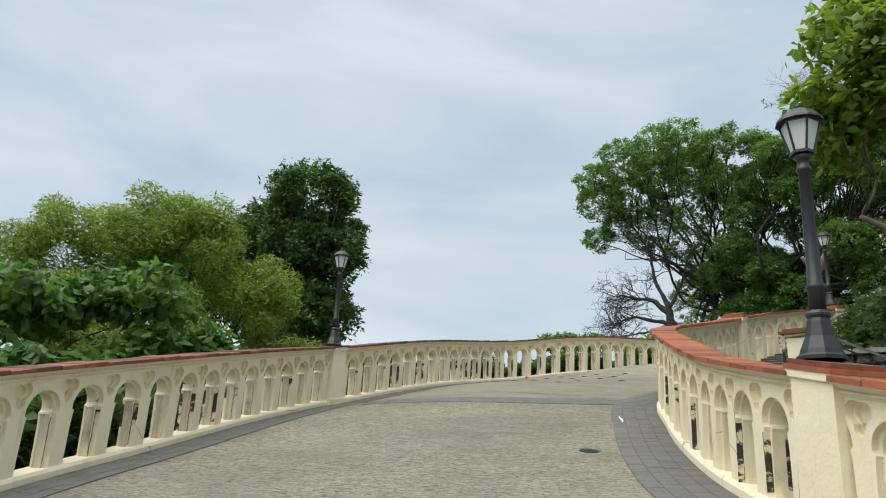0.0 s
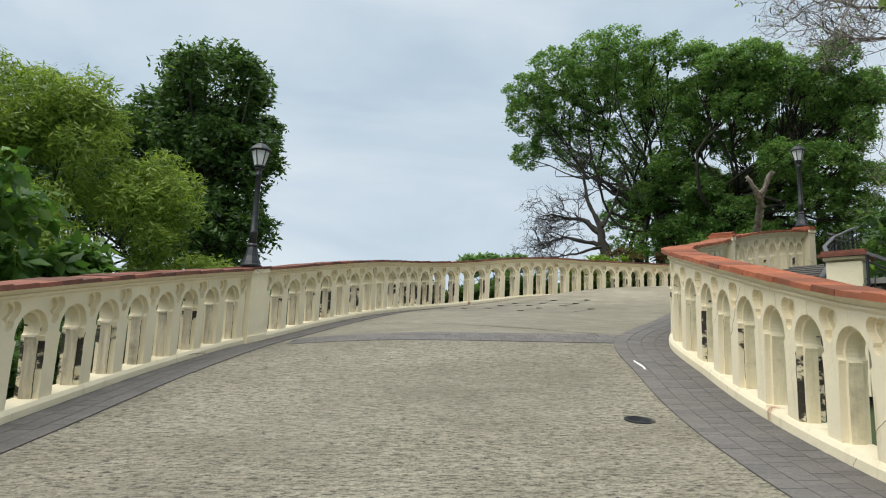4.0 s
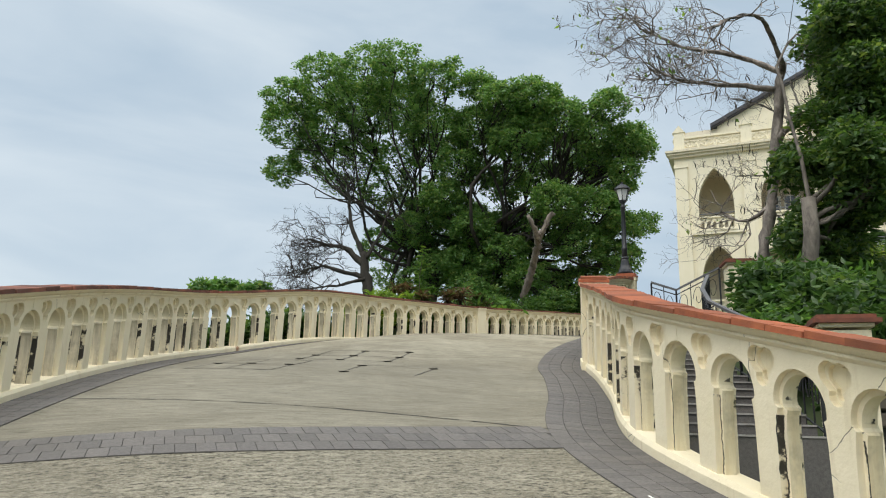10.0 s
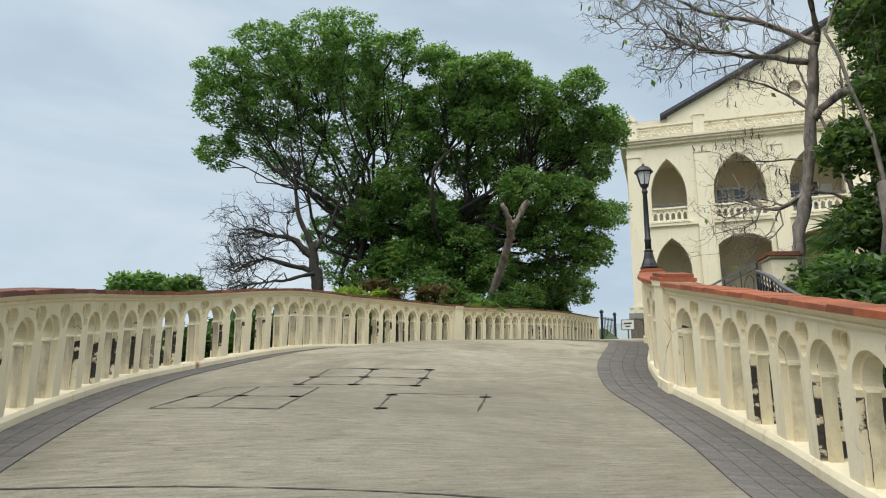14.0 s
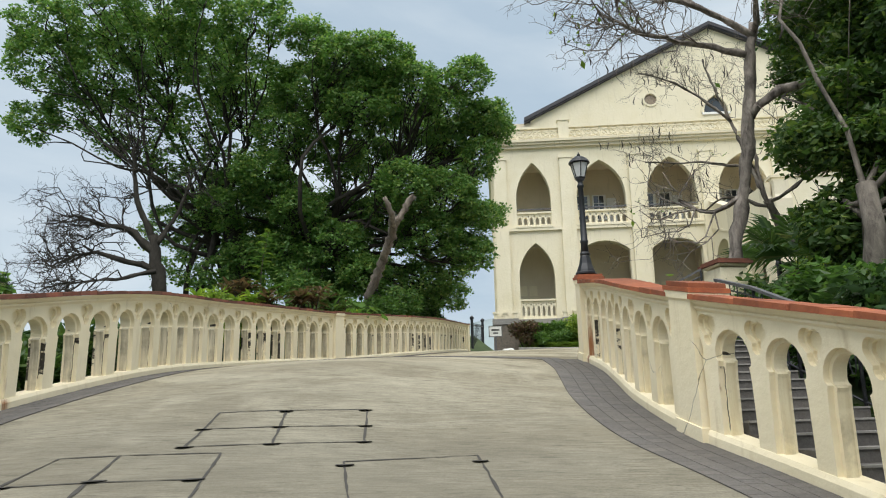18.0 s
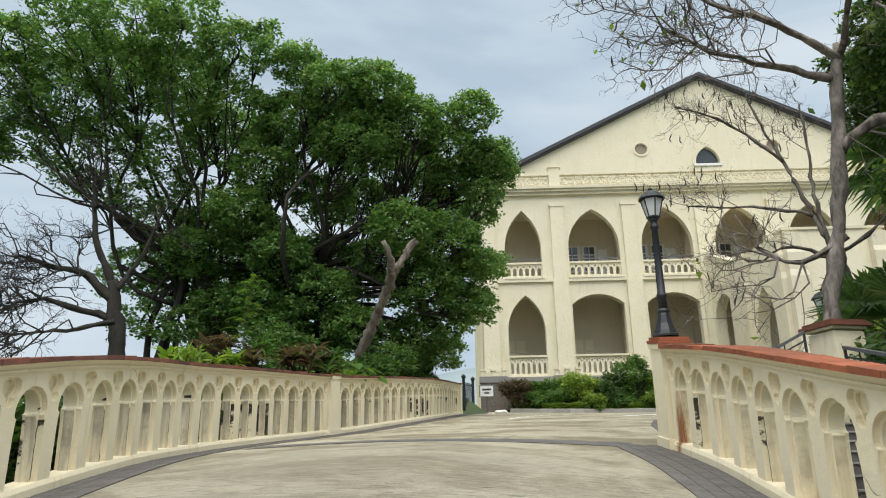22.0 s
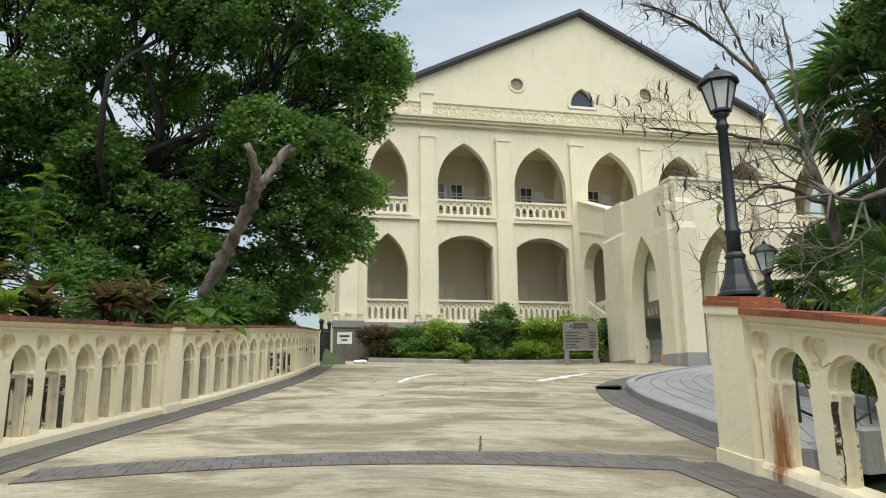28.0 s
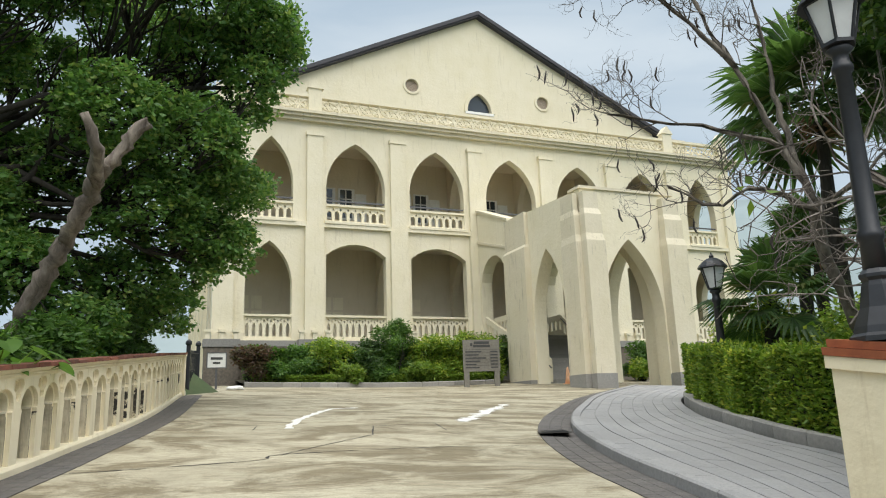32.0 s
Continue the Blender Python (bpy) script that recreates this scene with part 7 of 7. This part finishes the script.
hedge(TB, 0.3, TB.length - 0.4, 0.25, 0.7, 0.45, 16000, 45, "low leafy border plants along the bed kerb", M_FRESH, 0.07, "border_plants")
tagged(part("planting_bed", b, M_SOIL), "dark soil planting bed in front of the house", "ground", "", "structure")


def board(centre, turn, w, z0, z1, mat, bars, name, label, frame_mat=None, legs=True):
    root = tagged(new(name), label, "sign")
    root.matrix_world = pose(*centre, 0, 0, turn)
    b = Build()
    b.box((-w / 2, -0.03, z0), (w / 2, 0.03, z1))
    part("panel", b, mat, root)
    for x0, x1, y0, y1 in bars:
        b = Build()
        b.box((-w / 2 + w * x0, -0.038, z0 + (z1 - z0) * y0), (-w / 2 + w * x1, -0.0295, z0 + (z1 - z0) * y1))
        part("lettering", b, M_INK, root, "unreadable dark lettering")
    if legs:
        for x in (-w / 2 + 0.14, w / 2 - 0.14):
            b = Build()
            b.box((x - 0.11, -0.01, 0), (x + 0.11, 0.12, z0 + 0.02))
            part("leg", b, frame_mat or mat, root)
    return root


rows = [(0.06, 0.5, 0.6, 0.64), (0.06, 0.42, 0.5, 0.54), (0.06, 0.62, 0.4, 0.44), (0.06, 0.46, 0.3, 0.34), (0.06, 0.35, 0.2, 0.24), (0.06, 0.44, 0.1, 0.14)]
rows += [(0.74, 0.94, y0, y1) for _, _, y0, y1 in rows] + [(0.3, 0.72, 0.86, 0.95), (0.28, 0.74, 0.76, 0.84), (0.2, 0.26, 0.8, 0.9), (0.04, 0.96, 0.685, 0.693), (0.04, 0.96, 0.58, 0.586), (0.04, 0.96, 0.48, 0.486), (0.04, 0.96, 0.38, 0.386), (0.04, 0.96, 0.28, 0.286), (0.04, 0.96, 0.18, 0.186)]
board((37.55, 28.3, float(grade(37.55, 28.3)) - 0.02), -64, 1.62, 0.66, 2.0, M_SIGN, rows, "notice_board", "weathered grey notice board with rows of lettering on two legs")
sg = board((31.0, 37.0, float(grade(31.0, 37.0))), -58, 0.66, 0.8, 1.32, M_WHITE, [(0.18, 0.82, 0.55, 0.72), (0.3, 0.7, 0.25, 0.38)], "small_sign", "small white sign with grey frame on a thin post", None, False)
b = Build()
for x in (-0.34, 0.34):
    b.box((x - 0.02, -0.04, 0.77), (x + 0.02, 0.04, 1.35))
b.box((-0.34, -0.04, 0.77), (0.34, 0.04, 0.8))
b.box((-0.34, -0.04, 1.32), (0.34, 0.04, 1.35))
part("frame", b, M_RAIL, sg)
b = Build()
b.box((-0.04, 0.0, 0), (0.04, 0.05, 0.8))
part("post", b, M_RAIL, sg)

gate = tagged(new("gate"), "old dark iron gate with rusty posts beside the house corner", "gate")
for k, (x, y) in enumerate(((27.75, 36.05), (30.4, 37.4))):
    b = Build()
    z = float(grade(x, y))
    b.tube([(x, y, z - 0.1), (x, y, z + 1.55)], [0.07, 0.07], 8)
    b.lathe([(0.05, 0), (0.11, 0.05), (0.1, 0.13), (0.03, 0.2)], 10, (x, y, z + 1.55))
    part("gate_post", b, M_IRON, gate)
for i in range(9):
    x, y = 27.75 + 2.65 * (i + 0.5) / 9, 36.05 + 1.35 * (i + 0.5) / 9
    z = float(grade(x, y))
    b = Build()
    b.tube([(x, y, z + 0.1), (x, y, z + 1.4)], [0.018, 0.018], 5)
    part("bar", b, M_IRON, gate)
for h in (0.12, 1.3):
    b = Build()
    b.tube([(27.75, 36.05, float(grade(27.75, 36.05)) + h), (30.4, 37.4, float(grade(30.4, 37.4)) + h)], [0.025, 0.025], 6)
    part("rail", b, M_IRON, gate)
cone = tagged(new("traffic_cone"), "faded orange traffic cone beside the porch stairs", "traffic cone")
cx = house(2.3, 45.9, 7.0)
cone.location = (cx.x, cx.y, float(grade(cx.x, cx.y)))
b = Build()
b.lathe([(0.14, 0.03), (0.1, 0.3), (0.06, 0.6), (0.03, 0.72), (0.02, 0.73)], 14)
part("cone_body", b, M_CONE, cone, "", True)
b = Build()
b.box((-0.2, -0.2, 0), (0.2, 0.2, 0.035))
part("foot", b, M_CONE, cone)

# ---- garden stair, railing, gate piers, rubble wall ----
S_TOP, S_BOT = TR.length - 1.6, TR.near(4.4, 13.6)
stair = tagged(new("garden_stairs"), "grey stone garden stairs behind the inner balustrade", "stairs")
N_ST = 22
for i in range(N_ST):
    a = S_BOT + (S_TOP - S_BOT) * i / N_ST
    c = S_BOT + (S_TOP - S_BOT) * (i + 1) / N_ST
    z = 2.55 + (5.0 - 2.55) * (i + 1) / N_ST
    b = Build()
    vs = []
    for zz in (z - 0.7, z):
        for s, y in ((a, THICK + 0.05), (c, THICK + 0.05), (c, THICK + 1.75), (a, THICK + 1.75)):
            p = TR.at(s, y)
            vs.append((p[0], p[1], zz))
    b.add(vs, [(0, 3, 2, 1), (4, 5, 6, 7), (0, 1, 5, 4), (1, 2, 6, 5), (2, 3, 7, 6), (3, 0, 4, 7)])
    part("step", b, M_PAVER, stair)
    b = Build()
    vs = []
    for zz in (z + 0.001, z + 0.02):
        for s, y in ((a - 0.02, THICK + 0.05), (a + 0.06, THICK + 0.05), (a + 0.06, THICK + 1.75), (a - 0.02, THICK + 1.75)):
            p = TR.at(s, y)
            vs.append((p[0], p[1], zz))
    b.add(vs, [(0, 3, 2, 1), (4, 5, 6, 7), (0, 1, 5, 4), (1, 2, 6, 5), (2, 3, 7, 6), (3, 0, 4, 7)])
    part("nosing", b, M_PLINTH, stair, "pale stone nosing")


def gate_pier(x, y, z0, z1, w, turn, label):
    root = tagged(new("gate_pier"), label, "pier")
    root.matrix_world = pose(x, y, 0, 0, 0, turn)
    b = Build()
    b.box((-w / 2, -w / 2, z0), (w / 2, w / 2, z1 - 0.16))
    part("shaft", b, M_WALL, root)
    for k, (o, a, c) in enumerate(((0.03, 0.13, 0.09), (0.09, 0.09, 0.045), (0.05, 0.045, 0.0))):
        b = Build()
        b.box((-w / 2 - o, -w / 2 - o, z1 - a + 0.001), (w / 2 + o, w / 2 + o, z1 - c))
        part("cap", b, M_WALL if k == 0 else M_TILE_OLD, root, "" if k == 0 else "terracotta cap")
    return root


gate_pier(13.15, 18.8, 4.2, 6.56, 0.52, -40, "cream garden gate pier with a terracotta cap")
gate_pier(6.45, 12.55, 1.9, 3.92, 0.46, -48, "low cream garden stair pier with a terracotta cap")


def railing(pts, height, label, scrolls=True):
    """Iron railing between points of its foot: posts, sloping flat handrail, lower bar, uprights with curls."""
    root = tagged(new("iron_railing"), label, "railing")
    for (a, c) in zip(pts, pts[1:]):
        a, c = Vector(a), Vector(c)
        up = Vector((0, 0, height))
        t = (c - a).normalized()
        nrm = t.cross(Vector((0, 0, 1))).normalized()
        b = Build()
        q = []
        for p in (a + up, c + up):
            q += [p - nrm * 0.035 - Vector((0, 0, 0.022)), p + nrm * 0.035 - Vector((0, 0, 0.022)), p + nrm * 0.035 + Vector((0, 0, 0.022)), p - nrm * 0.035 + Vector((0, 0, 0.022))]
        b.add(q, [(0, 1, 2, 3), (7, 6, 5, 4), (0, 4, 5, 1), (1, 5, 6, 2), (2, 6, 7, 3), (3, 7, 4, 0)])
        part("handrail", b, M_RAIL, root, "grey painted handrail")
        for h in (0.12, height - 0.12):
            b = Build()
            b.tube([a + Vector((0, 0, h)), c + Vector((0, 0, h))], [0.014, 0.014], 5)
            part("bar", b, M_IRON, root)
        m = max(2, int((c - a).length / 0.28))
        for i in range(m + 1):
            p = a + (c - a) * (i / m)
            b = Build()
            r = 0.022 if i in (0, m) else 0.011
            b.tube([p, p + up * 0.98], [r, r], 5)
            part("upright", b, M_IRON, root)
            if scrolls and i < m:
                b = Build()
                pc = a + (c - a) * ((i + 0.5) / m) + Vector((0, 0, height * 0.55))
                w = (c - a).length / m * 0.4
                b.tube([pc + t * (w * 0.9 * math.cos(k * 0.6) * (1 - 0.06 * k)) + Vector((0, 0, height * 0.3 * math.sin(k * 0.6) * (1 - 0.06 * k))) for k in range(12)], [0.009] * 12, 4)
                part("scroll", b, M_IRON, root)
    return root


rail_pts = []
for i in range(7):
    s = S_BOT + 0.3 + (S_TOP - 0.2 - S_BOT) * i / 6
    p = TR.at(s, THICK + 1.8)
    rail_pts.append((p[0], p[1], 2.6 + (5.05 - 2.6) * i / 6))
railing(rail_pts, 0.95, "black iron stair railing with scrolls and a grey handrail")
railing([(13.0, 19.2, 5.5), (12.35, 19.95, 5.0), (11.95, 20.35, 5.2)], 0.95, "short black iron railing beside the gate pier")
railing([(6.25, 11.9, 2.9), (7.1, 11.2, 2.35)], 0.9, "sloping black iron railing beside the low pier")

rubble = tagged(new("rubble_wall"), "rough brown rubble-stone retaining wall with a grey coping", "wall")
rng = np.random.default_rng(12)
A, C = np.array([6.35, 12.6]), np.array([10.5, 8.6])
ln = np.linalg.norm(C - A)
d = (C - A) / ln
nn = np.array([-d[1], d[0]])
if nn @ np.array([1, 1]) < 0:
    nn = -nn
z = 1.9
core = Build()
core.add([(*(A + nn * 0.06), 1.5), (*(C + nn * 0.06), 1.5), (*(C + nn * 0.45), 1.5), (*(A + nn * 0.45), 1.5), (*(A + nn * 0.06), 3.42), (*(C + nn * 0.06), 3.42), (*(C + nn * 0.45), 3.42), (*(A + nn * 0.45), 3.42)], [(0, 3, 2, 1), (4, 5, 6, 7), (0, 1, 5, 4), (1, 2, 6, 5), (2, 3, 7, 6), (3, 0, 4, 7)])
part("core", core, M_JOINT, rubble)
while z < 3.4:
    h = rng.uniform(0.14, 0.22)
    h = min(h, 3.45 - z)
    x = 0.0
    while x < ln - 0.1:
        w = rng.uniform(0.2, 0.45)
        b = Build()
        o = rng.uniform(-0.03, 0.03)
        c = [(x + 0.012 + rng.uniform(0, 0.02), z + 0.01), (min(x + w, ln) - 0.012, z + 0.01 + rng.uniform(0, 0.02)), (min(x + w, ln) - 0.015 - rng.uniform(0, 0.03), z + h - 0.012), (x + 0.02 + rng.uniform(0, 0.02), z + h - 0.012 - rng.uniform(0, 0.02))]
        vs = [(*(A + d * s + nn * 0.2), q) for s, q in c] + [(*(A + d * s + nn * (o + 0.03)), q) for s, q in c]
        mid = np.mean([p for p in vs[4:]], 0)
        vs += [tuple(np.array(p) * 0.75 + mid * 0.25 - np.array([*nn * 0.035, 0])) for p in vs[4:]]
        b.add(vs, [(0, 1, 5, 4), (1, 2, 6, 5), (2, 3, 7, 6), (3, 0, 4, 7), (4, 5, 9, 8), (5, 6, 10, 9), (6, 7, 11, 10), (7, 4, 8, 11), (8, 9, 10, 11)])
        part("stone", b, M_RUBBLE, rubble)
        x += w
    z += h
b = Build()
b.add([(*(A + d * s + nn * y), q) for q in (3.45, 3.53) for s, y in ((-0.05, -0.08), (ln, -0.08), (ln, 0.5), (-0.05, 0.5))], [(0, 3, 2, 1), (4, 5, 6, 7), (0, 1, 5, 4), (1, 2, 6, 5), (2, 3, 7, 6), (3, 0, 4, 7)])
part("coping", b, M_PLINTH, rubble, "grey stone coping")

bag = tagged(new("sandbag"), "small pale grey sandbag lying on the road by the sign", "sandbag")
bx, by = 31.0, 36.2
bag.matrix_world = pose(bx, by, float(grade(bx, by)), 0, 0, -40)
b = Build()
b.lathe([(0.02, 0.01), (0.3, 0.0), (0.34, 0.06), (0.27, 0.13), (0.05, 0.15)], 14)
b.v = [(x, y * 0.5, z + 0.02 * math.sin(x * 12)) for x, y, z in b.v]
part("sack", b, M_WHITE, bag, "", True)
